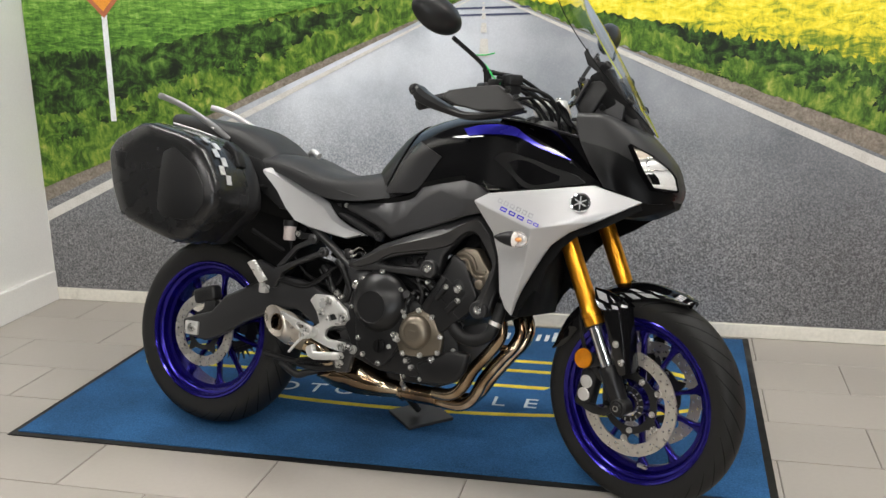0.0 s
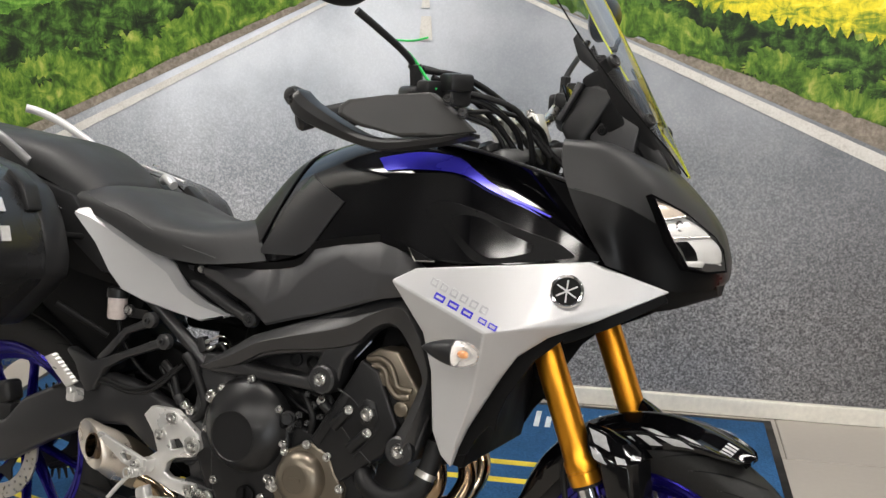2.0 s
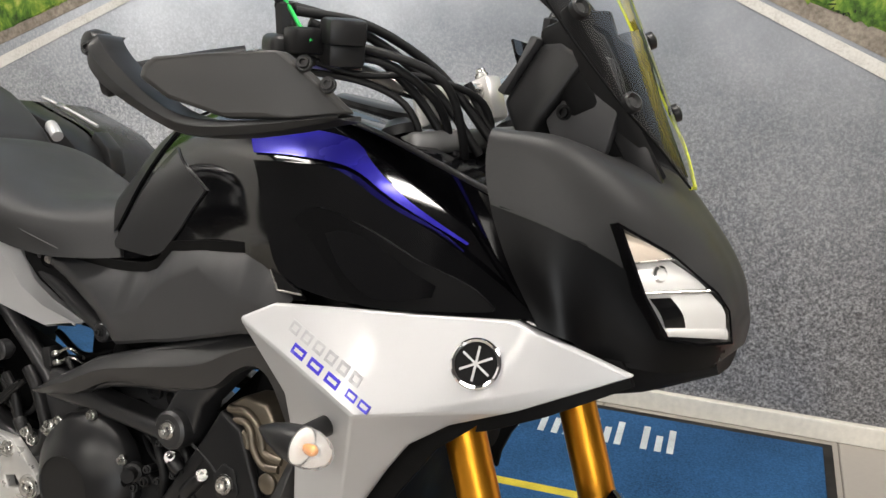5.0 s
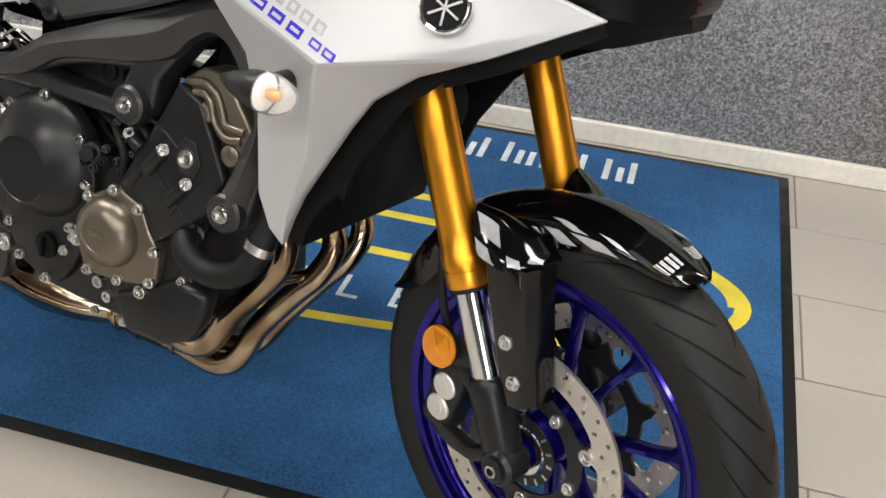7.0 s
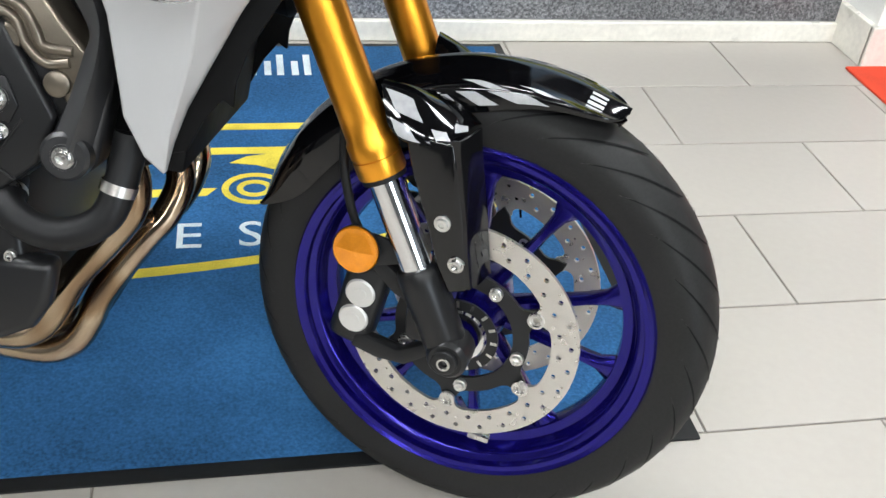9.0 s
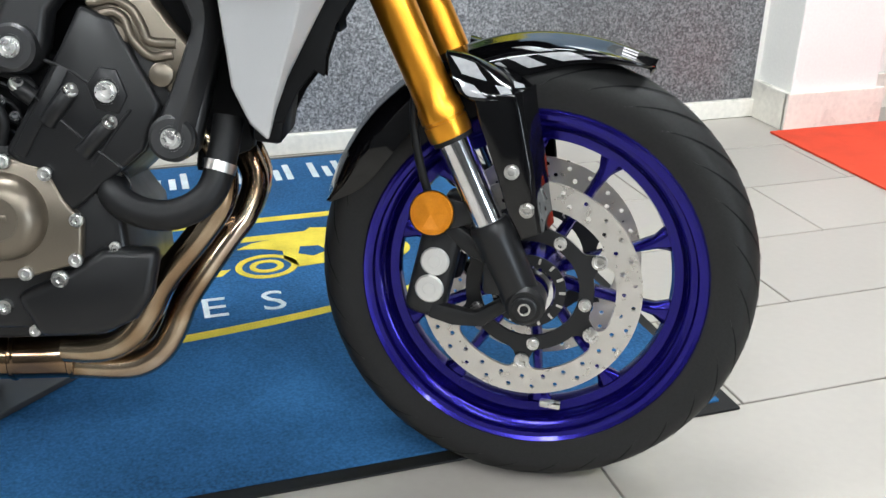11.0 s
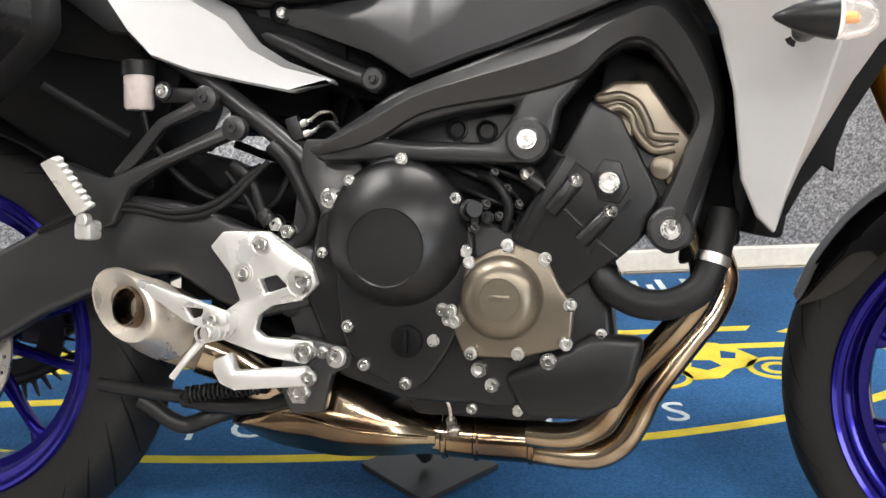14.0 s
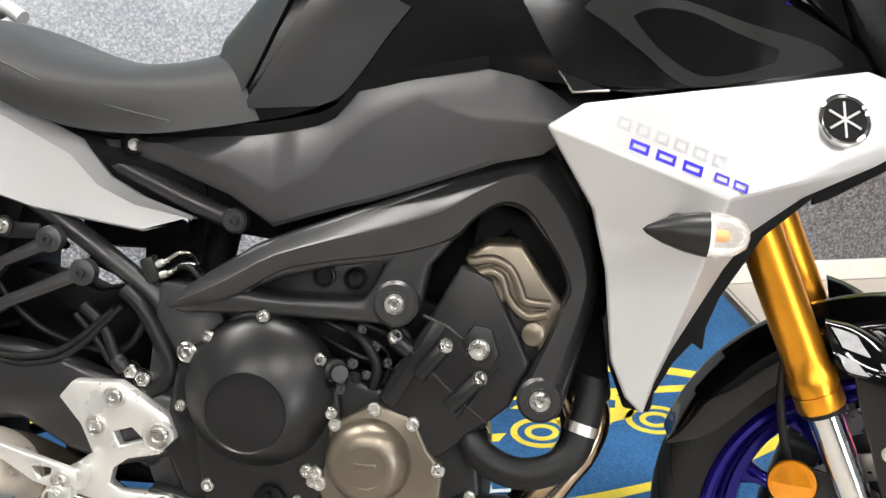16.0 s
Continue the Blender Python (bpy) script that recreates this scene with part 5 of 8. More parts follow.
for side in (-1, 1):
    rows = []
    for (ux, uz), (lx, lz) in BEAM:
        rows.append([(ux + (lx - ux) * t, side * y, uz + (lz - uz) * t) for t, y in ((0.0, 0.140), (0.06, 0.152), (0.40, 0.174), (0.46, 0.176), (0.52, 0.175), (0.93, 0.163), (1.0, 0.150))])
    fine = [catmull([np.array(r[j]) for r in rows], 4) for j in range(7)]
    bpart("beam_skin", sheet([[fine[j][i] for j in range(7)] for i in range(len(fine[0]))], 0.004), M["frame_black"], fr, angle=20)
bpart("frame_web", plate([(0.672, 0.585), (0.70, 0.612), (0.742, 0.627), (0.795, 0.640), (0.87, 0.655), (0.85, 0.600), (0.83, 0.575)], -0.075, -0.098, (), 0.002), M["frame_black"], fr)
for x, z in ((0.775, 0.615), (0.814, 0.614)):
    bpart("frame_plug", lathe([(0, 0.014), (0.008, 0.014), (0.009, 0.012), (0.003, 0.009), (0.003, 0)], (x, -0.097, z), RIGHT, 20), M["satin_black"], fr)
bpart("swingarm_plate", plate([(0.575, 0.60), (0.64, 0.60), (0.66, 0.56), (0.625, 0.46), (0.625, 0.34), (0.585, 0.30), (0.555, 0.38), (0.56, 0.48)], -0.085, -0.125, (), 0.006), M["frame_black"], fr)
for x, y, z in ((0.873, -0.165, 0.599), (1.045, -0.165, 0.497)):
    bpart("engine_mount", join(lathe([(-0.03, 0.028), (0.004, 0.027), (0.008, 0.023), (0.008, 0.0)], (x, y, z), RIGHT, 28)), M["frame_black"], fr)
    bpart("mount_bolt", join(lathe([(0.006, 0.015), (0.009, 0.0145)], (x, y, z), RIGHT, 24), bolt(x, y - 0.009, z, 0.0105, 0.008)), M["bolt"], fr)
bpart("headstock", join(lathe([(-0.10, 0.034), (0.12, 0.034)], (1.165, 0, 0.93), tuple(AXIS), 28), box(1.08, 0, 0.80, 0.12, 0.22, 0.12, 0.02)), M["frame_black"], fr)
# rear subframe
sub = bpart("subframe", join(tube([(0.672, -0.098, 0.672), (0.60, -0.096, 0.70), (0.52, -0.094, 0.735), (0.38, -0.09, 0.79), (0.1, -0.08, 0.87)], 0.0125), tube([(0.70, 0.098, 0.655), (0.52, 0.094, 0.735), (0.1, 0.08, 0.87)], 0.0125),
                            tube([(0.585, -0.11, 0.553), (0.556, -0.11, 0.588), (0.436, -0.11, 0.675), (0.30, -0.10, 0.76)], 0.0135), tube([(0.585, 0.11, 0.553), (0.436, 0.11, 0.675), (0.30, 0.10, 0.76)], 0.0135)), M["frame_black"], bike, "black steel rear subframe")
for x, z in ((0.664, 0.678), (0.562, 0.584)):
    bpart("subframe_bolt", join(lathe([(-0.012, 0.016), (0.003, 0.016), (0.006, 0.013), (0.006, 0)], (x, -0.108, z), RIGHT, 22), bolt(x, -0.115, z, 0.007)), M["frame_black"], sub)
# air box, and made-up dark plates for the shaded inside of the bike
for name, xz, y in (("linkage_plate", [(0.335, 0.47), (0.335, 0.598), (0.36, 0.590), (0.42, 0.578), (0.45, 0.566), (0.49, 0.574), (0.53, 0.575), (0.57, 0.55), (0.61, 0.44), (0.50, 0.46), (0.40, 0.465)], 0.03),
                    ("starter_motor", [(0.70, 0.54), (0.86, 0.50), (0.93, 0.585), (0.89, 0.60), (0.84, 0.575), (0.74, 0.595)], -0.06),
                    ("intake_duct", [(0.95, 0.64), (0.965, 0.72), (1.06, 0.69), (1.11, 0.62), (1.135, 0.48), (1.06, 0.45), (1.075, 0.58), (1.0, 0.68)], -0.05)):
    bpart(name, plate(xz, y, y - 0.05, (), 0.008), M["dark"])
# added dark plate, blocks the view through between engine and spar
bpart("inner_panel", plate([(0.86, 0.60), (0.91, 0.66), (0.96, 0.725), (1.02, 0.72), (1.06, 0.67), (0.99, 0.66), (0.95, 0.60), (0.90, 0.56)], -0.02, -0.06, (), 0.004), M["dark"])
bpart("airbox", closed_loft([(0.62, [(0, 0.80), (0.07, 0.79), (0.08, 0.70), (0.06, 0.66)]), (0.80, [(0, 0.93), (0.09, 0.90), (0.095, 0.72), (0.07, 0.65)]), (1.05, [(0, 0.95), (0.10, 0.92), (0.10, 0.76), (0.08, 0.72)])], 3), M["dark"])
bpart("undertray", closed_loft([(-0.24, [(0, 0.98), (0.07, 0.97), (0.09, 0.94), (0.06, 0.91)]), (0.0, [(0, 0.96), (0.11, 0.95), (0.125, 0.88), (0.10, 0.80)]), (0.2, [(0, 0.90), (0.12, 0.88), (0.13, 0.80), (0.10, 0.72)]), (0.45, [(0, 0.80), (0.11, 0.78), (0.10, 0.72), (0.08, 0.69)]), (0.62, [(0, 0.78), (0.09, 0.76), (0.085, 0.70), (0.06, 0.67)])], 3), M["dark"], bike, "black plastic undertray")
rows = []
for a in np.linspace(radians(35), radians(118), 8):
    r = 0.345
    rows.append([(REAR[0] + r * math.cos(a), y, REAR[2] + (r - abs(y) * 0.25) * math.sin(a)) for y in (-0.1, -0.085, -0.04, 0, 0.04, 0.085, 0.1)])
bpart("rear_mudguard", skin(rows, 2, 0.004), M["dark"], bike, "black rear wheel hugger")
bpart("inner_mudguard", plate([(-0.02, 0.85), (0.30, 0.78), (0.40, 0.73), (0.37, 0.645), (0.35, 0.60), (0.345, 0.53), (0.305, 0.505), (0.26, 0.53), (0.235, 0.55), (0.16, 0.59), (0.05, 0.66), (-0.05, 0.70)], 0.085, -0.085, (), 0.01), M["dark"], bike, "black inner mudguard over the rear wheel")
bpart("hanger_tail", box(-0.30, 0, 0.80, 0.05, 0.14, 0.28, 0.01, 2, Matrix.Rotation(0.5, 4, "Y")), M["dark"], bike)

# -- swingarm --
arm_xz = [(-0.06, 0.335), (0.06, 0.375), (0.108, 0.43), (0.20, 0.475), (0.29, 0.508), (0.34, 0.522), (0.40, 0.516), (0.45, 0.504), (0.50, 0.484), (0.60, 0.462), (0.60, 0.385), (0.52, 0.365), (0.46, 0.385), (0.40, 0.42), (0.33, 0.412), (0.20, 0.355), (0.09, 0.29), (0.04, 0.272), (-0.05, 0.285)]
swing = bpart("swingarm", join(plate(arm_xz, -0.098, -0.132, (), 0.010, 0, 3), plate(arm_xz, 0.098, 0.132, (), 0.010, 0, 3), box(0.50, 0, 0.42, 0.10, 0.24, 0.06, 0.01)), M["frame_black"], bike, "black box-section swingarm")
bpart("chain_adjuster", box(-0.01, -0.136, 0.31, 0.055, 0.012, 0.045, 0.004), M["alloy"], swing, "bare alloy axle block")
bpart("axle_nut", bolt(-0.005, -0.142, 0.312, 0.013, 0.014), M["bolt"], swing)
bpart("brake_caliper", join(box(0.02, -0.105, 0.425, 0.09, 0.05, 0.05, 0.012, 3, Matrix.Rotation(-0.3, 4, "Y")), box(0.045, -0.11, 0.38, 0.05, 0.03, 0.06, 0.008)), M["satin_black"], swing, "black rear brake caliper")
bpart("drive_chain", join(tube([(0.0, 0.088, 0.415), (0.3, 0.088, 0.44), (0.58, 0.088, 0.46)], 0.009), tube([(0.0, 0.088, 0.212), (0.3, 0.088, 0.33), (0.58, 0.088, 0.40)], 0.009)), M["satin_black"], bike)
shock = bpart("shock_absorber", tube([(0.56, 0.0, 0.42), (0.62, 0.0, 0.66)], 0.022), M["dark"])
for k in range(7):
    bpart("spring_coil", lathe([(-0.004, 0.034), (0.004, 0.034)], (0.565 + 0.05 * k / 6, 0, 0.46 + 0.14 * k / 6), (0.25, 0, 1), 16), M["dark"], shock)

# -- rider footrest plate --
hang_xz = [(0.458, 0.458), (0.475, 0.478), (0.535, 0.480), (0.597, 0.440), (0.607, 0.415), (0.585, 0.393), (0.545, 0.385), (0.527, 0.372), (0.522, 0.352), (0.535, 0.343), (0.600, 0.342), (0.607, 0.325), (0.590, 0.311), (0.54, 0.318), (0.487, 0.334), (0.462, 0.343), (0.455, 0.358), (0.478, 0.374), (0.500, 0.390), (0.485, 0.425)]
hanger = bpart("footrest_hanger", plate(hang_xz, -0.132, -0.15, [[(0.527, 0.418), (0.55, 0.425), (0.565, 0.41), (0.535, 0.40)]], 0.004, 0, 2), M["alloy"], bike, "bare cast alloy footrest hanger")
for x, z, r in ((0.53, 0.463, 0.009), (0.505, 0.425, 0.009), (0.585, 0.417, 0.0135), (0.59, 0.328, 0.0115)):
    bpart("hanger_bolt", join(lathe([(0, r * 1.5), (0.003, r * 1.5)], (x, -0.15, z), RIGHT, 20), bolt(x, -0.153, z, r)), M["bolt"], hanger)
peg = lathe([(0, 0.008), (0.006, 0.0095), (0.046, 0.0095), (0.05, 0.007), (0.05, 0)], (0.487, -0.15, 0.352), (-0.2, -0.95, 0.0), 20)
bpart("footrest", peg, M["alloy"], hanger, "ribbed alloy rider footrest")
for k in range(5):
    bpart("footrest_rib", lathe([(-0.002, 0.0095), (-0.0015, 0.0115), (0.0015, 0.0115), (0.002, 0.0095)], (0.487 - 0.2 * (0.012 + 0.012 * k), -0.15 - 0.95 * (0.012 + 0.012 * k), 0.352), (-0.2, -0.95, 0.0), 20), M["alloy"], hanger)
bpart("feeler_peg", tube([(0.472, -0.20, 0.343), (0.455, -0.205, 0.322), (0.436, -0.21, 0.296)], 0.0045), M["alloy"], hanger)
bpart("heel_arm", plate([(0.371, 0.411), (0.379, 0.415), (0.431, 0.399), (0.478, 0.385), (0.497, 0.379), (0.499, 0.364), (0.47, 0.355), (0.442, 0.364), (0.405, 0.387), (0.381, 0.398)], -0.176, -0.187, [[(0.441, 0.383), (0.466, 0.381), (0.464, 0.372), (0.452, 0.368)]], 0.0025), M["alloy"], hanger, "slotted cast alloy heel guard arm")
bpart("heel_arm_foot", box(0.487, -0.163, 0.364, 0.024, 0.03, 0.024, 0.004), M["alloy"], hanger)
bpart("hanger_bolt", join(lathe([(0, 0.012), (0.002, 0.012)], (0.478, -0.187, 0.368), RIGHT, 20), bolt(0.478, -0.189, 0.368, 0.0085)), M["bolt"], hanger)
bpart("pivot_cap", lathe([(0, 0.017), (0.006, 0.017), (0.008, 0.014), (0.004, 0.010), (0.004, 0)], (0.562, -0.12, 0.385), RIGHT, 24), M["satin_black"], hanger)
pedal = [(0.475, 0.315), (0.497, 0.325), (0.505, 0.302), (0.60, 0.312), (0.607, 0.297), (0.60, 0.288), (0.505, 0.278), (0.485, 0.285), (0.476, 0.30)]
bpart("brake_pedal", plate(pedal, -0.155, -0.178, (), 0.004), M["alloy"], bike, "bare alloy rear brake pedal")
bpart("pedal_pivot", join(bolt(0.606, -0.178, 0.30, 0.009), bolt(0.582, -0.146, 0.275, 0.0145, 0.008, seg=6), bolt(0.636, -0.16, 0.325, 0.012), bolt(0.617, -0.16, 0.33, 0.007)), M["bolt"], bike)
bpart("pivot_plate", plate([(0.57, 0.35), (0.62, 0.34), (0.655, 0.335), (0.65, 0.31), (0.625, 0.30), (0.615, 0.25), (0.57, 0.245), (0.55, 0.29)], -0.12, -0.145, (), 0.005), M["frame_black"], bike)

# centre stand arm with its spring
stand = bpart("centre_stand", join(tube([(0.272, -0.10, 0.259), (0.33, -0.10, 0.254), (0.40, -0.10, 0.249)], 0.0095), tube([(0.40, -0.10, 0.246), (0.47, -0.10, 0.240), (0.53, -0.10, 0.250), (0.60, -0.10, 0.268)], 0.0115), tube([(0.33, -0.09, 0.240), (0.352, -0.088, 0.226), (0.375, -0.085, 0.211), (0.40, -0.08, 0.206), (0.44, -0.07, 0.222), (0.532, 0.02, 0.245)], 0.0125),
                                      plate([(0.395, 0.262), (0.42, 0.262), (0.56, 0.282), (0.56, 0.252), (0.47, 0.228), (0.405, 0.232)], -0.085, -0.095, (), 0.003)), M["satin_black"], bike, "black folded centre stand")
bpart("stand_hook", bolt(0.405, -0.112, 0.252, 0.007), M["satin_black"], stand)
coil = []
for k in range(121):
    a = k * 0.95
    s = k / 120
    coil.append((0.412 + 0.118 * s, -0.118 + 0.0105 * math.cos(a), 0.256 + 0.021 * s + 0.0105 * math.sin(a)))
bpart("stand_spring", tube(coil, 0.0026, 1, 6), M["rubber"], stand, "black coil spring")
bpart("side_stand", tube([(0.60, 0.10, 0.25), (0.635, 0.20, 0.16), (0.664, 0.29, 0.084)], 0.012), M["satin_black"], bike)

# passenger footrest brackets
brk = bpart("passenger_bracket", join(plate([(0.440, 0.661), (0.454, 0.650), (0.450, 0.638), (0.388, 0.612), (0.347, 0.563), (0.322, 0.545), (0.312, 0.551), (0.332, 0.573), (0.377, 0.622), (0.428, 0.648)], -0.125, -0.142, (), 0.004),
                                      plate([(0.480, 0.624), (0.498, 0.613), (0.492, 0.599), (0.477, 0.596), (0.392, 0.562), (0.342, 0.533), (0.331, 0.512), (0.318, 0.483), (0.298, 0.477), (0.281, 0.495), (0.262, 0.532), (0.235, 0.558), (0.243, 0.566), (0.306, 0.543), (0.381, 0.574), (0.470, 0.614)], -0.122, -0.147, (), 0.005)), M["frame_black"], bike, "black forked passenger footrest bracket")
for x, z in ((0.447, 0.649), (0.488, 0.611)):
    bpart("bracket_bolt", join(lathe([(-0.01, 0.016), (0.004, 0.016), (0.006, 0.013), (0.006, 0)], (x, -0.145, z), RIGHT, 20), bolt(x, -0.15, z, 0.007)), M["frame_black"], brk)
peg_a, peg_b = Vector((0.286, -0.235, 0.566)), Vector((0.309, -0.19, 0.503))
zig = []
for k in range(17):
    q = peg_a.lerp(peg_b, k / 16)
    zig.append(tuple(q + Vector((0.009 + (0.0045 if k % 2 else 0.0), 0, 0.004))))
pp = extrude_poly([tuple(peg_a + Vector((-0.008, 0, -0.004)))] + zig + [tuple(peg_b + Vector((-0.010, 0, -0.006)))], (-0.004, -0.011, -0.004), (), 0.002)
bpart("passenger_footrest", pp, M["alloy"], brk, "polished ribbed passenger footrest, folded up")
bpart("peg_mount", join(box(0.300, -0.178, 0.476, 0.026, 0.03, 0.026, 0.006), lathe([(0, 0.008), (0.012, 0.008), (0.014, 0.006), (0.014, 0)], (0.305, -0.19, 0.49), RIGHT, 16)), M["alloy"], brk)
res = bpart("brake_fluid_reservoir", lathe([(0, 0.0), (0, 0.017), (0.004, 0.02), (0.045, 0.02), (0.045, 0.0)], (0.34, -0.12, 0.636), (-0.02, 0, 1), 28), M["brake_fluid"], bike, "cloudy brake fluid reservoir")
bpart("cap", lathe([(0.0, 0.023), (0.018, 0.023), (0.02, 0.021), (0.02, 0)], (0.339, -0.12, 0.681), (-0.02, 0, 1), 18), M["satin_black"], res, "black ribbed screw cap")
bpart("reservoir_tab", join(lathe([(0, 0.0125), (0.006, 0.0125), (0.007, 0.010)], (0.380, -0.127, 0.660), RIGHT, 20), box(0.40, -0.125, 0.655, 0.05, 0.006, 0.02, 0.003)), M["satin_black"], res)
bpart("reservoir_bolt", bolt(0.380, -0.133, 0.660, 0.008), M["bolt"], res)
for r, pts in ((0.0045, [(0.345, -0.12, 0.636), (0.36, -0.115, 0.59), (0.42, -0.11, 0.53), (0.52, -0.115, 0.51), (0.56, -0.12, 0.56)]), (0.0045, [(0.26, -0.136, 0.505), (0.34, -0.138, 0.510), (0.40, -0.14, 0.502), (0.46, -0.138, 0.515), (0.52, -0.13, 0.565)]),
               (0.004, [(0.20, -0.136, 0.47), (0.27, -0.138, 0.50), (0.34, -0.139, 0.503), (0.41, -0.14, 0.494), (0.47, -0.138, 0.512), (0.53, -0.13, 0.57)]),
               (0.0098, [(0.532, -0.128, 0.590), (0.556, -0.13, 0.568), (0.580, -0.13, 0.527), (0.592, -0.13, 0.499), (0.585, -0.13, 0.478), (0.565, -0.125, 0.463)]), (0.0078, [(0.478, -0.125, 0.566), (0.507, -0.127, 0.540), (0.521, -0.127, 0.505), (0.538, -0.125, 0.490)]),
               (0.005, [(0.468, -0.122, 0.555), (0.495, -0.124, 0.525), (0.515, -0.124, 0.495)]), (0.004, [(0.58, -0.10, 0.61), (0.61, -0.12, 0.62), (0.63, -0.12, 0.60)])):
    bpart("brake_line", tube(pts, r, 6, 10), M["rubber"])
for x, z in ((0.524, 0.500), (0.529, 0.494)):
    bpart("line_ferrule", lathe([(-0.006, 0.0092), (-0.004, 0.0105), (0.004, 0.0105), (0.006, 0.0092)], (x, -0.127, z), (0.6, 0, -0.8), 16), M["satin_black"])
for x, z in ((0.540, 0.489), (0.556, 0.480), (0.607, 0.493)):
    bpart("bracket_nut", join(lathe([(0, 0.013), (0.003, 0.0125)], (x, -0.126, z), RIGHT, 20), bolt(x, -0.129, z, 0.0085, seg=6)), M["bolt"])
sw = bpart("brake_switch", box(0.560, -0.11, 0.613, 0.018, 0.02, 0.032, 0.003, 2, Matrix.Rotation(-0.35, 4, "Y")), M["satin_black"], bike, "black brake light switch")
for x, z in ((0.571, 0.621), (0.577, 0.608)):
    bpart("union_nut", lathe([(-0.008, 0.0035), (-0.008, 0.005), (0.004, 0.005), (0.006, 0.003), (0.012, 0.003)], (x, -0.112, z), (0.9, 0, 0.35), 12), M["bolt"], sw, "bright union nut")
    bpart("steel_line", tube([(x + 0.008, -0.112, z + 0.004), (x + 0.024, -0.112, z + 0.014), (x + 0.038, -0.108, z + 0.013), (x + 0.040, -0.09, z - 0.002)], 0.0022, 6, 8), M["steel"], sw)

# made-up dark blocks fill the shaded gap under the swingarm pivot
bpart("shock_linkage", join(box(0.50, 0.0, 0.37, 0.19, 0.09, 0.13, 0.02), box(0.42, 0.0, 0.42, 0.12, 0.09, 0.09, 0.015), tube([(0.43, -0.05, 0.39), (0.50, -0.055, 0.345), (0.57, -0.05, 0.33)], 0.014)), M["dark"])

# made-up dark boxes stand for the shade under the seat
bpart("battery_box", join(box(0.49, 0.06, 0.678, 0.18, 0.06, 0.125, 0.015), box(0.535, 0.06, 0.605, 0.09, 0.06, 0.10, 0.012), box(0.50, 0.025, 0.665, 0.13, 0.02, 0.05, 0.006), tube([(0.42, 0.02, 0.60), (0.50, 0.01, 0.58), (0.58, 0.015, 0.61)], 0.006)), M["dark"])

# -- exhaust --
HEADERS = (
    [(1.045, -0.08, 0.505), (1.075, -0.085, 0.49), (1.092, -0.085, 0.45), (1.088, -0.085, 0.413), (1.062, -0.08, 0.374), (1.010, -0.075, 0.312), (0.988, -0.072, 0.272), (0.968, -0.068, 0.243), (0.942, -0.062, 0.225), (0.91, -0.055, 0.218), (0.875, -0.045, 0.217)],
    [(1.06, 0.0, 0.505), (1.10, 0.0, 0.485), (1.125, -0.008, 0.435), (1.112, -0.02, 0.39), (1.085, -0.03, 0.355), (1.035, -0.04, 0.285), (1.016, -0.04, 0.243), (0.998, -0.04, 0.213), (0.972, -0.037, 0.194), (0.94, -0.033, 0.188), (0.875, -0.025, 0.190)],
    [(1.06, 0.08, 0.505), (1.10, 0.08, 0.485), (1.125, 0.07, 0.435), (1.112, 0.055, 0.39), (1.085, 0.045, 0.355), (1.035, 0.03, 0.285), (1.0, 0.02, 0.228), (0.965, 0.012, 0.205), (0.875, 0.0, 0.205)])
for path in HEADERS:
    bpart("exhaust_header", tube(path, 0.0185, 6, 20), M["pipe"], bike, "heat-tinted steel exhaust header pipe")
bpart("header_link", tube([(1.075, -0.085, 0.385), (1.105, 0.0, 0.385)], 0.009), M["pipe"])
col = bpart("collector", closed_loft([(0.46, [(0, 0.225), (0.05, 0.222), (0.075, 0.212), (0.06, 0.205)]), (0.52, [(0, 0.265), (0.07, 0.26), (0.098, 0.22), (0.07, 0.187)]), (0.565, [(0, 0.295), (0.07, 0.288), (0.10, 0.225), (0.07, 0.18)]), (0.615, [(0, 0.29), (0.075, 0.28), (0.10, 0.22), (0.07, 0.175)]), (0.69, [(0, 0.248), (0.07, 0.242), (0.085, 0.21), (0.06, 0.178)]), (0.745, [(0, 0.225), (0.04, 0.223), (0.05, 0.20), (0.03, 0.178)])], 5), M["pipe"], bike, "heat-tinted steel exhaust collector box")
bpart("mid_pipe", tube([(0.74, -0.018, 0.202), (0.80, -0.02, 0.20), (0.88, -0.02, 0.20)], 0.029, 4, 24), M["pipe"], col)
for x in (0.755, 0.80, 0.875):
    bpart("weld_seam", lathe([(-0.004, 0.030), (-0.002, 0.032), (0.002, 0.032), (0.004, 0.030)], (x, -0.019, 0.2005), (1, 0, 0), 24), M["pipe"], col)
bpart("weld_seam", tube([(0.50, -0.088, 0.236), (0.575, -0.101, 0.232), (0.63, -0.099, 0.219), (0.69, -0.086, 0.212), (0.735, -0.055, 0.205)], 0.0028), M["pipe"], col)
bpart("oxygen_sensor", join(lathe([(0, 0.010), (0.012, 0.010), (0.012, 0.007), (0.03, 0.007), (0.03, 0)], (0.77, -0.044, 0.215), (0, -0.8, 0.6), 12), tube([(0.77, -0.066, 0.232), (0.768, -0.075, 0.255), (0.755, -0.08, 0.28), (0.735, -0.09, 0.29)], 0.003)), M["steel"], col)
bpart("rear_pipe", tube([(0.56, -0.05, 0.24), (0.51, -0.08, 0.275), (0.47, -0.088, 0.302), (0.43, -0.105, 0.32)], 0.037), M["pipe"], col)
# silencer: oval can, slash cut at its mouth
def oval_ring(c, u, v, k=1.0, n=40):
    c, u, v = Vector(c), Vector(u) * k, Vector(v) * k
    return [np.array(c + u * math.cos(a) + v * math.sin(a)) for a in np.linspace(0, 2 * math.pi, n + 1)]


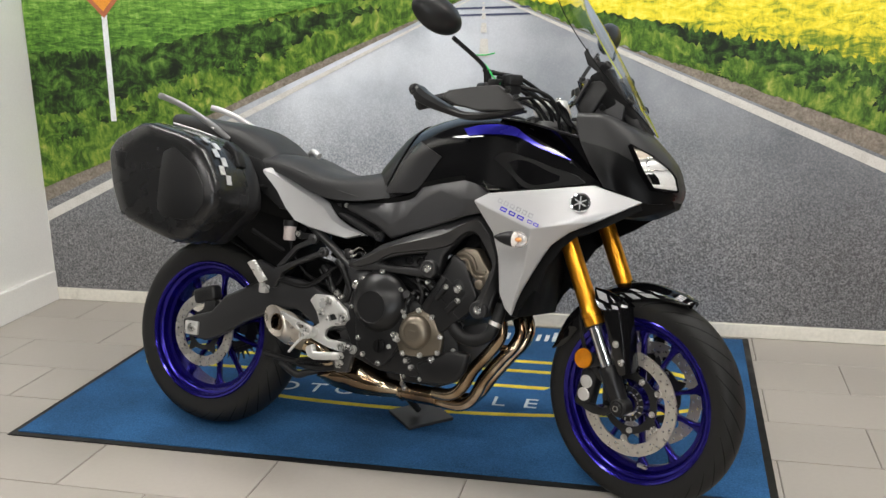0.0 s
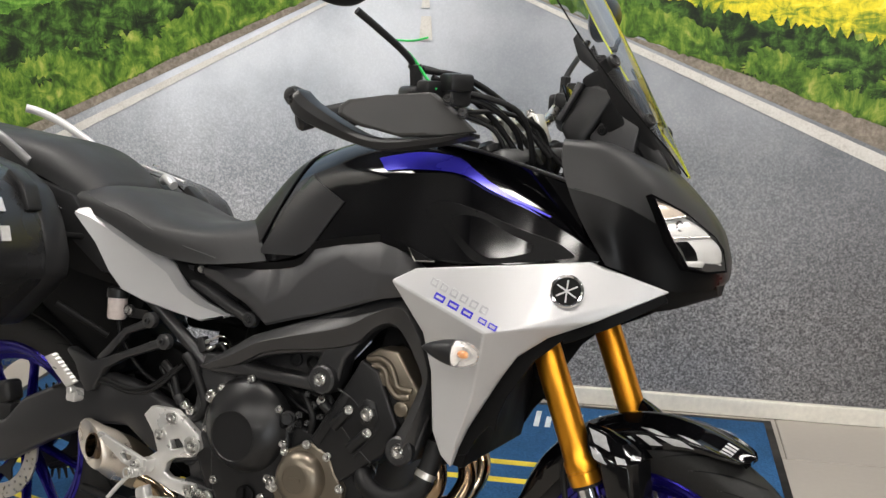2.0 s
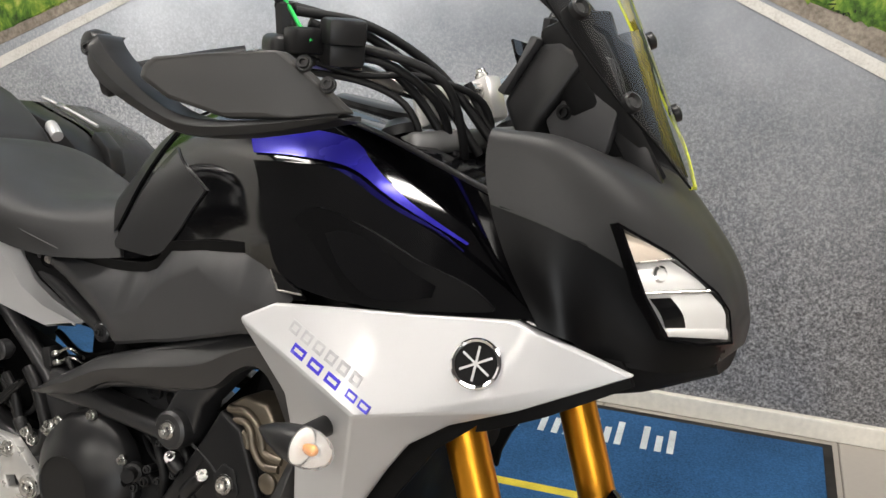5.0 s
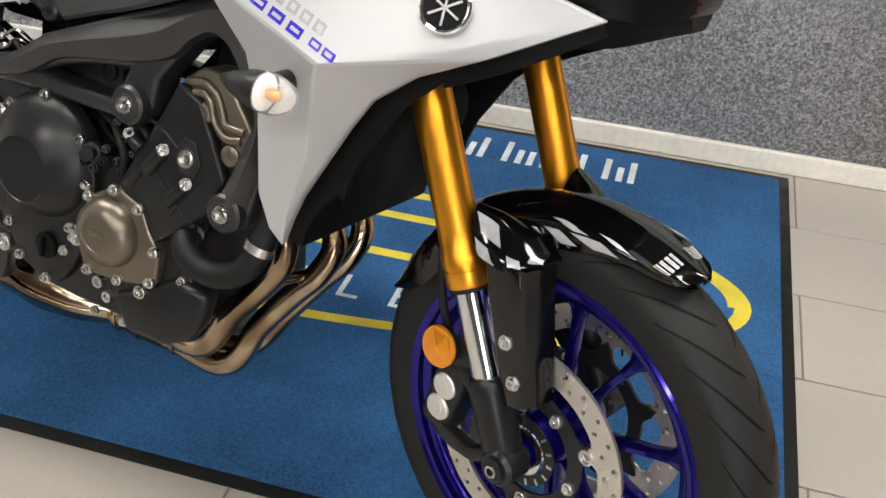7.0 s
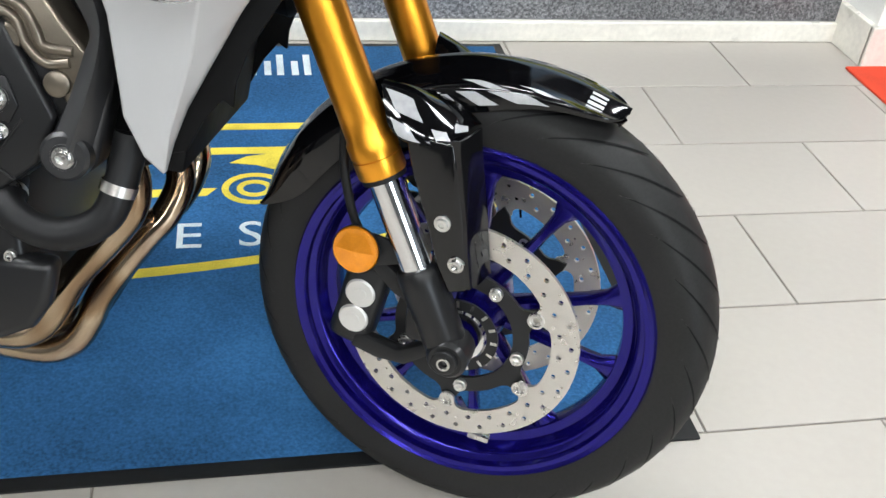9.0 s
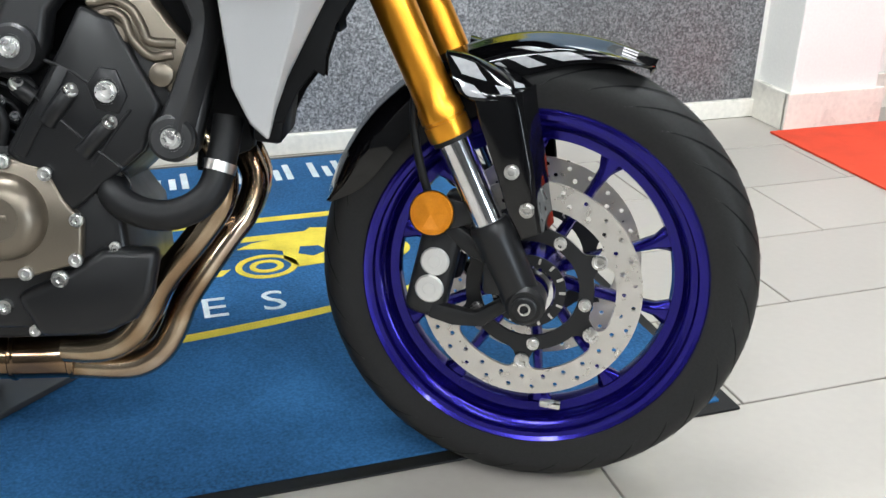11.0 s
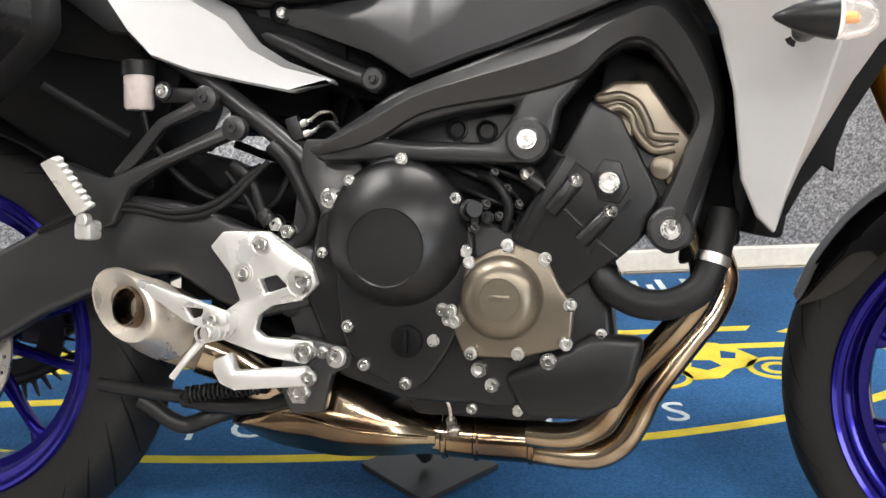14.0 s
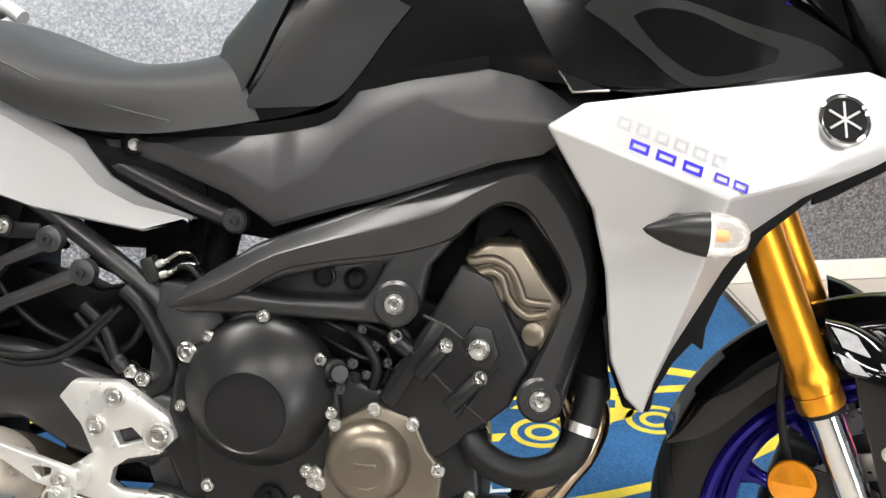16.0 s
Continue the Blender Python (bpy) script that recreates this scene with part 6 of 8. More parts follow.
FACE = Vector((-0.40, -0.90, 0.12)).normalized()
fu, fv = Vector((0.012, -0.002, -0.050)), Vector((0.060, -0.028, -0.002))
fc = Vector((0.342, -0.165, 0.378))
can = [oval_ring((0.475, -0.086, 0.306), (0.014, 0, -0.038), (0.004, 0.03, 0)), oval_ring((0.435, -0.105, 0.330), (0.016, 0, -0.046), (0.02, 0.032, 0.004)), oval_ring((0.400, -0.126, 0.349), (0.016, 0, -0.051), (0.035, 0.022, 0.008)), oval_ring((0.381, -0.139, 0.358), (0.015, 0, -0.052), (0.044, 0.005, 0.007))]
cap = [oval_ring((0.383, -0.138, 0.357), (0.015, 0, -0.0522), (0.0445, 0.0055, 0.007)), oval_ring((0.380, -0.140, 0.3585), (0.015, 0, -0.0535), (0.046, 0.004, 0.007)), oval_ring((0.366, -0.149, 0.365), (0.014, 0, -0.053), (0.053, -0.012, 0.005)), oval_ring(fc + FACE * -0.008, fu, fv, 1.0), oval_ring(fc - FACE * 0.002, fu, fv, 0.985), oval_ring(fc + FACE * 0.002, fu, fv, 0.94), oval_ring(fc + FACE * 0.001, fu, fv, 0.86), oval_ring(fc - FACE * 0.004, fu, fv, 0.66), oval_ring(fc - FACE * 0.007, fu, fv, 0.50), oval_ring(fc - FACE * 0.024, fu, fv, 0.46)]
muf = bpart("silencer", sheet(can), M["bronze"], bike, "bronze satin stub silencer with a silver end cap", angle=55)
bpart("end_cap", sheet(cap), M["muffler"], muf, "brushed silver silencer end cap", angle=55)
tip = fc - FACE * 0.004 + Vector((0.013, -0.006, 0.0))
tp = bpart("tail_pipe", lathe([(-0.01, 0.028), (0.008, 0.0265), (0.011, 0.0255), (0.0105, 0.0235), (-0.004, 0.023), (-0.022, 0.0225), (-0.023, 0.02), (-0.023, 0.0)], tip, FACE, 32), M["pipe"], muf, "bronze tinted tail pipe mouth")
# dark disc closes the pipe, painting the shade of its deep bore
bpart("pipe_baffle", lathe([(-0.0226, 0.019), (-0.0215, 0.0185), (-0.0215, 0.0)], tip, FACE, 24), M["dark"], tp)

# -- tank and bodywork --
TANK = [
    (0.635, [(0, 0.905), (0.05, 0.895), (0.082, 0.86), (0.098, 0.82), (0.10, 0.79)]),
    (0.73, [(0, 1.008), (0.07, 0.99), (0.112, 0.93), (0.125, 0.87), (0.128, 0.805)]),
    (0.86, [(0, 1.056), (0.09, 1.045), (0.148, 0.985), (0.152, 0.92), (0.148, 0.845)]),
    (1.0, [(0, 1.072), (0.11, 1.058), (0.182, 0.995), (0.192, 0.92), (0.178, 0.855)]),
    (1.12, [(0, 1.05), (0.12, 1.038), (0.198, 0.97), (0.208, 0.90), (0.20, 0.845)]),
    (1.25, [(0, 1.02), (0.12, 1.005), (0.19, 0.94), (0.202, 0.885), (0.198, 0.845)]),
    (1.35, [(0, 0.98), (0.11, 0.97), (0.172, 0.915), (0.188, 0.875), (0.185, 0.84)]),
    (1.41, [(0, 0.94), (0.10, 0.93), (0.15, 0.89), (0.165, 0.865), (0.165, 0.84)]),
]
tank_grid = grid_of(sym_rows(TANK), 6)
tank = bpart("fuel_tank", closed_loft(TANK, 6), M["gloss_black"], bike, "gloss black fuel tank with a blue stripe", angle=60)


def on_tank(path, lift, side, across=False, thick=0.0):
    """A panel on the tank's flank: path of (u, v from, v to) in fractions of its grid (across: of (v, u from, u to)), v from the lower edge to the middle."""
    P = catmull([(u, a, b2) for u, a, b2 in path], 8)
    g = np.array(tank_grid)
    nu, nv = g.shape[0] - 1, g.shape[1] - 1

    def at(u, v):
        u, v = (v, u) if across else (u, v)
        v = max(v, 0)
        v = v if side < 0 else 1 - v
        u, v = max(u, 0) * nu, v * nv
        i, j = min(int(u), nu - 1), min(int(v), nv - 1)
        fu, fv = u - i, v - j
        p = (1 - fu) * ((1 - fv) * g[i][j] + fv * g[i][j + 1]) + fu * ((1 - fv) * g[i + 1][j] + fv * g[i + 1][j + 1])
        n = np.cross(g[i + 1][j] - g[i][j], g[i][j + 1] - g[i][j])
        n = n / np.linalg.norm(n)
        c = np.array((p[0], 0, 0.9))
        return p + (n if np.dot(n, p - c) > 0 else -n) * lift

    top = [[at(u, a + (b2 - a) * t) for t in np.linspace(0, 1, 7)] for u, a, b2 in P]
    if not thick:
        return sheet(top)
    bm = sheet(top)
    ret = bmesh.ops.extrude_face_region(bm, geom=bm.faces[:], use_keep_orig=True)
    bmesh.ops.translate(bm, vec=(0, -side * thick, 0), verts=[q for q in ret["geom"] if isinstance(q, bmesh.types.BMVert)])
    bmesh.ops.recalc_face_normals(bm, faces=bm.faces[:])
    return bm


TG = np.array(tank_grid)


def tank_y(x, z):
    """Half width of the tank at that place of its flank."""
    xs = TG[:, 0, 0]
    k = min(max(int(np.searchsorted(xs, x)) - 1, 0), len(xs) - 2)
    f = min(max((x - xs[k]) / (xs[k + 1] - xs[k]), 0), 1)
    half = TG.shape[1] // 2 + 1
    ys = [float(np.interp(z, TG[r, :half, 2], -TG[r, :half, 1])) for r in (k, k + 1)]
    return ys[0] * (1 - f) + ys[1] * f


def along(chain, n):
    """n points spread evenly along a smooth curve through chain."""
    P = np.array(catmull([np.array(q, float) for q in chain], 8))
    s = np.concatenate(([0], np.cumsum(np.linalg.norm(np.diff(P, axis=0), axis=1))))
    return [np.array([np.interp(t, s, P[:, c]) for c in range(P.shape[1])]) for t in np.linspace(0, s[-1], n)]


def flank(upper, lower, lift, side, n=22, m=8, rim=0.0, depth=tank_y):
    """A panel on the tank's flank between two chains of (x, z); rim: how far its border bends back in."""
    grid = []
    for u, l in zip(along(upper, n), along(lower, n)):
        row = []
        for t in np.linspace(0, 1, m):
            x, z = u + (l - u) * t
            row.append(np.array((x, side * (depth(x, z) + lift), z)))
        if rim:
            row = [row[0] - np.array((0, side * rim, 0))] + row + [row[-1] - np.array((0, side * rim, 0))]
        grid.append(row)
    if rim:
        grid = [[q - np.array((0, side * rim, 0)) for q in grid[0]]] + grid + [[q - np.array((0, side * rim, 0)) for q in grid[-1]]]
    return sheet(grid)


def wing_y(x, z):
    """The wing is nearly flat from top to bottom."""
    return float(np.interp(x, (0.96, 1.05, 1.15, 1.25, 1.33, 1.385), (0.186, 0.205, 0.2135, 0.208, 0.196, 0.180))) - 0.06 * (z - 0.92)


EDGE = ((0.975, 0.986), (1.048, 0.994), (1.118, 0.996), (1.184, 0.971), (1.262, 0.946), (1.335, 0.911), (1.376, 0.885))
CREASE = ((1.10, 1.052), (1.145, 1.034), (1.178, 1.016), (1.258, 0.98), (1.318, 0.936), (1.372, 0.888))
for side in (-1, 1):
    wing = bpart("tank_wing", flank(EDGE, ((0.985, 0.972), (1.015, 0.915), (1.06, 0.858), (1.15, 0.85), (1.25, 0.858), (1.33, 0.87), (1.378, 0.878)), 0.002, side, rim=0.02, depth=wing_y), M["gloss_black"], tank, "gloss black raised tank wing", angle=60)
    inset = bpart("wing_inset", flank(((1.068, 0.930), (1.078, 0.941), (1.108, 0.950), (1.173, 0.938), (1.237, 0.918), (1.309, 0.900), (1.339, 0.882)), ((1.070, 0.927), (1.100, 0.908), (1.131, 0.885), (1.176, 0.853), (1.24, 0.860), (1.30, 0.870), (1.337, 0.878)), 0.0055, side, rim=0.006, depth=wing_y), M["cheek_black"], wing, "satin black inset panel", angle=60)
    bpart("inset_hollow", flank(((1.118, 0.922), (1.14, 0.930), (1.18, 0.926), (1.23, 0.906), (1.27, 0.893)), ((1.125, 0.912), (1.15, 0.886), (1.19, 0.864), (1.23, 0.868), (1.268, 0.880)), 0.0068, side, n=14, rim=0.002, depth=wing_y), M["gloss_black"], inset)
    bpart("blue_stripe", flank(((0.942, 1.016), (1.00, 1.030), (1.05, 1.034), (1.10, 1.028), (1.136, 1.008), (1.199, 0.976), (1.287, 0.942)), ((0.968, 0.994), (1.01, 0.999), (1.047, 1.001), (1.10, 1.001), (1.135, 0.993), (1.184, 0.973), (1.285, 0.940)), 0.0035, side, m=5), M["paint_blue"], tank, "blue metallic stripe")
    bpart("tank_ridge", flank([(x, z + 0.0045) for x, z in CREASE], [(x, z - 0.0045) for x, z in CREASE], 0.007, side, m=4, rim=0.008), M["gloss_black"], tank, "gloss black raised crease", angle=70)
    lipline = [(1.042, side * 0.128, 1.056), (1.144, side * 0.156, 1.041), (1.23, side * 0.176, 1.022), (1.311, side * 0.192, 1.003)]
    inner = [(x, y - side * 0.055, z + 0.004) for x, y, z in lipline]
    low = [(x, side * (tank_y(x, z) + 0.004), z) for x, z in ((1.13, 1.036), (1.20, 1.004), (1.275, 0.966), (1.355, 0.900))]
    bpart("intake_cover", sheet([list(r) for r in zip(along(inner, 14), along([(np.array(a) * 0.9 + np.array(b2) * 0.1) for a, b2 in zip(lipline, inner)], 14), along([(np.array(a) * 0.93 + np.array(b2) * 0.07) for a, b2 in zip(lipline, low)], 14), along(low, 14))], 0.003), M["gloss_black"], tank, "gloss black air intake cover", angle=35)
    bpart("intake_lip", tube(lipline, 0.0035, 6, 10), M["satin_black"], tank, "satin black edge of the intake cover")
    tri3 = [(1.044, 0.864), (1.060, 0.842), (1.098, 0.845)]
    # dark triangle on the wing paints the shade inside the vent
    bpart("vent_hole", extrude_poly([(x, side * (wing_y(x, z) + 0.006), z) for x, z in tri3], (0, -side * 0.004, 0)), M["dark"], tank)
    bpart("vent_edge", tube([(x, side * (wing_y(x, z) + 0.0068), z) for x, z in (tri3[0], tri3[1], tri3[2])], 0.0013, 1, 6), M["steel"], tank, "thin bright vent edge")
    # knee panel carries its reflection as a lighter, satin colour
    bpart("knee_panel", flank(((0.672, 0.812), (0.690, 0.838), (0.708, 0.865), (0.753, 0.936), (0.786, 0.975)), ((0.770, 0.818), (0.797, 0.830), (0.821, 0.857), (0.852, 0.899), (0.878, 0.930)), 0.004, side, rim=0.006), M["knee_black"], tank, "satin black knee panel of the tank", angle=60)
    bpart("tank_trim", on_tank([(0.0, 0.0, 0.019), (0.06, 0.0, 0.043), (0.16, 0.0, 0.094), (0.27, 0.0, 0.141), (0.38, 0.0, 0.18), (0.47, 0.0, 0.197)], 0.004, side, True, 0.006), M["satin_black"], tank, "satin black trim behind the tank")
# top console between tank and dash
bpart("tank_cap", lathe([(0, 0.055), (0.008, 0.055), (0.012, 0.048), (0.012, 0)], (1.02, 0, 1.066), (0.1, 0, 1), 36), M["satin_black"], tank, "black fuel filler cap")

SEAT = [
    (0.22, [(0, 0.915), (0.09, 0.91), (0.135, 0.888), (0.14, 0.865)]),
    (0.33, [(0, 0.912), (0.11, 0.905), (0.162, 0.875), (0.165, 0.838)]),
    (0.45, [(0, 0.874), (0.11, 0.868), (0.162, 0.84), (0.162, 0.79)]),
    (0.55, [(0, 0.864), (0.095, 0.858), (0.148, 0.832), (0.152, 0.778)]),
    (0.64, [(0, 0.888), (0.072, 0.876), (0.118, 0.842), (0.138, 0.788)]),
    (0.70, [(0, 0.925), (0.05, 0.91), (0.092, 0.862), (0.118, 0.80)]),
]
seat = bpart("rider_seat", closed_loft(SEAT, 6), M["seat"], bike, "black vinyl rider seat with stitched seam", angle=60)
for side in (-1, 1):
    bpart("stitching", tube([(0.25, side * 0.1405, 0.89), (0.33, side * 0.1645, 0.872), (0.391, side * 0.1655, 0.857), (0.438, side * 0.1645, 0.838), (0.484, side * 0.1615, 0.821), (0.53, side * 0.156, 0.808), (0.595, side * 0.1475, 0.794)], 0.001, 8, 6), M["thread"], seat)
PILL = [
    (-0.20, [(0, 1.035), (0.07, 1.03), (0.10, 1.015), (0.10, 0.985)]),
    (-0.05, [(0, 1.02), (0.10, 1.013), (0.135, 0.99), (0.13, 0.95)]),
    (0.10, [(0, 1.005), (0.10, 0.997), (0.138, 0.965), (0.135, 0.92)]),
    (0.20, [(0, 0.968), (0.09, 0.958), (0.128, 0.925), (0.13, 0.885)]),
    (0.265, [(0, 0.915), (0.08, 0.91), (0.115, 0.892), (0.125, 0.872)]),
]
bpart("passenger_seat", closed_loft(PILL, 5), M["seat"], bike, "black vinyl passenger seat", angle=60)
bpart("seat_base", closed_loft([(0.18, [(0, 0.87), (0.14, 0.865), (0.15, 0.845), (0.13, 0.80)]), (0.45, [(0, 0.80), (0.10, 0.795), (0.105, 0.78), (0.09, 0.76)]), (0.68, [(0, 0.81), (0.09, 0.80), (0.093, 0.785), (0.08, 0.76)])], 4), M["satin_black"], bike)

for side in (-1, 1):
    rail = tube([(0.08, side * 0.135, 0.945), (0.0, side * 0.15, 0.995), (-0.12, side * 0.155, 1.05), (-0.20, side * 0.15, 1.075), (-0.235, side * 0.13, 1.082)], 0.0105, 6, 12)
    for v in rail.verts:
        v.co.y = side * 0.15 + (v.co.y - side * 0.15) * 0.7
    # matching rails: the right one's shade is put into a greyer colour
    bpart("grab_rail", rail, M["rail_grey"] if side < 0 else M["silver"], bike, "silver grey passenger grab rail")
    y0 = side * 0.165
    TAIL = (((0.243, 0.858), (0.249, 0.850), (0.252, 0.842)), ((0.275, 0.866), (0.288, 0.840), (0.303, 0.79)), ((0.33, 0.840), (0.335, 0.818), (0.340, 0.735)), ((0.40, 0.806), (0.40, 0.786), (0.372, 0.702)), ((0.475, 0.769), (0.468, 0.748), (0.425, 0.684)), ((0.508, 0.725), (0.50, 0.712), (0.485, 0.672)), ((0.545, 0.702), (0.543, 0.690), (0.552, 0.660)), ((0.607, 0.679), (0.606, 0.676), (0.600, 0.674)))
    yt = lambda x, z: 0.168 - 0.165 * max(0, x - 0.25)
    rows = []
    for (ux, uz), (mx_, mz), (lx, lz) in TAIL:
        rows.append([(ux, side * (yt(ux, uz) - 0.03), uz - 0.003), (ux, side * (yt(ux, uz) - 0.014), uz), (ux, side * (yt(ux, uz) - 0.010), uz - 0.003), (mx_, side * (yt(mx_, mz) + 0.002), mz + 0.002), (mx_, side * (yt(mx_, mz) + 0.002), mz - 0.003), (lx, side * (yt(lx, lz) + 0.003), lz + 0.003), (lx, side * (yt(lx, lz) - 0.002), lz), (lx, side * (yt(lx, lz) - 0.03), lz + 0.002)])
    panel = sheet(rows, 0.003)
    bpart("tail_panel", panel, M["silver"], bike, "silver painted tail side panel", angle=27)
    # side cover: flat faces that meet in creases
    COVER = (((0.483, 0.773), (0.490, 0.765), (0.498, 0.756)), ((0.586, 0.779), (0.578, 0.763), (0.571, 0.742)), ((0.689, 0.787), (0.661, 0.747), (0.661, 0.710)), ((0.735, 0.794), (0.718, 0.717), (0.719, 0.676)), ((0.772, 0.802), (0.775, 0.745), (0.775, 0.694)),
             ((0.792, 0.811), (0.80, 0.775), (0.803, 0.703)), ((0.819, 0.842), (0.84, 0.805), (0.84, 0.713)), ((0.897, 0.859), (0.895, 0.832), (0.895, 0.732)), ((0.969, 0.872), (0.962, 0.811), (0.945, 0.75)), ((1.004, 0.864), (1.0, 0.811), (0.983, 0.764)), ((1.044, 0.841), (1.033, 0.811), (1.032, 0.775)), ((1.062, 0.828), (1.05, 0.805), (1.049, 0.788)))
    rows = []
    for (ux, uz), (mx_, mz), (lx, lz) in COVER:
        b0 = lambda x: 0.100 + 0.18 * (x - 0.5)
        rows.append([(ux, side * (b0(ux) - 0.045), uz - 0.004), (ux, side * (b0(ux) - 0.016), uz), (ux, side * (b0(ux) - 0.012), uz - 0.003), (mx_, side * (b0(mx_) + 0.006), mz + 0.004), (mx_, side * (b0(mx_) + 0.0065), mz - 0.004), (lx, side * (b0(lx) - 0.001), lz + 0.005), (lx, side * (b0(lx) - 0.006), lz), (lx, side * (b0(lx) - 0.03), lz + 0.002)])
    fine = [[r[j] for r in rows] for j in range(8)]
    for j in range(8):
        fine[j] = [np.array(fine[j][k]) + (np.array(fine[j][k + 1]) - np.array(fine[j][k])) * t for k in range(len(rows) - 1) for t in (0, 0.5)] + [np.array(fine[j][-1])]
    cover = bpart("side_cover", sheet([[fine[j][i] for j in range(8)] for i in range(len(fine[0]))], 0.003), M["matt_black"], bike, "matt black side cover", angle=34)
    # dark strip along the cover's top edge paints the shade in the gap
    strip = [(x, b0(x), z) for x, z in ((0.50, 0.773), (0.586, 0.779), (0.689, 0.787), (0.735, 0.794), (0.772, 0.802), (0.792, 0.811), (0.819, 0.842), (0.897, 0.859), (0.969, 0.872))]
    bpart("cover_gap", sheet([[(x, side * (y - 0.030), z + 0.008), (x, side * (y - 0.007), z + 0.008), (x, side * (y - 0.010), z - 0.006)] for x, y, z in strip], 0.002), M["dark"], cover)
    # well coloured darker than the cover to deepen its shade
    bpart("screw_well", lathe([(-0.004, 0.0145), (0.0015, 0.0145), (0.002, 0.0135), (-0.002, 0.012), (-0.002, 0)], (0.537, side * 0.1125, 0.764), (0.15, side, 0), 24), M["dark"], cover)
    bpart("cover_screw", bolt(0.5385, side * 0.112, 0.764, 0.0065, axis=(0, side, 0)), M["bolt"], cover, "bright screw in a round well")

for side in (-1, 1):
    bpart("tail_infill", extrude_poly([(x, side * 0.152, z) for x, z in ((0.08, 0.92), (0.22, 0.885), (0.26, 0.84), (0.33, 0.765), (0.36, 0.73), (0.31, 0.735), (0.20, 0.81), (0.10, 0.85))], (0, -side * 0.02, 0), (), 0.005), M["satin_black"], bike, "black panel between case and tail panel")
bpart("seat_handle", tube([(0.235, 0.12, 0.935), (0.26, 0.10, 0.94), (0.29, 0.09, 0.925)], 0.011), M["silver"], bike, "small silver handle between the seats")

# silver radiator shrouds
def shroud_bm(side):
    """Two flat faces that meet in a sharp crease, with a lower blade; rounded edges."""
    P = {"A": (1.034, 0.252, 0.807), "B": (1.072, 0.238, 0.831), "C": (1.366, 0.202, 0.875), "D": (1.493, 0.162, 0.840), "E": (1.220, 0.270, 0.741), "F": (1.158, 0.196, 0.495),
         "G": (1.384, 0.200, 0.779), "H": (1.309, 0.207, 0.743), "I": (1.259, 0.206, 0.704), "J": (1.236, 0.204, 0.668), "Q": (1.205, 0.203, 0.610), "S": (1.182, 0.202, 0.566), "T": (1.168, 0.199, 0.53),
         "K": (1.088, 0.216, 0.722), "L": (1.107, 0.207, 0.655), "O": (1.119, 0.204, 0.556), "U": (1.138, 0.200, 0.514), "N": (1.192, 0.222, 0.62), "W": (1.168, 0.209, 0.545)}
    bm = bmesh.new()
    v = {k: bm.verts.new((x, side * y, z)) for k, (x, y, z) in P.items()}
    for names in ("ABE", "BCE", "CDE", "AEK", "KEN", "KNL", "LNO", "ONW", "OWU", "UWF", "EDG", "EGH", "EHI", "EIN", "IJN", "JQN", "QSN", "SWN", "STW", "TFW"):
        bm.faces.new([v[k] for k in names])
    bmesh.ops.recalc_face_normals(bm, faces=bm.faces[:])
    ret = bmesh.ops.extrude_face_region(bm, geom=bm.faces[:], use_keep_orig=True)
    bmesh.ops.translate(bm, vec=(0, -side * 0.012, 0), verts=[g for g in ret["geom"] if isinstance(g, bmesh.types.BMVert)])
    bmesh.ops.recalc_face_normals(bm, faces=bm.faces[:])
    return bm


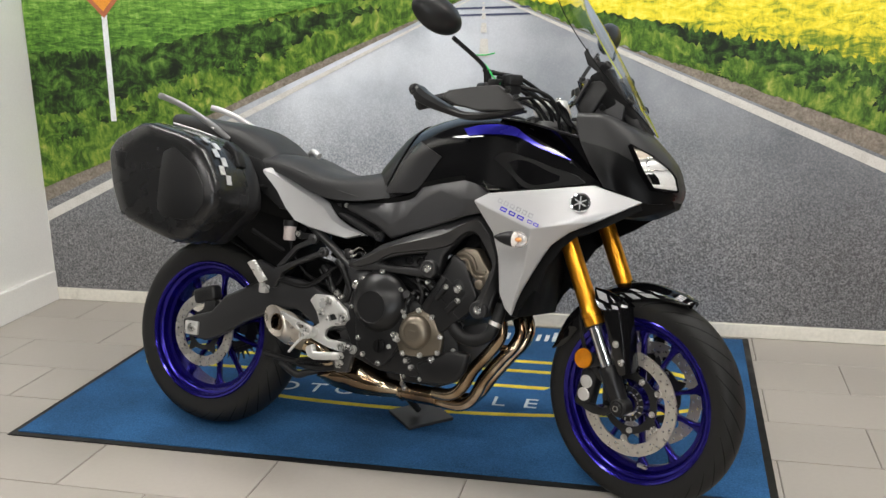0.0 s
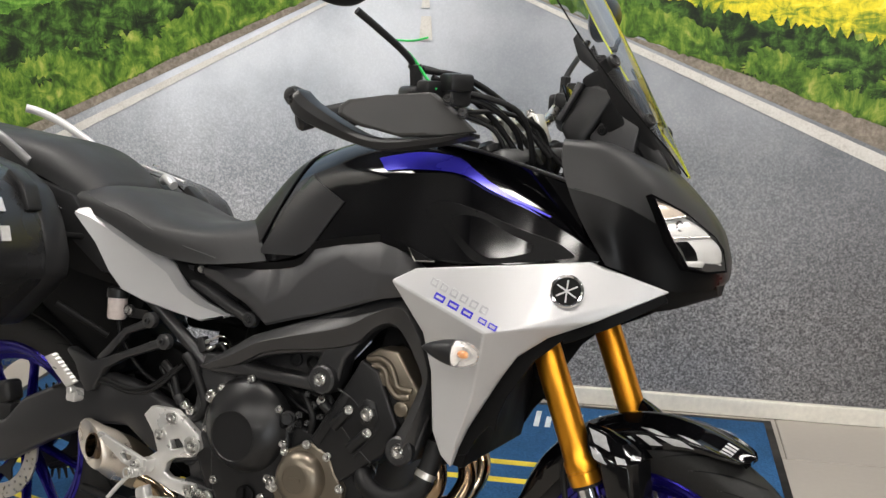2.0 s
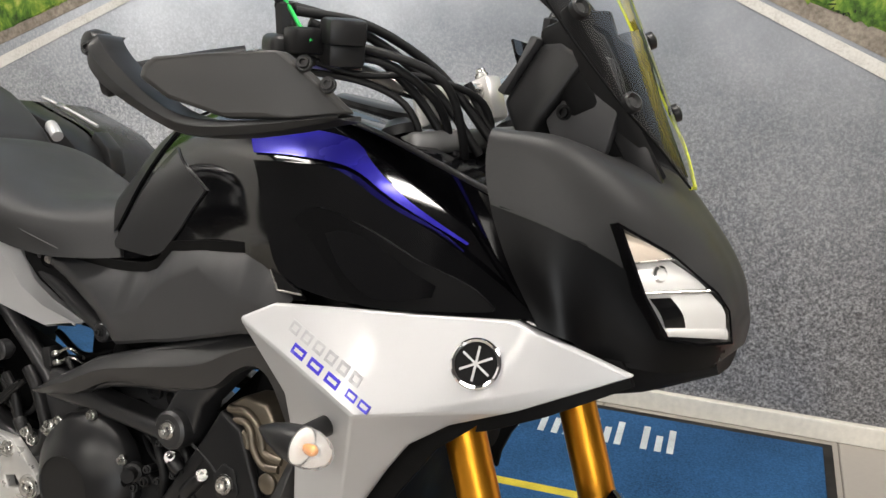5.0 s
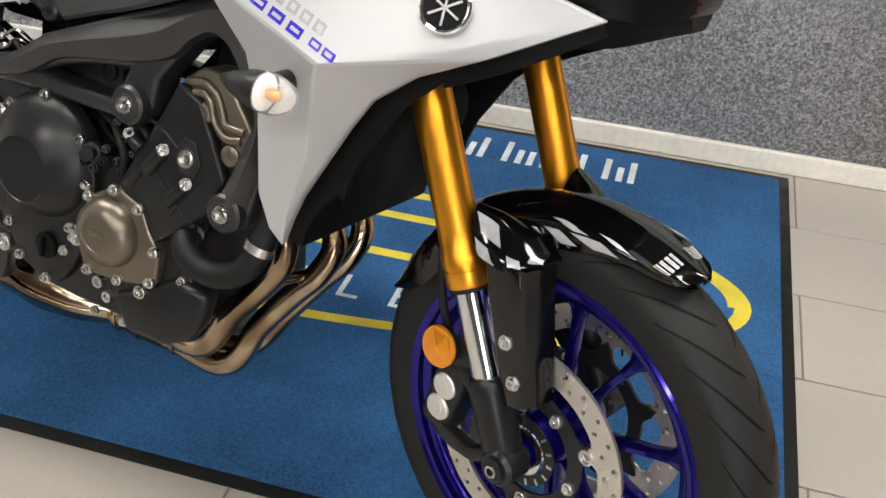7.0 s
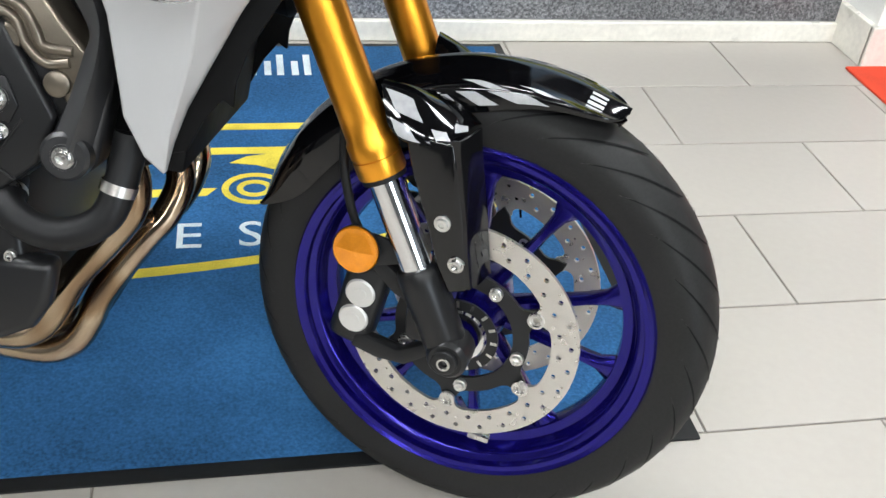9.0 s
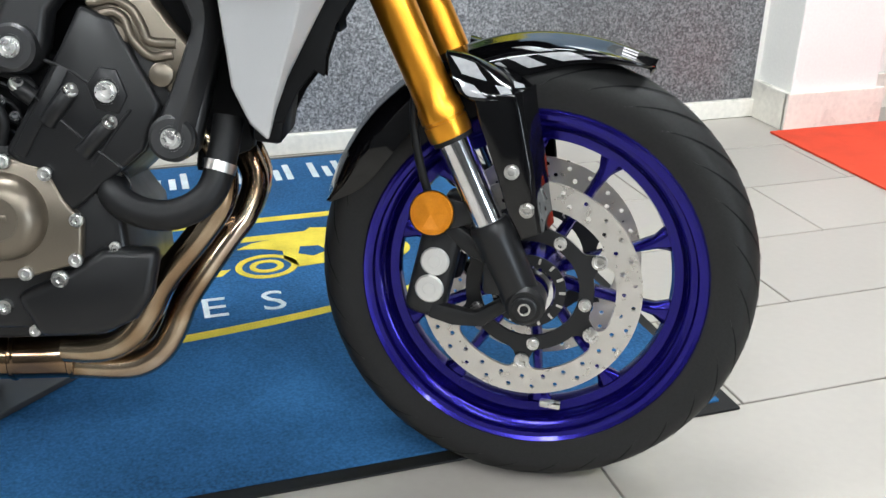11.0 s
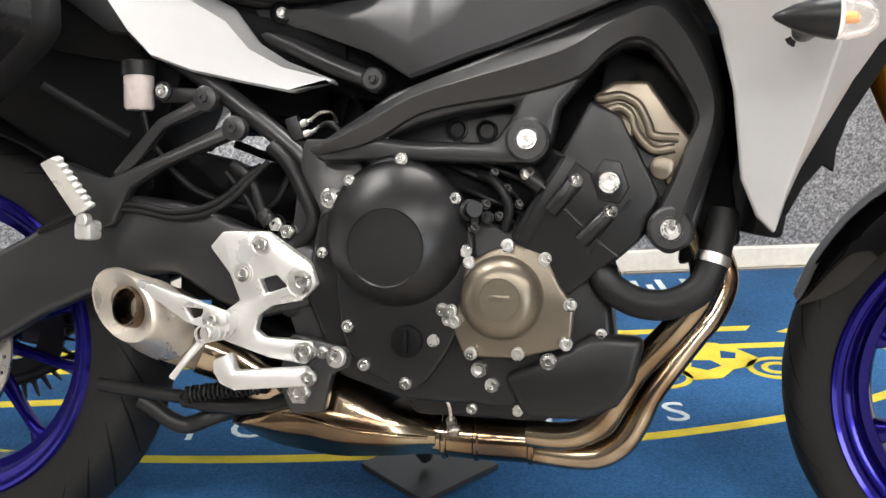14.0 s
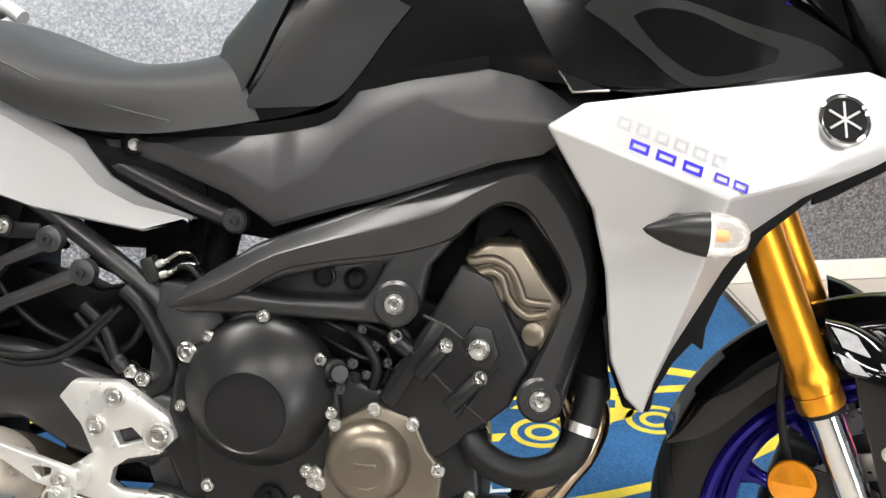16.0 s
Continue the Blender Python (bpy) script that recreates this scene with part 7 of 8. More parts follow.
for side in (-1, 1):
    sh = bpart("radiator_shroud", shroud_bm(side), M["silver"], bike, "silver painted angular radiator shroud", angle=31)
    bev = sh.modifiers.new("rounding", "BEVEL")
    bev.width, bev.segments, bev.limit_method, bev.angle_limit, bev.harden_normals = 0.0045, 3, "ANGLE", radians(31), True
    n = Vector((0.16, side * 0.92, 0.33)).normalized()
    ec = Vector((1.338, side * 0.2225, 0.824))
    em = bpart("emblem", lathe([(-0.002, 0.028), (0.003, 0.028), (0.0045, 0.026), (0.003, 0.0235), (0.0025, 0.0235)], ec, n, 48), M["chrome"], sh, "round chrome badge ring")
    bpart("emblem_face", lathe([(0.0, 0.0237), (0.0026, 0.0237), (0.0026, 0)], ec, n, 40), M["dark"], em)
    u = n.cross(Vector((0, 0, 1))).normalized()
    w = n.cross(u)
    for k in range(3):
        a = math.pi * k / 3 + math.pi / 6
        d = u * math.cos(a) + w * math.sin(a)
        e2 = n.cross(d)
        pts = [ec + n * 0.0036 + d * p + e2 * q for p, q in ((-0.019, -0.0012), (0.019, -0.0012), (0.019, 0.0012), (-0.019, 0.0012))]
        bpart("emblem_bar", extrude_poly(pts, tuple(-n * 0.0012)), M["silver"], em)
    # model name, as plain slanted shapes on the upper face
    face_y = lambda x, z: 0.238 - 0.0532 * (x - 1.07) - 0.449 * (z - 0.83)

    def slanted(name, x0, z0, width, height, material, ring=0.0):
        """A slanted block, or a slanted frame of that line width, lying on the shroud's upper face."""
        e, lean = Vector((0.945, 0, -0.327)), 0.42
        at = lambda a, b3: (x0 + e.x * a + lean * b3 * 0.6, z0 + e.z * a + b3)
        loop = lambda g: [at(g, g), at(width - g, g), at(width - g, height - g), at(g, height - g)]
        lift = lambda q, d: (q[0], side * (face_y(*q) + d), q[1])
        return bpart(name, extrude_poly([lift(q, 0.0012) for q in loop(0)], (0, -side * 0.003, 0), [[lift(q, 0.0012) for q in loop(ring)]] if ring else ()), material, sh, smooth=False)

    for k in range(6):
        slanted("name_bar", 1.105 + 0.0205 * k * 0.945, 0.8085 - 0.0205 * k * 0.327, 0.0145, 0.012, M["letter_grey"], 0.003)
    for k in range(3):
        slanted("name_bar", 1.118 + 0.0285 * k * 0.945, 0.787 - 0.0285 * k * 0.327, 0.0205, 0.0105, M["letter_blue"], 0.0032)
    for k in range(2):
        slanted("name_bar", 1.204 + 0.020 * k * 0.945, 0.7595 - 0.020 * k * 0.327, 0.015, 0.0085, M["letter_blue"], 0.002)
    # indicator: a pod lying fore and aft on a short arm
    io, ia = (1.130, side * 0.312, 0.713), (1, side * 0.05, -0.03)
    pod = lathe([(0.0, 0.0), (0.004, 0.004), (0.02, 0.012), (0.04, 0.0185), (0.056, 0.0215), (0.062, 0.0218), (0.062, 0.0)], io, ia, 28)
    ind = bpart("indicator", join(pod, tube([(1.172, side * 0.225, 0.712), (1.176, side * 0.27, 0.712), (1.178, side * 0.31, 0.711)], 0.0125, 5, 16)), M["satin_black"], sh, "black teardrop indicator on a short arm")
    bpart("indicator_base", lathe([(0, 0.021), (0.006, 0.019), (0.009, 0.013)], (1.172, side * 0.228, 0.712), (0, side, 0.1), 24), M["satin_black"], ind)
    bpart("indicator_cup", lathe([(0.0625, 0.0205), (0.0645, 0.0195), (0.068, 0.013), (0.066, 0.0)], io, ia, 28), M["lamp_bright"], ind, "silver inner reflector")
    lens_i = bpart("indicator_lens", lathe([(0.062, 0.0222), (0.076, 0.0215), (0.090, 0.0175), (0.099, 0.0105), (0.102, 0.0)], io, ia, 28), M["lens_white"], ind, "clear indicator lens")
    lens_i.visible_shadow = False
    bpart("indicator_bulb", lathe([(0.066, 0.004), (0.072, 0.0065), (0.079, 0.0065), (0.083, 0.004), (0.085, 0.0)], io, ia, 16), M["orange"], ind, "orange bulb")
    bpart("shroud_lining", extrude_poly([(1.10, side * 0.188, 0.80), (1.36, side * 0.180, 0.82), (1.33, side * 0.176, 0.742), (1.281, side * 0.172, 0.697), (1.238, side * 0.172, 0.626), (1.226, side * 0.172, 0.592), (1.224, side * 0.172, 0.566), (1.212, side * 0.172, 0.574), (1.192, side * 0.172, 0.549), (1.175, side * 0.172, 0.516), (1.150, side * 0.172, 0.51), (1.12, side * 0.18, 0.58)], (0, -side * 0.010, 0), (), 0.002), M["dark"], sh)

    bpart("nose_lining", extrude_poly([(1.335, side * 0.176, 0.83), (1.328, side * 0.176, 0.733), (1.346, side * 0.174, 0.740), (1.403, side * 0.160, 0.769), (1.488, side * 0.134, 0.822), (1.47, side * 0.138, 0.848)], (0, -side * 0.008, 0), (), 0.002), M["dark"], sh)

# radiator
rad = bpart("radiator", box(1.172, 0, 0.615, 0.034, 0.34, 0.25, 0.006, 2, Matrix.Rotation(radians(8), 4, "Y")), M["dark"], bike, "black radiator behind the front wheel")
for k in range(14):
    bpart("radiator_fin", box(1.1872 + (k - 7) * 0.0023, 0, 0.613 + (k - 7) * 0.0165, 0.002, 0.32, 0.002, 0), M["dark"], rad)
bpart("horn", lathe([(0, 0.03), (0.02, 0.036), (0.03, 0.03), (0.03, 0)], (1.22, 0.06, 0.66), (1, 0, 0.1), 24), M["dark"])

# nose cowl
COWL = [
    (1.29, [(0, 1.03), (0.10, 1.035), (0.180, 1.072, 0.004), (0.198, 1.02, 0.012), (0.203, 0.945, 0.05), (0.194, 0.872, 0.10)]),
    (1.37, [(0, 1.055), (0.08, 1.06), (0.163, 1.07), (0.188, 1.01, 0.004), (0.192, 0.93, 0.024), (0.176, 0.862, 0.055)]),
    (1.445, [(0, 1.048), (0.06, 1.045), (0.118, 1.03), (0.149, 0.98), (0.157, 0.91), (0.145, 0.845)]),
    (1.505, [(0, 1.0), (0.045, 0.997), (0.082, 0.975), (0.107, 0.938), (0.117, 0.88), (0.112, 0.84)]),
    (1.547, [(0, 0.951), (0.035, 0.949), (0.062, 0.932), (0.078, 0.905), (0.08, 0.875), (0.068, 0.848)]),
    (1.565, [(0, 0.907), (0.02, 0.906), (0.036, 0.90), (0.046, 0.89), (0.046, 0.875), (0.036, 0.864)]),
]
cowl = bpart("nose_cowl", closed_loft(COWL, 5), M["cowl_black"], bike, "matt black nose cowl", angle=60)
# darker smooth cheeks under the panel gap
for side in (-1, 1):
    ck = closed_loft(COWL, 5)
    ck.normal_update()
    gone = []
    for f in ck.faces:
        q = f.calc_center_median()
        if q.y * side < 0.06 or q.z > np.interp(q.x, (1.29, 1.36, 1.43, 1.5, 1.56), (0.995, 0.985, 0.962, 0.925, 0.87)):
            gone.append(f)
    bmesh.ops.delete(ck, geom=gone, context="FACES")
    for v in ck.verts:
        v.co += v.normal * 0.0022
    bpart("cheek", ck, M["cheek_black"], cowl, "smooth black lower cheek of the cowl", angle=60)
bpart("chin", closed_loft([(1.34, [(0, 0.86), (0.15, 0.85), (0.16, 0.835), (0.12, 0.80)]), (1.46, [(0, 0.86), (0.13, 0.85), (0.135, 0.835), (0.10, 0.80)]), (1.555, [(0, 0.868), (0.05, 0.865), (0.055, 0.85), (0.03, 0.835)])], 4), M["dark"], cowl, "black lower lip of the cowl")
for side in (-1, 1):
    s = side
    rim_l = [Vector((x, s * y, z)) for x, y, z in ((1.444, 0.155, 0.989), (1.480, 0.147, 0.923), (1.507, 0.127, 0.881))]
    rim_r = [Vector((x, s * y, z)) for x, y, z in ((1.444, 0.155, 0.989), (1.496, 0.122, 0.966), (1.540, 0.087, 0.933), (1.553, 0.072, 0.915), (1.560, 0.060, 0.880))]
    if s > 0:
        rim_l, rim_r = ([Vector((q.x - 0.008, q.y * 0.9, q.z)) for q in edge] for edge in (rim_l, rim_r))
    loop = rim_r + [(rim_r[-1] + rim_l[-1]) / 2 + Vector((0.001, 0, -0.005))] + rim_l[:0:-1]
    nrm = (rim_r[-1] - rim_l[0]).cross(rim_l[-1] - rim_l[0]).normalized()
    if nrm.x < 0:
        nrm = -nrm
    cen = sum(loop, Vector()) / len(loop)
    lamp = bpart("headlamp", extrude_poly([tuple(cen + (q - cen) * 1.06 + nrm * 0.008) for q in loop], tuple(-nrm * 0.03), [[tuple(cen + (q - cen) * 0.975 + nrm * 0.008) for q in loop]]), M["gloss_black"], cowl, "twin slanted headlamp with clear lens")

    def inside(t, u, depth):
        """A place in the lamp: t from its top corner down, u from its outer to its inner edge."""
        def on_edge(edge):
            k = t * (len(edge) - 1)
            i = min(int(k), len(edge) - 2)
            return edge[i].lerp(edge[i + 1], k - i)
        return np.array(on_edge(rim_l).lerp(on_edge(rim_r), u) + nrm * depth)

    def lamp_patch(name, t0, t1, u0, u1, d0, d1, material, label=""):
        bpart(name, sheet([[inside(t, u, d0 + (d1 - d0) * w + 0.004 * math.sin(math.pi * w)) for u in np.linspace(u0, u1, 7)] for t, w in zip(np.linspace(t0, t1, 6), np.linspace(0, 1, 6))]), material, lamp, label, angle=50)

    # white and warm patches paint what the chrome bowl would reflect
    lamp_patch("reflector", 0.0, 1.0, 0.0, 1.0, -0.004, -0.004, M["lamp_bright"], "chrome back of the lamp")
    lamp_patch("reflector_step", 0.03, 0.26, 0.05, 0.95, -0.002, 0.006, M["lamp_warm"], "warm pale upper reflector")
    lamp_patch("reflector_step", 0.27, 0.47, 0.04, 0.96, -0.003, 0.005, M["lamp_bright"], "pale middle reflector")
    lamp_patch("reflector_step", 0.50, 0.97, 0.36, 0.96, 0.003, 0.0045, M["lamp_bright"], "bright lower reflector")
    lamp_patch("reflector_step", 0.86, 0.985, 0.03, 0.97, 0.002, 0.006, M["lamp_bright"], "bright lower lip")
    lamp_patch("lamp_tongue", 0.54, 0.90, 0.06, 0.36, 0.004, 0.005, M["gloss_black"], "dark inner tongue")
    for t in (0.265, 0.485):
        bpart("divider", tube([tuple(inside(t, u, 0.0055)) for u in (0.02, 0.35, 0.7, 0.98)], 0.0014, 5, 8), M["steel"], lamp)
    bpart("lamp_module", lathe([(-0.006, 0.010), (0.0, 0.010), (0.002, 0.007), (-0.002, 0.005), (-0.003, 0)], Vector(inside(0.36, 0.45, 0.004)), nrm, 20), M["chrome"], lamp)
    lens = bmesh.new()
    cv = lens.verts.new(cen + nrm * 0.014)
    lv = [lens.verts.new(cen + (q - cen) * 1.0 + nrm * 0.0085) for q in loop]
    for i in range(len(loop)):
        lens.faces.new((lv[i], lv[(i + 1) % len(loop)], cv))
    lo = bpart("lens", lens, M["clear"], lamp, "clear lens", angle=60)
    lo.visible_shadow = False

# dark line laid on the cowl, painting the shade of the panel gap
for side in (-1, 1):
    bpart("panel_gap", tube([(1.325, side * 0.1985, 0.991), (1.36, side * 0.193, 0.985), (1.42, side * 0.172, 0.965)], 0.0022, 6, 6), M["dark"], cowl)

# windscreen
SCREEN = [(1.036, 1.482, 0.012, 1.478), (1.08, 1.455, 0.065, 1.443), (1.13, 1.425, 0.112, 1.395), (1.22, 1.370, 0.165, 1.318), (1.33, 1.300, 0.185, 1.235), (1.42, 1.234, 0.16, 1.185), (1.455, 1.208, 0.10, 1.185)]
rows = []
for z, x0, w, xe in SCREEN:
    rows.append([(x0 + (xe - x0) * t * t, w * t, z) for t in (-1, -0.75, -0.4, 0, 0.4, 0.75, 1)])
screen = bpart("windscreen", skin(rows, 5), M["screen"], bike, "clear smoke-tinted windscreen", angle=60)
screen.visible_shadow = False
edge = [(x0 + (xe - x0), -w, z) for z, x0, w, xe in SCREEN]
rim_pts = [(xe, w, z) for z, x0, w, xe in SCREEN]
# the cut edge's glow is put into its colour; it emits nothing
bpart("screen_edge", join(tube(rim_pts, 0.0022, 6, 8), tube([(rim_pts[0][0], 0.012, rim_pts[0][2]), (rim_pts[0][0], -0.012, rim_pts[0][2])], 0.0022, 3, 8)), M["screen_edge"], screen, "yellow-green glowing cut edge")
tint = sheet([[np.array((x0 + (xe - x0) * t * t, w * t, z)) + np.array((0.0012, 0.0012, 0)) for t in np.linspace(0.86, 0.995, 4)] for z, x0, w, xe in [tuple(q) for q in along(SCREEN, 24)]])
tint_ob = bpart("edge_tint", tint, M["screen_tint"], screen, "yellow-green tinted border", angle=60)
tint_ob.visible_shadow = False
bpart("screen_edge_near", tube([(xe, -w, z) for z, x0, w, xe in SCREEN], 0.0014, 6, 8), M["dark"], screen)
for side in (-1, 1):
    for x, y, z in ((1.352, 0.135, 1.211), (1.415, 0.092, 1.121)):
        bpart("screen_bolt", join(lathe([(-0.004, 0.012), (0.004, 0.012), (0.006, 0.009), (0.002, 0.006), (0.002, 0)], (x, side * y, z), (0.7, side * 0.5, 0.5), 20)), M["satin_black"], screen)
    bpart("screen_bracket", extrude_poly([(1.325, side * 0.10, 1.215), (1.345, side * 0.12, 1.225), (1.40, side * 0.085, 1.13), (1.46, side * 0.05, 1.045), (1.44, side * 0.04, 1.03), (1.37, side * 0.07, 1.12)], (-0.012, 0, -0.006), (), 0.003), M["satin_black"], screen, "black screen bracket")
bpart("screen_adjuster", box(1.33, 0, 1.15, 0.05, 0.16, 0.12, 0.012, 2, Matrix.Rotation(radians(-30), 4, "Y")), M["dark"], screen)

# instruments (fixed behind the screen)
dash = bpart("instrument_panel", plate([(1.259, 1.111), (1.291, 1.174), (1.315, 1.178), (1.328, 1.172), (1.352, 1.166), (1.306, 1.085), (1.30, 1.06), (1.276, 1.066), (1.254, 1.102)], 0.085, -0.085, (), 0.008, 0, 3), M["satin_black"], bike, "black instrument panel housing")
bpart("bezel", plate([(1.247, 1.114), (1.268, 1.149), (1.280, 1.182), (1.290, 1.179), (1.271, 1.140), (1.257, 1.109)], 0.092, -0.092, (), 0.003), M["matt_black"], dash, "raised bezel round the display")
for sd in (-1, 1):
    bpart("dash_panel", plate([(1.309, 1.088), (1.361, 1.166), (1.375, 1.169), (1.398, 1.120), (1.390, 1.06), (1.33, 1.05)], sd * 0.060, sd * 0.078, (), 0.004), M["matt_black"], dash, "black side panel of the instrument housing")
    bpart("screen_stay", plate([(1.264, 1.274), (1.274, 1.254), (1.298, 1.233), (1.318, 1.235), (1.334, 1.203), (1.356, 1.193), (1.380, 1.161), (1.406, 1.110), (1.439, 1.068), (1.458, 1.037), (1.430, 1.03), (1.395, 1.075), (1.365, 1.13), (1.325, 1.17), (1.30, 1.205), (1.27, 1.225), (1.255, 1.26)], sd * 0.050, sd * 0.064, (), 0.003), M["satin_black"], dash, "black stay behind the windscreen")
bpart("display", box(1.262, 0, 1.147, 0.004, 0.15, 0.065, 0.002, 2, Matrix.Rotation(radians(-25), 4, "Y")), M["gloss_black"], dash, "dark switched-off display")
bpart("dash_screw", bolt(1.332, -0.079, 1.100, 0.008), M["dark"], dash)

# -- handlebar, turned with the forks --
clampz = 1.06
cl = fork_axis(clampz, 0)
fpart("top_yoke", box(cl.x + 0.01, 0, clampz - 0.02, 0.09, 0.26, 0.028, 0.01, 3, Matrix.Rotation(-CASTER, 4, "Y")), M["rail_grey"], bike, "grey alloy top yoke")
fpart("lower_yoke", box(fork_axis(0.80, 0).x, 0, 0.80, 0.09, 0.26, 0.035, 0.01, 3, Matrix.Rotation(-CASTER, 4, "Y")), M["engine_black"], bike, "black lower yoke")
bar_half = [(1.145, 0.0, 1.108), (1.145, 0.06, 1.108), (1.135, 0.11, 1.118), (1.105, 0.19, 1.142), (1.065, 0.255, 1.140), (1.0, 0.375, 1.112)]
bar = fpart("handlebar", join(tube(bar_half, 0.0115, 6, 14), tube([(x, -y, z) for x, y, z in bar_half], 0.0115, 6, 14)), M["steel"], bike, "bare silver tapered handlebar")
for side in (-1, 1):
    fpart("riser", box(1.148, side * 0.05, 1.095, 0.045, 0.03, 0.06, 0.006, 2, Matrix.Rotation(-CASTER, 4, "Y")), M["alloy"], bar, "silver handlebar clamp")
    fpart("riser_bolt", bolt(1.135, side * 0.05, 1.128, 0.008, 0.008, (-0.4, 0, 0.9)), M["bolt"], bar)
    fpart("fork_cap", lathe([(0, 0.0265), (0.012, 0.0265), (0.014, 0.02), (0.022, 0.012), (0.022, 0)], fork_axis(1.055, side * 0.107), AXIS, 24), M["satin_black"], bar, "black fork cap")
    grip = fpart("grip", tube([(1.058, side * 0.268, 1.138), (1.03, side * 0.32, 1.127), (0.995, side * 0.385, 1.110)], 0.0165, 6, 16), M["rubber"], bar, "black rubber grip")
    fpart("bar_end", lathe([(0, 0.016), (0.02, 0.017), (0.026, 0.012), (0.026, 0)], (0.992, side * 0.388, 1.109), (-0.45, side * 0.85, -0.22), 20), M["satin_black"], grip)
    fpart("switch_block", join(box(1.085, side * 0.235, 1.145, 0.05, 0.045, 0.05, 0.01, 3, Matrix.Rotation(side * 0.3, 4, "Z")), box(1.115, side * 0.225, 1.165, 0.03, 0.05, 0.03, 0.006)), M["satin_black"], bar, "black switch block")
    fpart("lever", tube([(1.115, side * 0.215, 1.142), (1.115, side * 0.27, 1.135), (1.095, side * 0.33, 1.118), (1.06, side * 0.39, 1.10)], 0.0065, 6, 10), M["satin_black"], bar, "black hand lever")
    fpart("master_cylinder", join(box(1.135, side * 0.19, 1.155, 0.06, 0.045, 0.035, 0.008, 2, Matrix.Rotation(side * 0.4, 4, "Z")), box(1.15, side * 0.20, 1.178, 0.05, 0.045, 0.03, 0.006, 2, Matrix.Rotation(side * 0.4, 4, "Z"))), M["satin_black"], bar)
    # handguard, given as it lies on the turned bar's right end
    to_bar = STEER.inverted()
    flip = Matrix.Diagonal((1, 1 if side < 0 else -1, 1, 1))

    def on_bar(bm):
        bm.transform(flip @ to_bar)
        bmesh.ops.recalc_face_normals(bm, faces=bm.faces[:])
        return bm

    up_e = catmull([np.array(q) for q in ((0.874, -0.352, 1.108), (0.886, -0.368, 1.106), (0.912, -0.375, 1.088), (0.972, -0.384, 1.059), (1.014, -0.382, 1.042), (1.051, -0.372, 1.037), (1.096, -0.348, 1.043), (1.166, -0.287, 1.062))], 3)
    lo_e = catmull([np.array(q) for q in ((0.864, -0.352, 1.098), (0.870, -0.366, 1.078), (0.885, -0.370, 1.062), (0.925, -0.377, 1.046), (1.020, -0.383, 1.020), (1.067, -0.368, 1.020), (1.122, -0.330, 1.036), (1.166, -0.287, 1.056))], 3)
    inward = np.array((0.006, 0.030, 0.0))
    rows = []
    for u, l in zip(up_e, lo_e):
        c1 = u * 0.55 + l * 0.45 + np.array((0, -0.007, 0.0))
        rows.append([l + inward, l + np.array((0, 0.004, 0)), l * 0.94 + u * 0.06, c1 - (u - l) * 0.03, c1 + (u - l) * 0.03, u * 0.95 + l * 0.05, u + np.array((0, 0.004, 0)), u + inward, l + inward])
    hg = fpart("handguard", on_bar(sheet(rows)), M["satin_black"], bar, "black plastic handguard", angle=26)
    tip_c = Vector((0.872, -0.352, 1.095))
    fpart("guard_tip", on_bar(lathe([(-0.022, 0.0), (-0.020, 0.010), (-0.008, 0.0165), (0.008, 0.0165), (0.016, 0.012), (0.019, 0.0)], tip_c, (-0.2, -0.97, 0.1), 24)), M["satin_black"], hg)
    DEFL = {"a": (0.974, -0.384, 1.081), "b": (0.989, -0.385, 1.092), "c": (1.050, -0.373, 1.104), "d": (1.111, -0.339, 1.117), "e": (1.138, -0.315, 1.095), "f": (1.169, -0.284, 1.064), "g": (1.127, -0.328, 1.050), "h": (1.074, -0.363, 1.041), "i": (1.037, -0.378, 1.048), "j": (1.014, -0.384, 1.051), "k": (0.973, -0.386, 1.068)}
    dfl = bmesh.new()
    mid = sum((Vector(q) for q in DEFL.values()), Vector()) / len(DEFL)
    ring_a = [dfl.verts.new(q) for q in DEFL.values()]
    ring_b = [dfl.verts.new(mid + (Vector(q) - mid) * 0.86 + Vector((-0.003, -0.007, 0))) for q in DEFL.values()]
    for k in range(len(ring_a)):
        n2 = (k + 1) % len(ring_a)
        dfl.faces.new((ring_a[k], ring_a[n2], ring_b[n2], ring_b[k]))
    dfl.faces.new(ring_b)
    bmesh.ops.recalc_face_normals(dfl, faces=dfl.faces[:])
    ret = bmesh.ops.extrude_face_region(dfl, geom=dfl.faces[:], use_keep_orig=True)
    bmesh.ops.translate(dfl, vec=(0.005, 0.016, 0), verts=[q for q in ret["geom"] if isinstance(q, bmesh.types.BMVert)])
    dfl_ob = fpart("wind_deflector", on_bar(dfl), M["deflector"], hg, "matt grey-black deflector panel", angle=20)
    rounding = dfl_ob.modifiers.new("rounding", "BEVEL")
    rounding.width, rounding.segments, rounding.limit_method, rounding.angle_limit = 0.003, 2, "ANGLE", radians(28)
    for p in ((1.136, -0.322, 1.108), (1.155, -0.302, 1.090), (0.876, -0.370, 1.090)):
        fpart("guard_bolt", on_bar(bolt(*p, 0.0075, axis=(0.3, -0.9, 0.2))), M["satin_black"], hg)
    # mirror
    stem = [(1.09, side * 0.235, 1.165), (1.088, side * 0.24, 1.20), (1.085, side * 0.265, 1.225), (1.075, side * 0.32, 1.26), (1.065, side * 0.36, 1.285)]
    mir = fpart("mirror", tube(stem, 0.006, 6, 10, r_end=0.0065), M["satin_black"], bar, "black rear-view mirror on a stalk")
    fpart("stem_nut", lathe([(0, 0.012), (0.04, 0.012), (0.042, 0.009)], (1.09, side * 0.235, 1.165), (0, side * 0.1, 1), 6), M["satin_black"], mir)
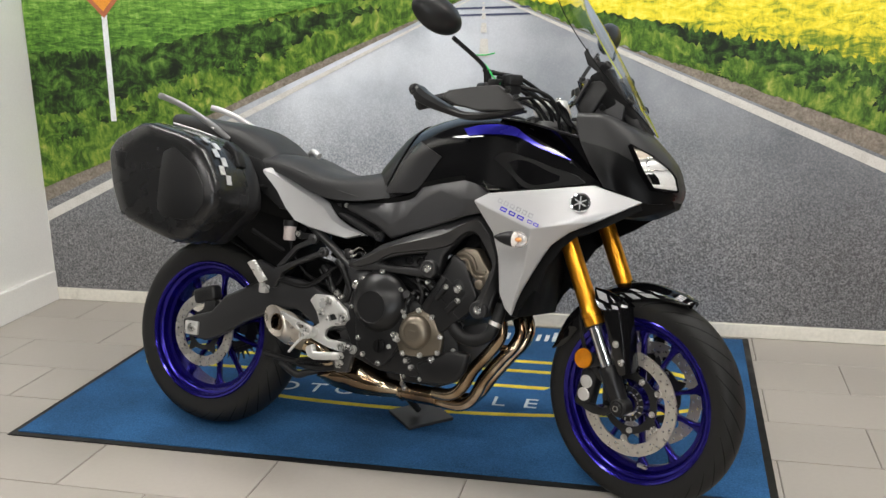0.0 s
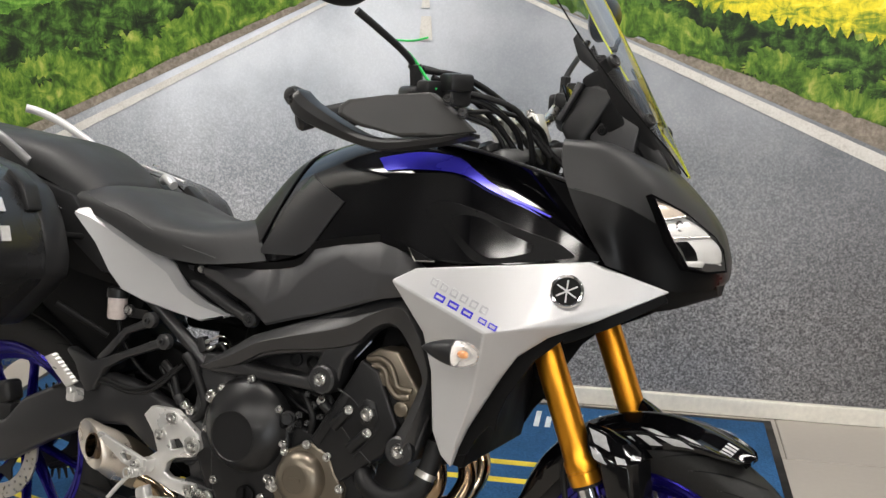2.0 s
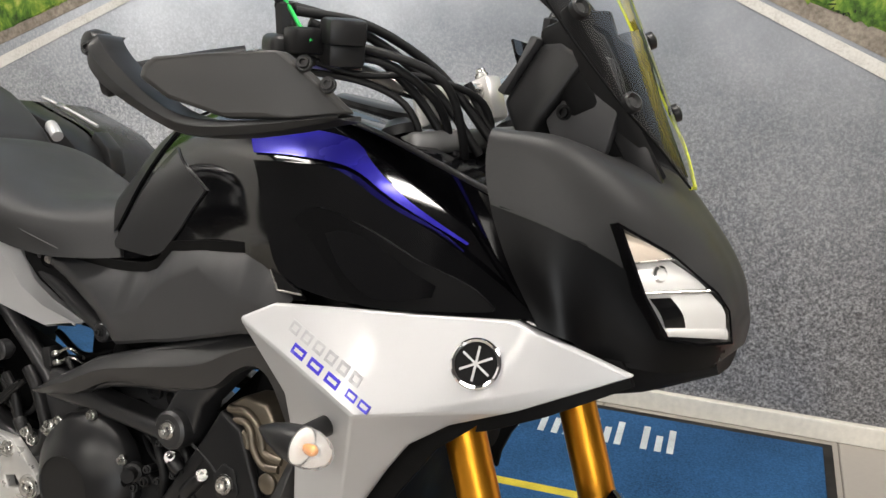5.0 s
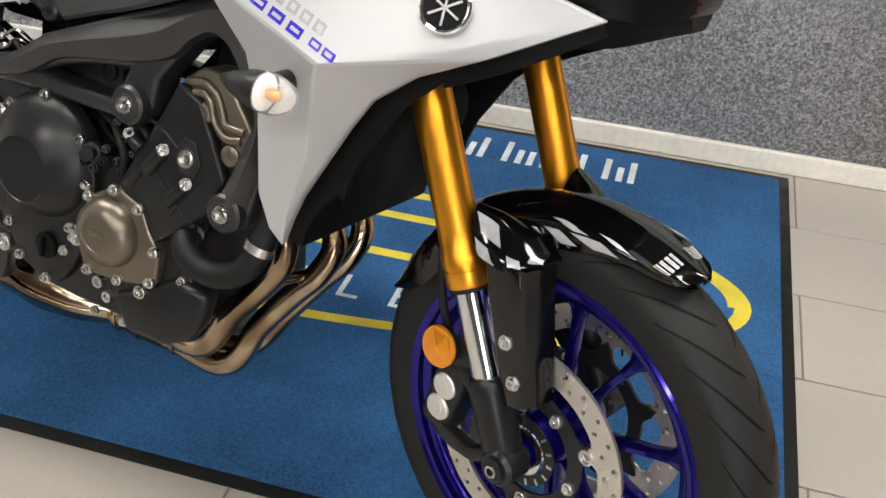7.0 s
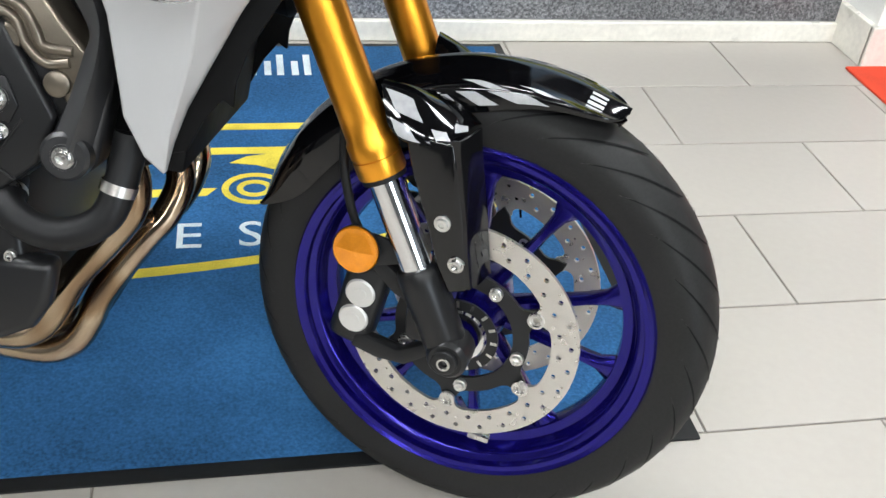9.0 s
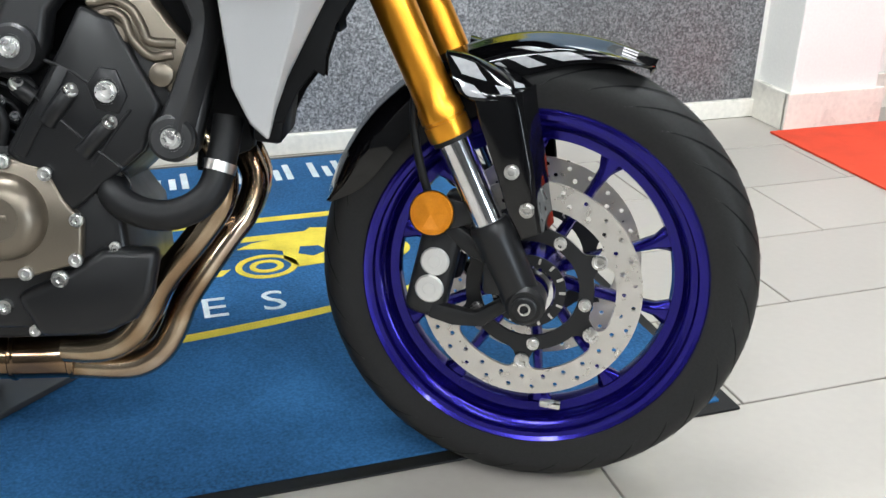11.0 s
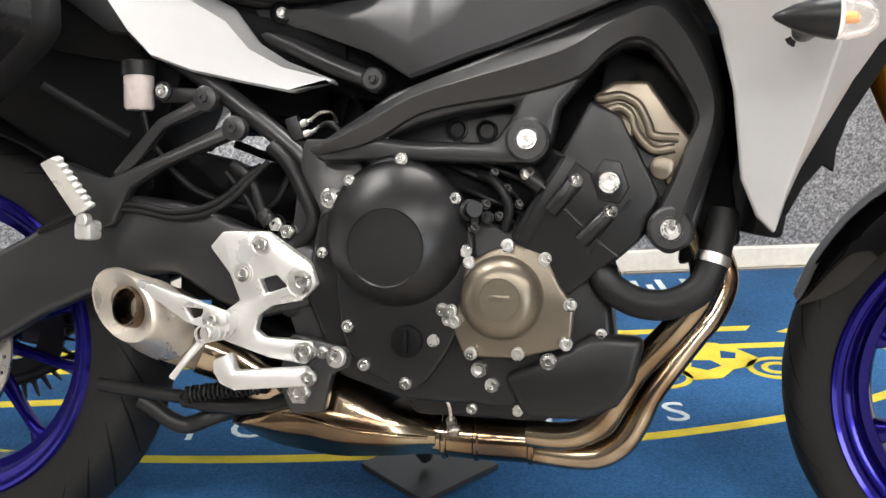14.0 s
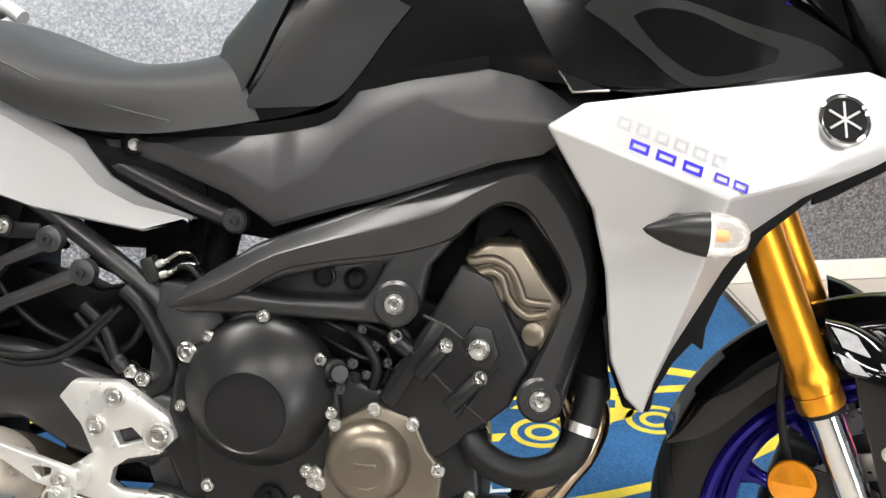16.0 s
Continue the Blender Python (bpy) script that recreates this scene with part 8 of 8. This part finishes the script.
    hm = lathe([(0.0, 0.0), (0.0, 0.042), (0.006, 0.048), (0.018, 0.047), (0.032, 0.038), (0.042, 0.02), (0.045, 0.0)], (0, 0, 0), (0, 0, 1), 32)
    hm.transform(Matrix.Diagonal((1.0, 1.7, 1.1, 1)))
    hm.transform(Matrix.Translation((1.05, side * 0.42, 1.34)) @ Matrix.Rotation(side * radians(12), 4, "Z") @ Matrix.Rotation(radians(85), 4, "Y") @ Matrix.Rotation(side * radians(20), 4, "Z"))
    fpart("mirror_head", hm, M["satin_black"], mir)
# cables from the bars to the steering head
for k, pts in enumerate((
        [(1.12, -0.20, 1.15), (1.17, -0.15, 1.145), (1.20, -0.09, 1.10), (1.19, -0.05, 1.03), (1.17, -0.03, 0.96)],
        [(1.10, -0.21, 1.16), (1.16, -0.17, 1.16), (1.215, -0.10, 1.13), (1.22, -0.06, 1.05), (1.20, -0.04, 0.98)],
        [(1.10, -0.22, 1.13), (1.15, -0.16, 1.12), (1.185, -0.12, 1.09), (1.20, -0.10, 1.02), (1.21, -0.09, 0.95)],
        [(1.09, -0.23, 1.15), (1.14, -0.17, 1.13), (1.18, -0.10, 1.13), (1.21, -0.02, 1.10), (1.22, 0.0, 1.02)],
        [(1.11, 0.20, 1.15), (1.17, 0.14, 1.15), (1.21, 0.08, 1.10), (1.20, 0.04, 1.0)],
        [(1.10, 0.22, 1.14), (1.16, 0.15, 1.13), (1.20, 0.09, 1.08), (1.21, 0.06, 0.98)])):
    fpart("control_cable", tube(pts, 0.0055 if k < 2 else 0.0045, 6, 10), M["rubber"], bar)
for pts in (
        [(1.022, -0.240, 1.173), (1.071, -0.190, 1.166), (1.121, -0.130, 1.139), (1.171, -0.080, 1.093), (1.218, -0.050, 1.033)],
        [(1.045, -0.230, 1.167), (1.098, -0.170, 1.166), (1.140, -0.110, 1.143), (1.175, -0.070, 1.111), (1.231, -0.040, 1.048)],
        [(1.059, -0.220, 1.157), (1.106, -0.160, 1.135), (1.145, -0.110, 1.097), (1.175, -0.080, 1.054), (1.202, -0.070, 1.023)],
        [(1.186, -0.050, 1.118), (1.210, -0.040, 1.081), (1.233, -0.030, 1.053), (1.264, -0.020, 1.030)]):
    bpart("control_cable", tube(pts, 0.0058, 6, 10), M["rubber"], bike, "black control cable")
tie = tube([(1.075, -0.262, 1.235), (1.09, -0.245, 1.215), (1.115, -0.235, 1.18), (1.13, -0.23, 1.165)], 0.0025, 4, 8)
fpart("cable_tie", join(tie, tube([(1.06, -0.275, 1.245), (1.09, -0.25, 1.245), (1.12, -0.245, 1.25)], 0.0018, 3, 6)), M["green"], bike, "bright green plastic tie round the mirror stalk")

# -- side case --
def rounded(pts, n=3):
    """The outline with its corners cut twice."""
    for _ in range(n):
        out = []
        for i, p in enumerate(pts):
            q = pts[(i + 1) % len(pts)]
            out += [tuple(0.85 * a + 0.15 * b2 for a, b2 in zip(p, q)), tuple(0.15 * a + 0.85 * b2 for a, b2 in zip(p, q))]
        pts = out
    return pts


outer = [(-0.160, 0.868), (-0.125, 0.915), (-0.012, 0.970), (0.165, 0.930), (0.225, 0.895), (0.265, 0.833), (0.288, 0.768), (0.290, 0.719), (0.178, 0.610), (0.14, 0.600), (-0.088, 0.664), (-0.132, 0.755)]
outer = rounded([(x - 0.010, z) for x, z in outer], 1)


def ring_at(y, k, cx=0.07, cz=0.79):
    return [(cx + (x - cx) * k, y, cz + (z - cz) * k) for x, z in outer]


def side_case(s):
    """A hard case hung on one flank; s is -1 for the right one."""
    lid = bmesh.new()
    loops = [[lid.verts.new(p) for p in ring_at(y, k)] for y, k in ((-0.27, 1.0), (-0.355, 1.0), (-0.40, 0.992), (-0.424, 0.965), (-0.436, 0.90), (-0.440, 0.70))]
    for a, b2 in zip(loops, loops[1:]):
        for i in range(len(a)):
            j = (i + 1) % len(a)
            lid.faces.new((a[i], a[j], b2[j], b2[i]))
    lid.faces.new(loops[-1])
    bmesh.ops.recalc_face_normals(lid, faces=lid.faces[:])
    if s > 0:
        lid.transform(Matrix.Diagonal((1, -1, 1, 1)))
        bmesh.ops.reverse_faces(lid, faces=lid.faces[:])
    case = bpart("side_case", lid, M["case_black"], bike, "black hard side case with chequered strip" if s < 0 else "plain black hard side case", angle=50)
    bpart("case_base", plate([(x, z) for x, z in outer], s * 0.20, s * 0.268, (), 0.01), M["satin_black"], case, "black textured inner half of the case")
    bpart("case_handle", plate([(0.19, 0.93), (0.235, 0.90), (0.255, 0.85), (0.235, 0.845), (0.215, 0.885), (0.18, 0.91)], s * 0.26, s * 0.30, (), 0.006), M["satin_black"], case, "black carrying handle")
    bpart("case_panel", plate(rounded([(0.066, 0.872), (0.112, 0.892), (0.20, 0.835), (0.238, 0.775), (0.238, 0.72), (0.19, 0.672), (0.09, 0.676), (0.062, 0.70)], 2), s * 0.430, s * 0.4415, (), 0.004), M["satin_black"], case, "dark textured panel in the lid")
    bpart("lid_step", plate([(-0.09, 0.690), (0.21, 0.664), (0.20, 0.655), (0.14, 0.645), (-0.08, 0.672)], s * 0.420, s * 0.436, (), 0.004), M["case_black"], case)
    strip = along([(0.085, 0.947), (0.155, 0.932), (0.214, 0.897), (0.254, 0.835), (0.270, 0.79)], 10)
    for k in range(9):
        for r in (0, 1):
            if (k + r) % 2 == 0:
                a, b2 = strip[k], strip[k + 1]
                out = 0.003 * np.array((-(b2 - a)[1], (b2 - a)[0])) / np.linalg.norm(b2 - a)
                y0, y1 = 0.352 + 0.022 * r, 0.374 + 0.022 * r
                if s < 0:
                    bpart("chequer", extrude_poly([(a[0] + out[0], s * y0, a[1] + out[1]), (b2[0] + out[0], s * y0, b2[1] + out[1]), (b2[0] + out[0], s * y1, b2[1] + out[1]), (a[0] + out[0], s * y1, a[1] + out[1])], (-out[0], 0, -out[1])), M["decal"], case, "silver grey printed square", smooth=False)
    bpart("case_rail", tube([(-0.02, s * 0.30, 0.974), (0.07, s * 0.30, 0.956), (0.155, s * 0.30, 0.936)], 0.0035), M["silver"], case, "thin silver strip")
    bpart("case_lock", plate([(-0.125, 0.868), (-0.072, 0.864), (-0.082, 0.812), (-0.11, 0.82)], s * 0.425, s * 0.441, (), 0.003), M["satin_black"], case)
    for a, b2 in (((0.28, 0.13, 0.80), (0.2, 0.19, 0.80)), ((-0.02, 0.12, 0.86), (-0.05, 0.2, 0.84)), ((0.33, 0.13, 0.60), (0.24, 0.19, 0.66))):
        bpart("case_mount", tube([(a[0], s * a[1], a[2]), (b2[0], s * b2[1], b2[2])], 0.007), M["dark"], case)
    bpart("key_lock", lathe([(0, 0.009), (0.003, 0.009), (0.004, 0.007), (0.004, 0)], (0.10, s * 0.25, 0.968), (0.15, 0, 1), 16), M["bolt"], case, "metal key lock")


for s in (-1, 1):
    side_case(s)

# ---- floor tiles, last ----
floor_base = structure("floor", box((LEFT_X + RIGHT_X) / 2, (WALL_Y + FRONT_Y) / 2, -0.035, RIGHT_X - LEFT_X, WALL_Y - FRONT_Y, 0.062, 0), M["grout"], "pale beige stone-look floor tiles with dark thin joints")
TL, TW, GAP = 0.6145, 0.295, 0.004


def tile_mesh(lx):
    return mesh_of(box(0, 0, -0.004, lx, TW - GAP, 0.008, 0.0012, 1), "tile", M["tile"], smooth=False)


tile_me = tile_mesh(TL - GAP)
far = bmesh.new()
for r in range(-26, 6):
    y0 = 4.144 + r * TW
    yc = y0 + TW / 2
    if yc - TW / 2 < FRONT_Y or yc + TW / 2 > WALL_Y + 0.01:
        continue
    shift = 2.59 if r % 2 == 0 else 2.59 + TL / 2
    for k in range(-9, 9):
        xc = shift + (k + 0.5) * TL
        x0, x1 = max(xc - (TL - GAP) / 2, LEFT_X), min(xc + (TL - GAP) / 2, RIGHT_X)
        if x1 - x0 < 0.02:
            continue
        whole = x1 - x0 > TL - GAP - 0.001
        if -1.4 < xc < 4.2 and yc > 1.0:
            ob = new("tile", tile_me if whole else tile_mesh(x1 - x0))
            ob.parent = floor_base
            ob.location = ((x0 + x1) / 2, yc, 0.0)
        else:
            far = join(far, box((x0 + x1) / 2, yc, -0.004, x1 - x0, TW - GAP, 0.008, 0))
tagged(part("far_tiles", far, M["tile"], floor_base, smooth=False), kind="stuff")
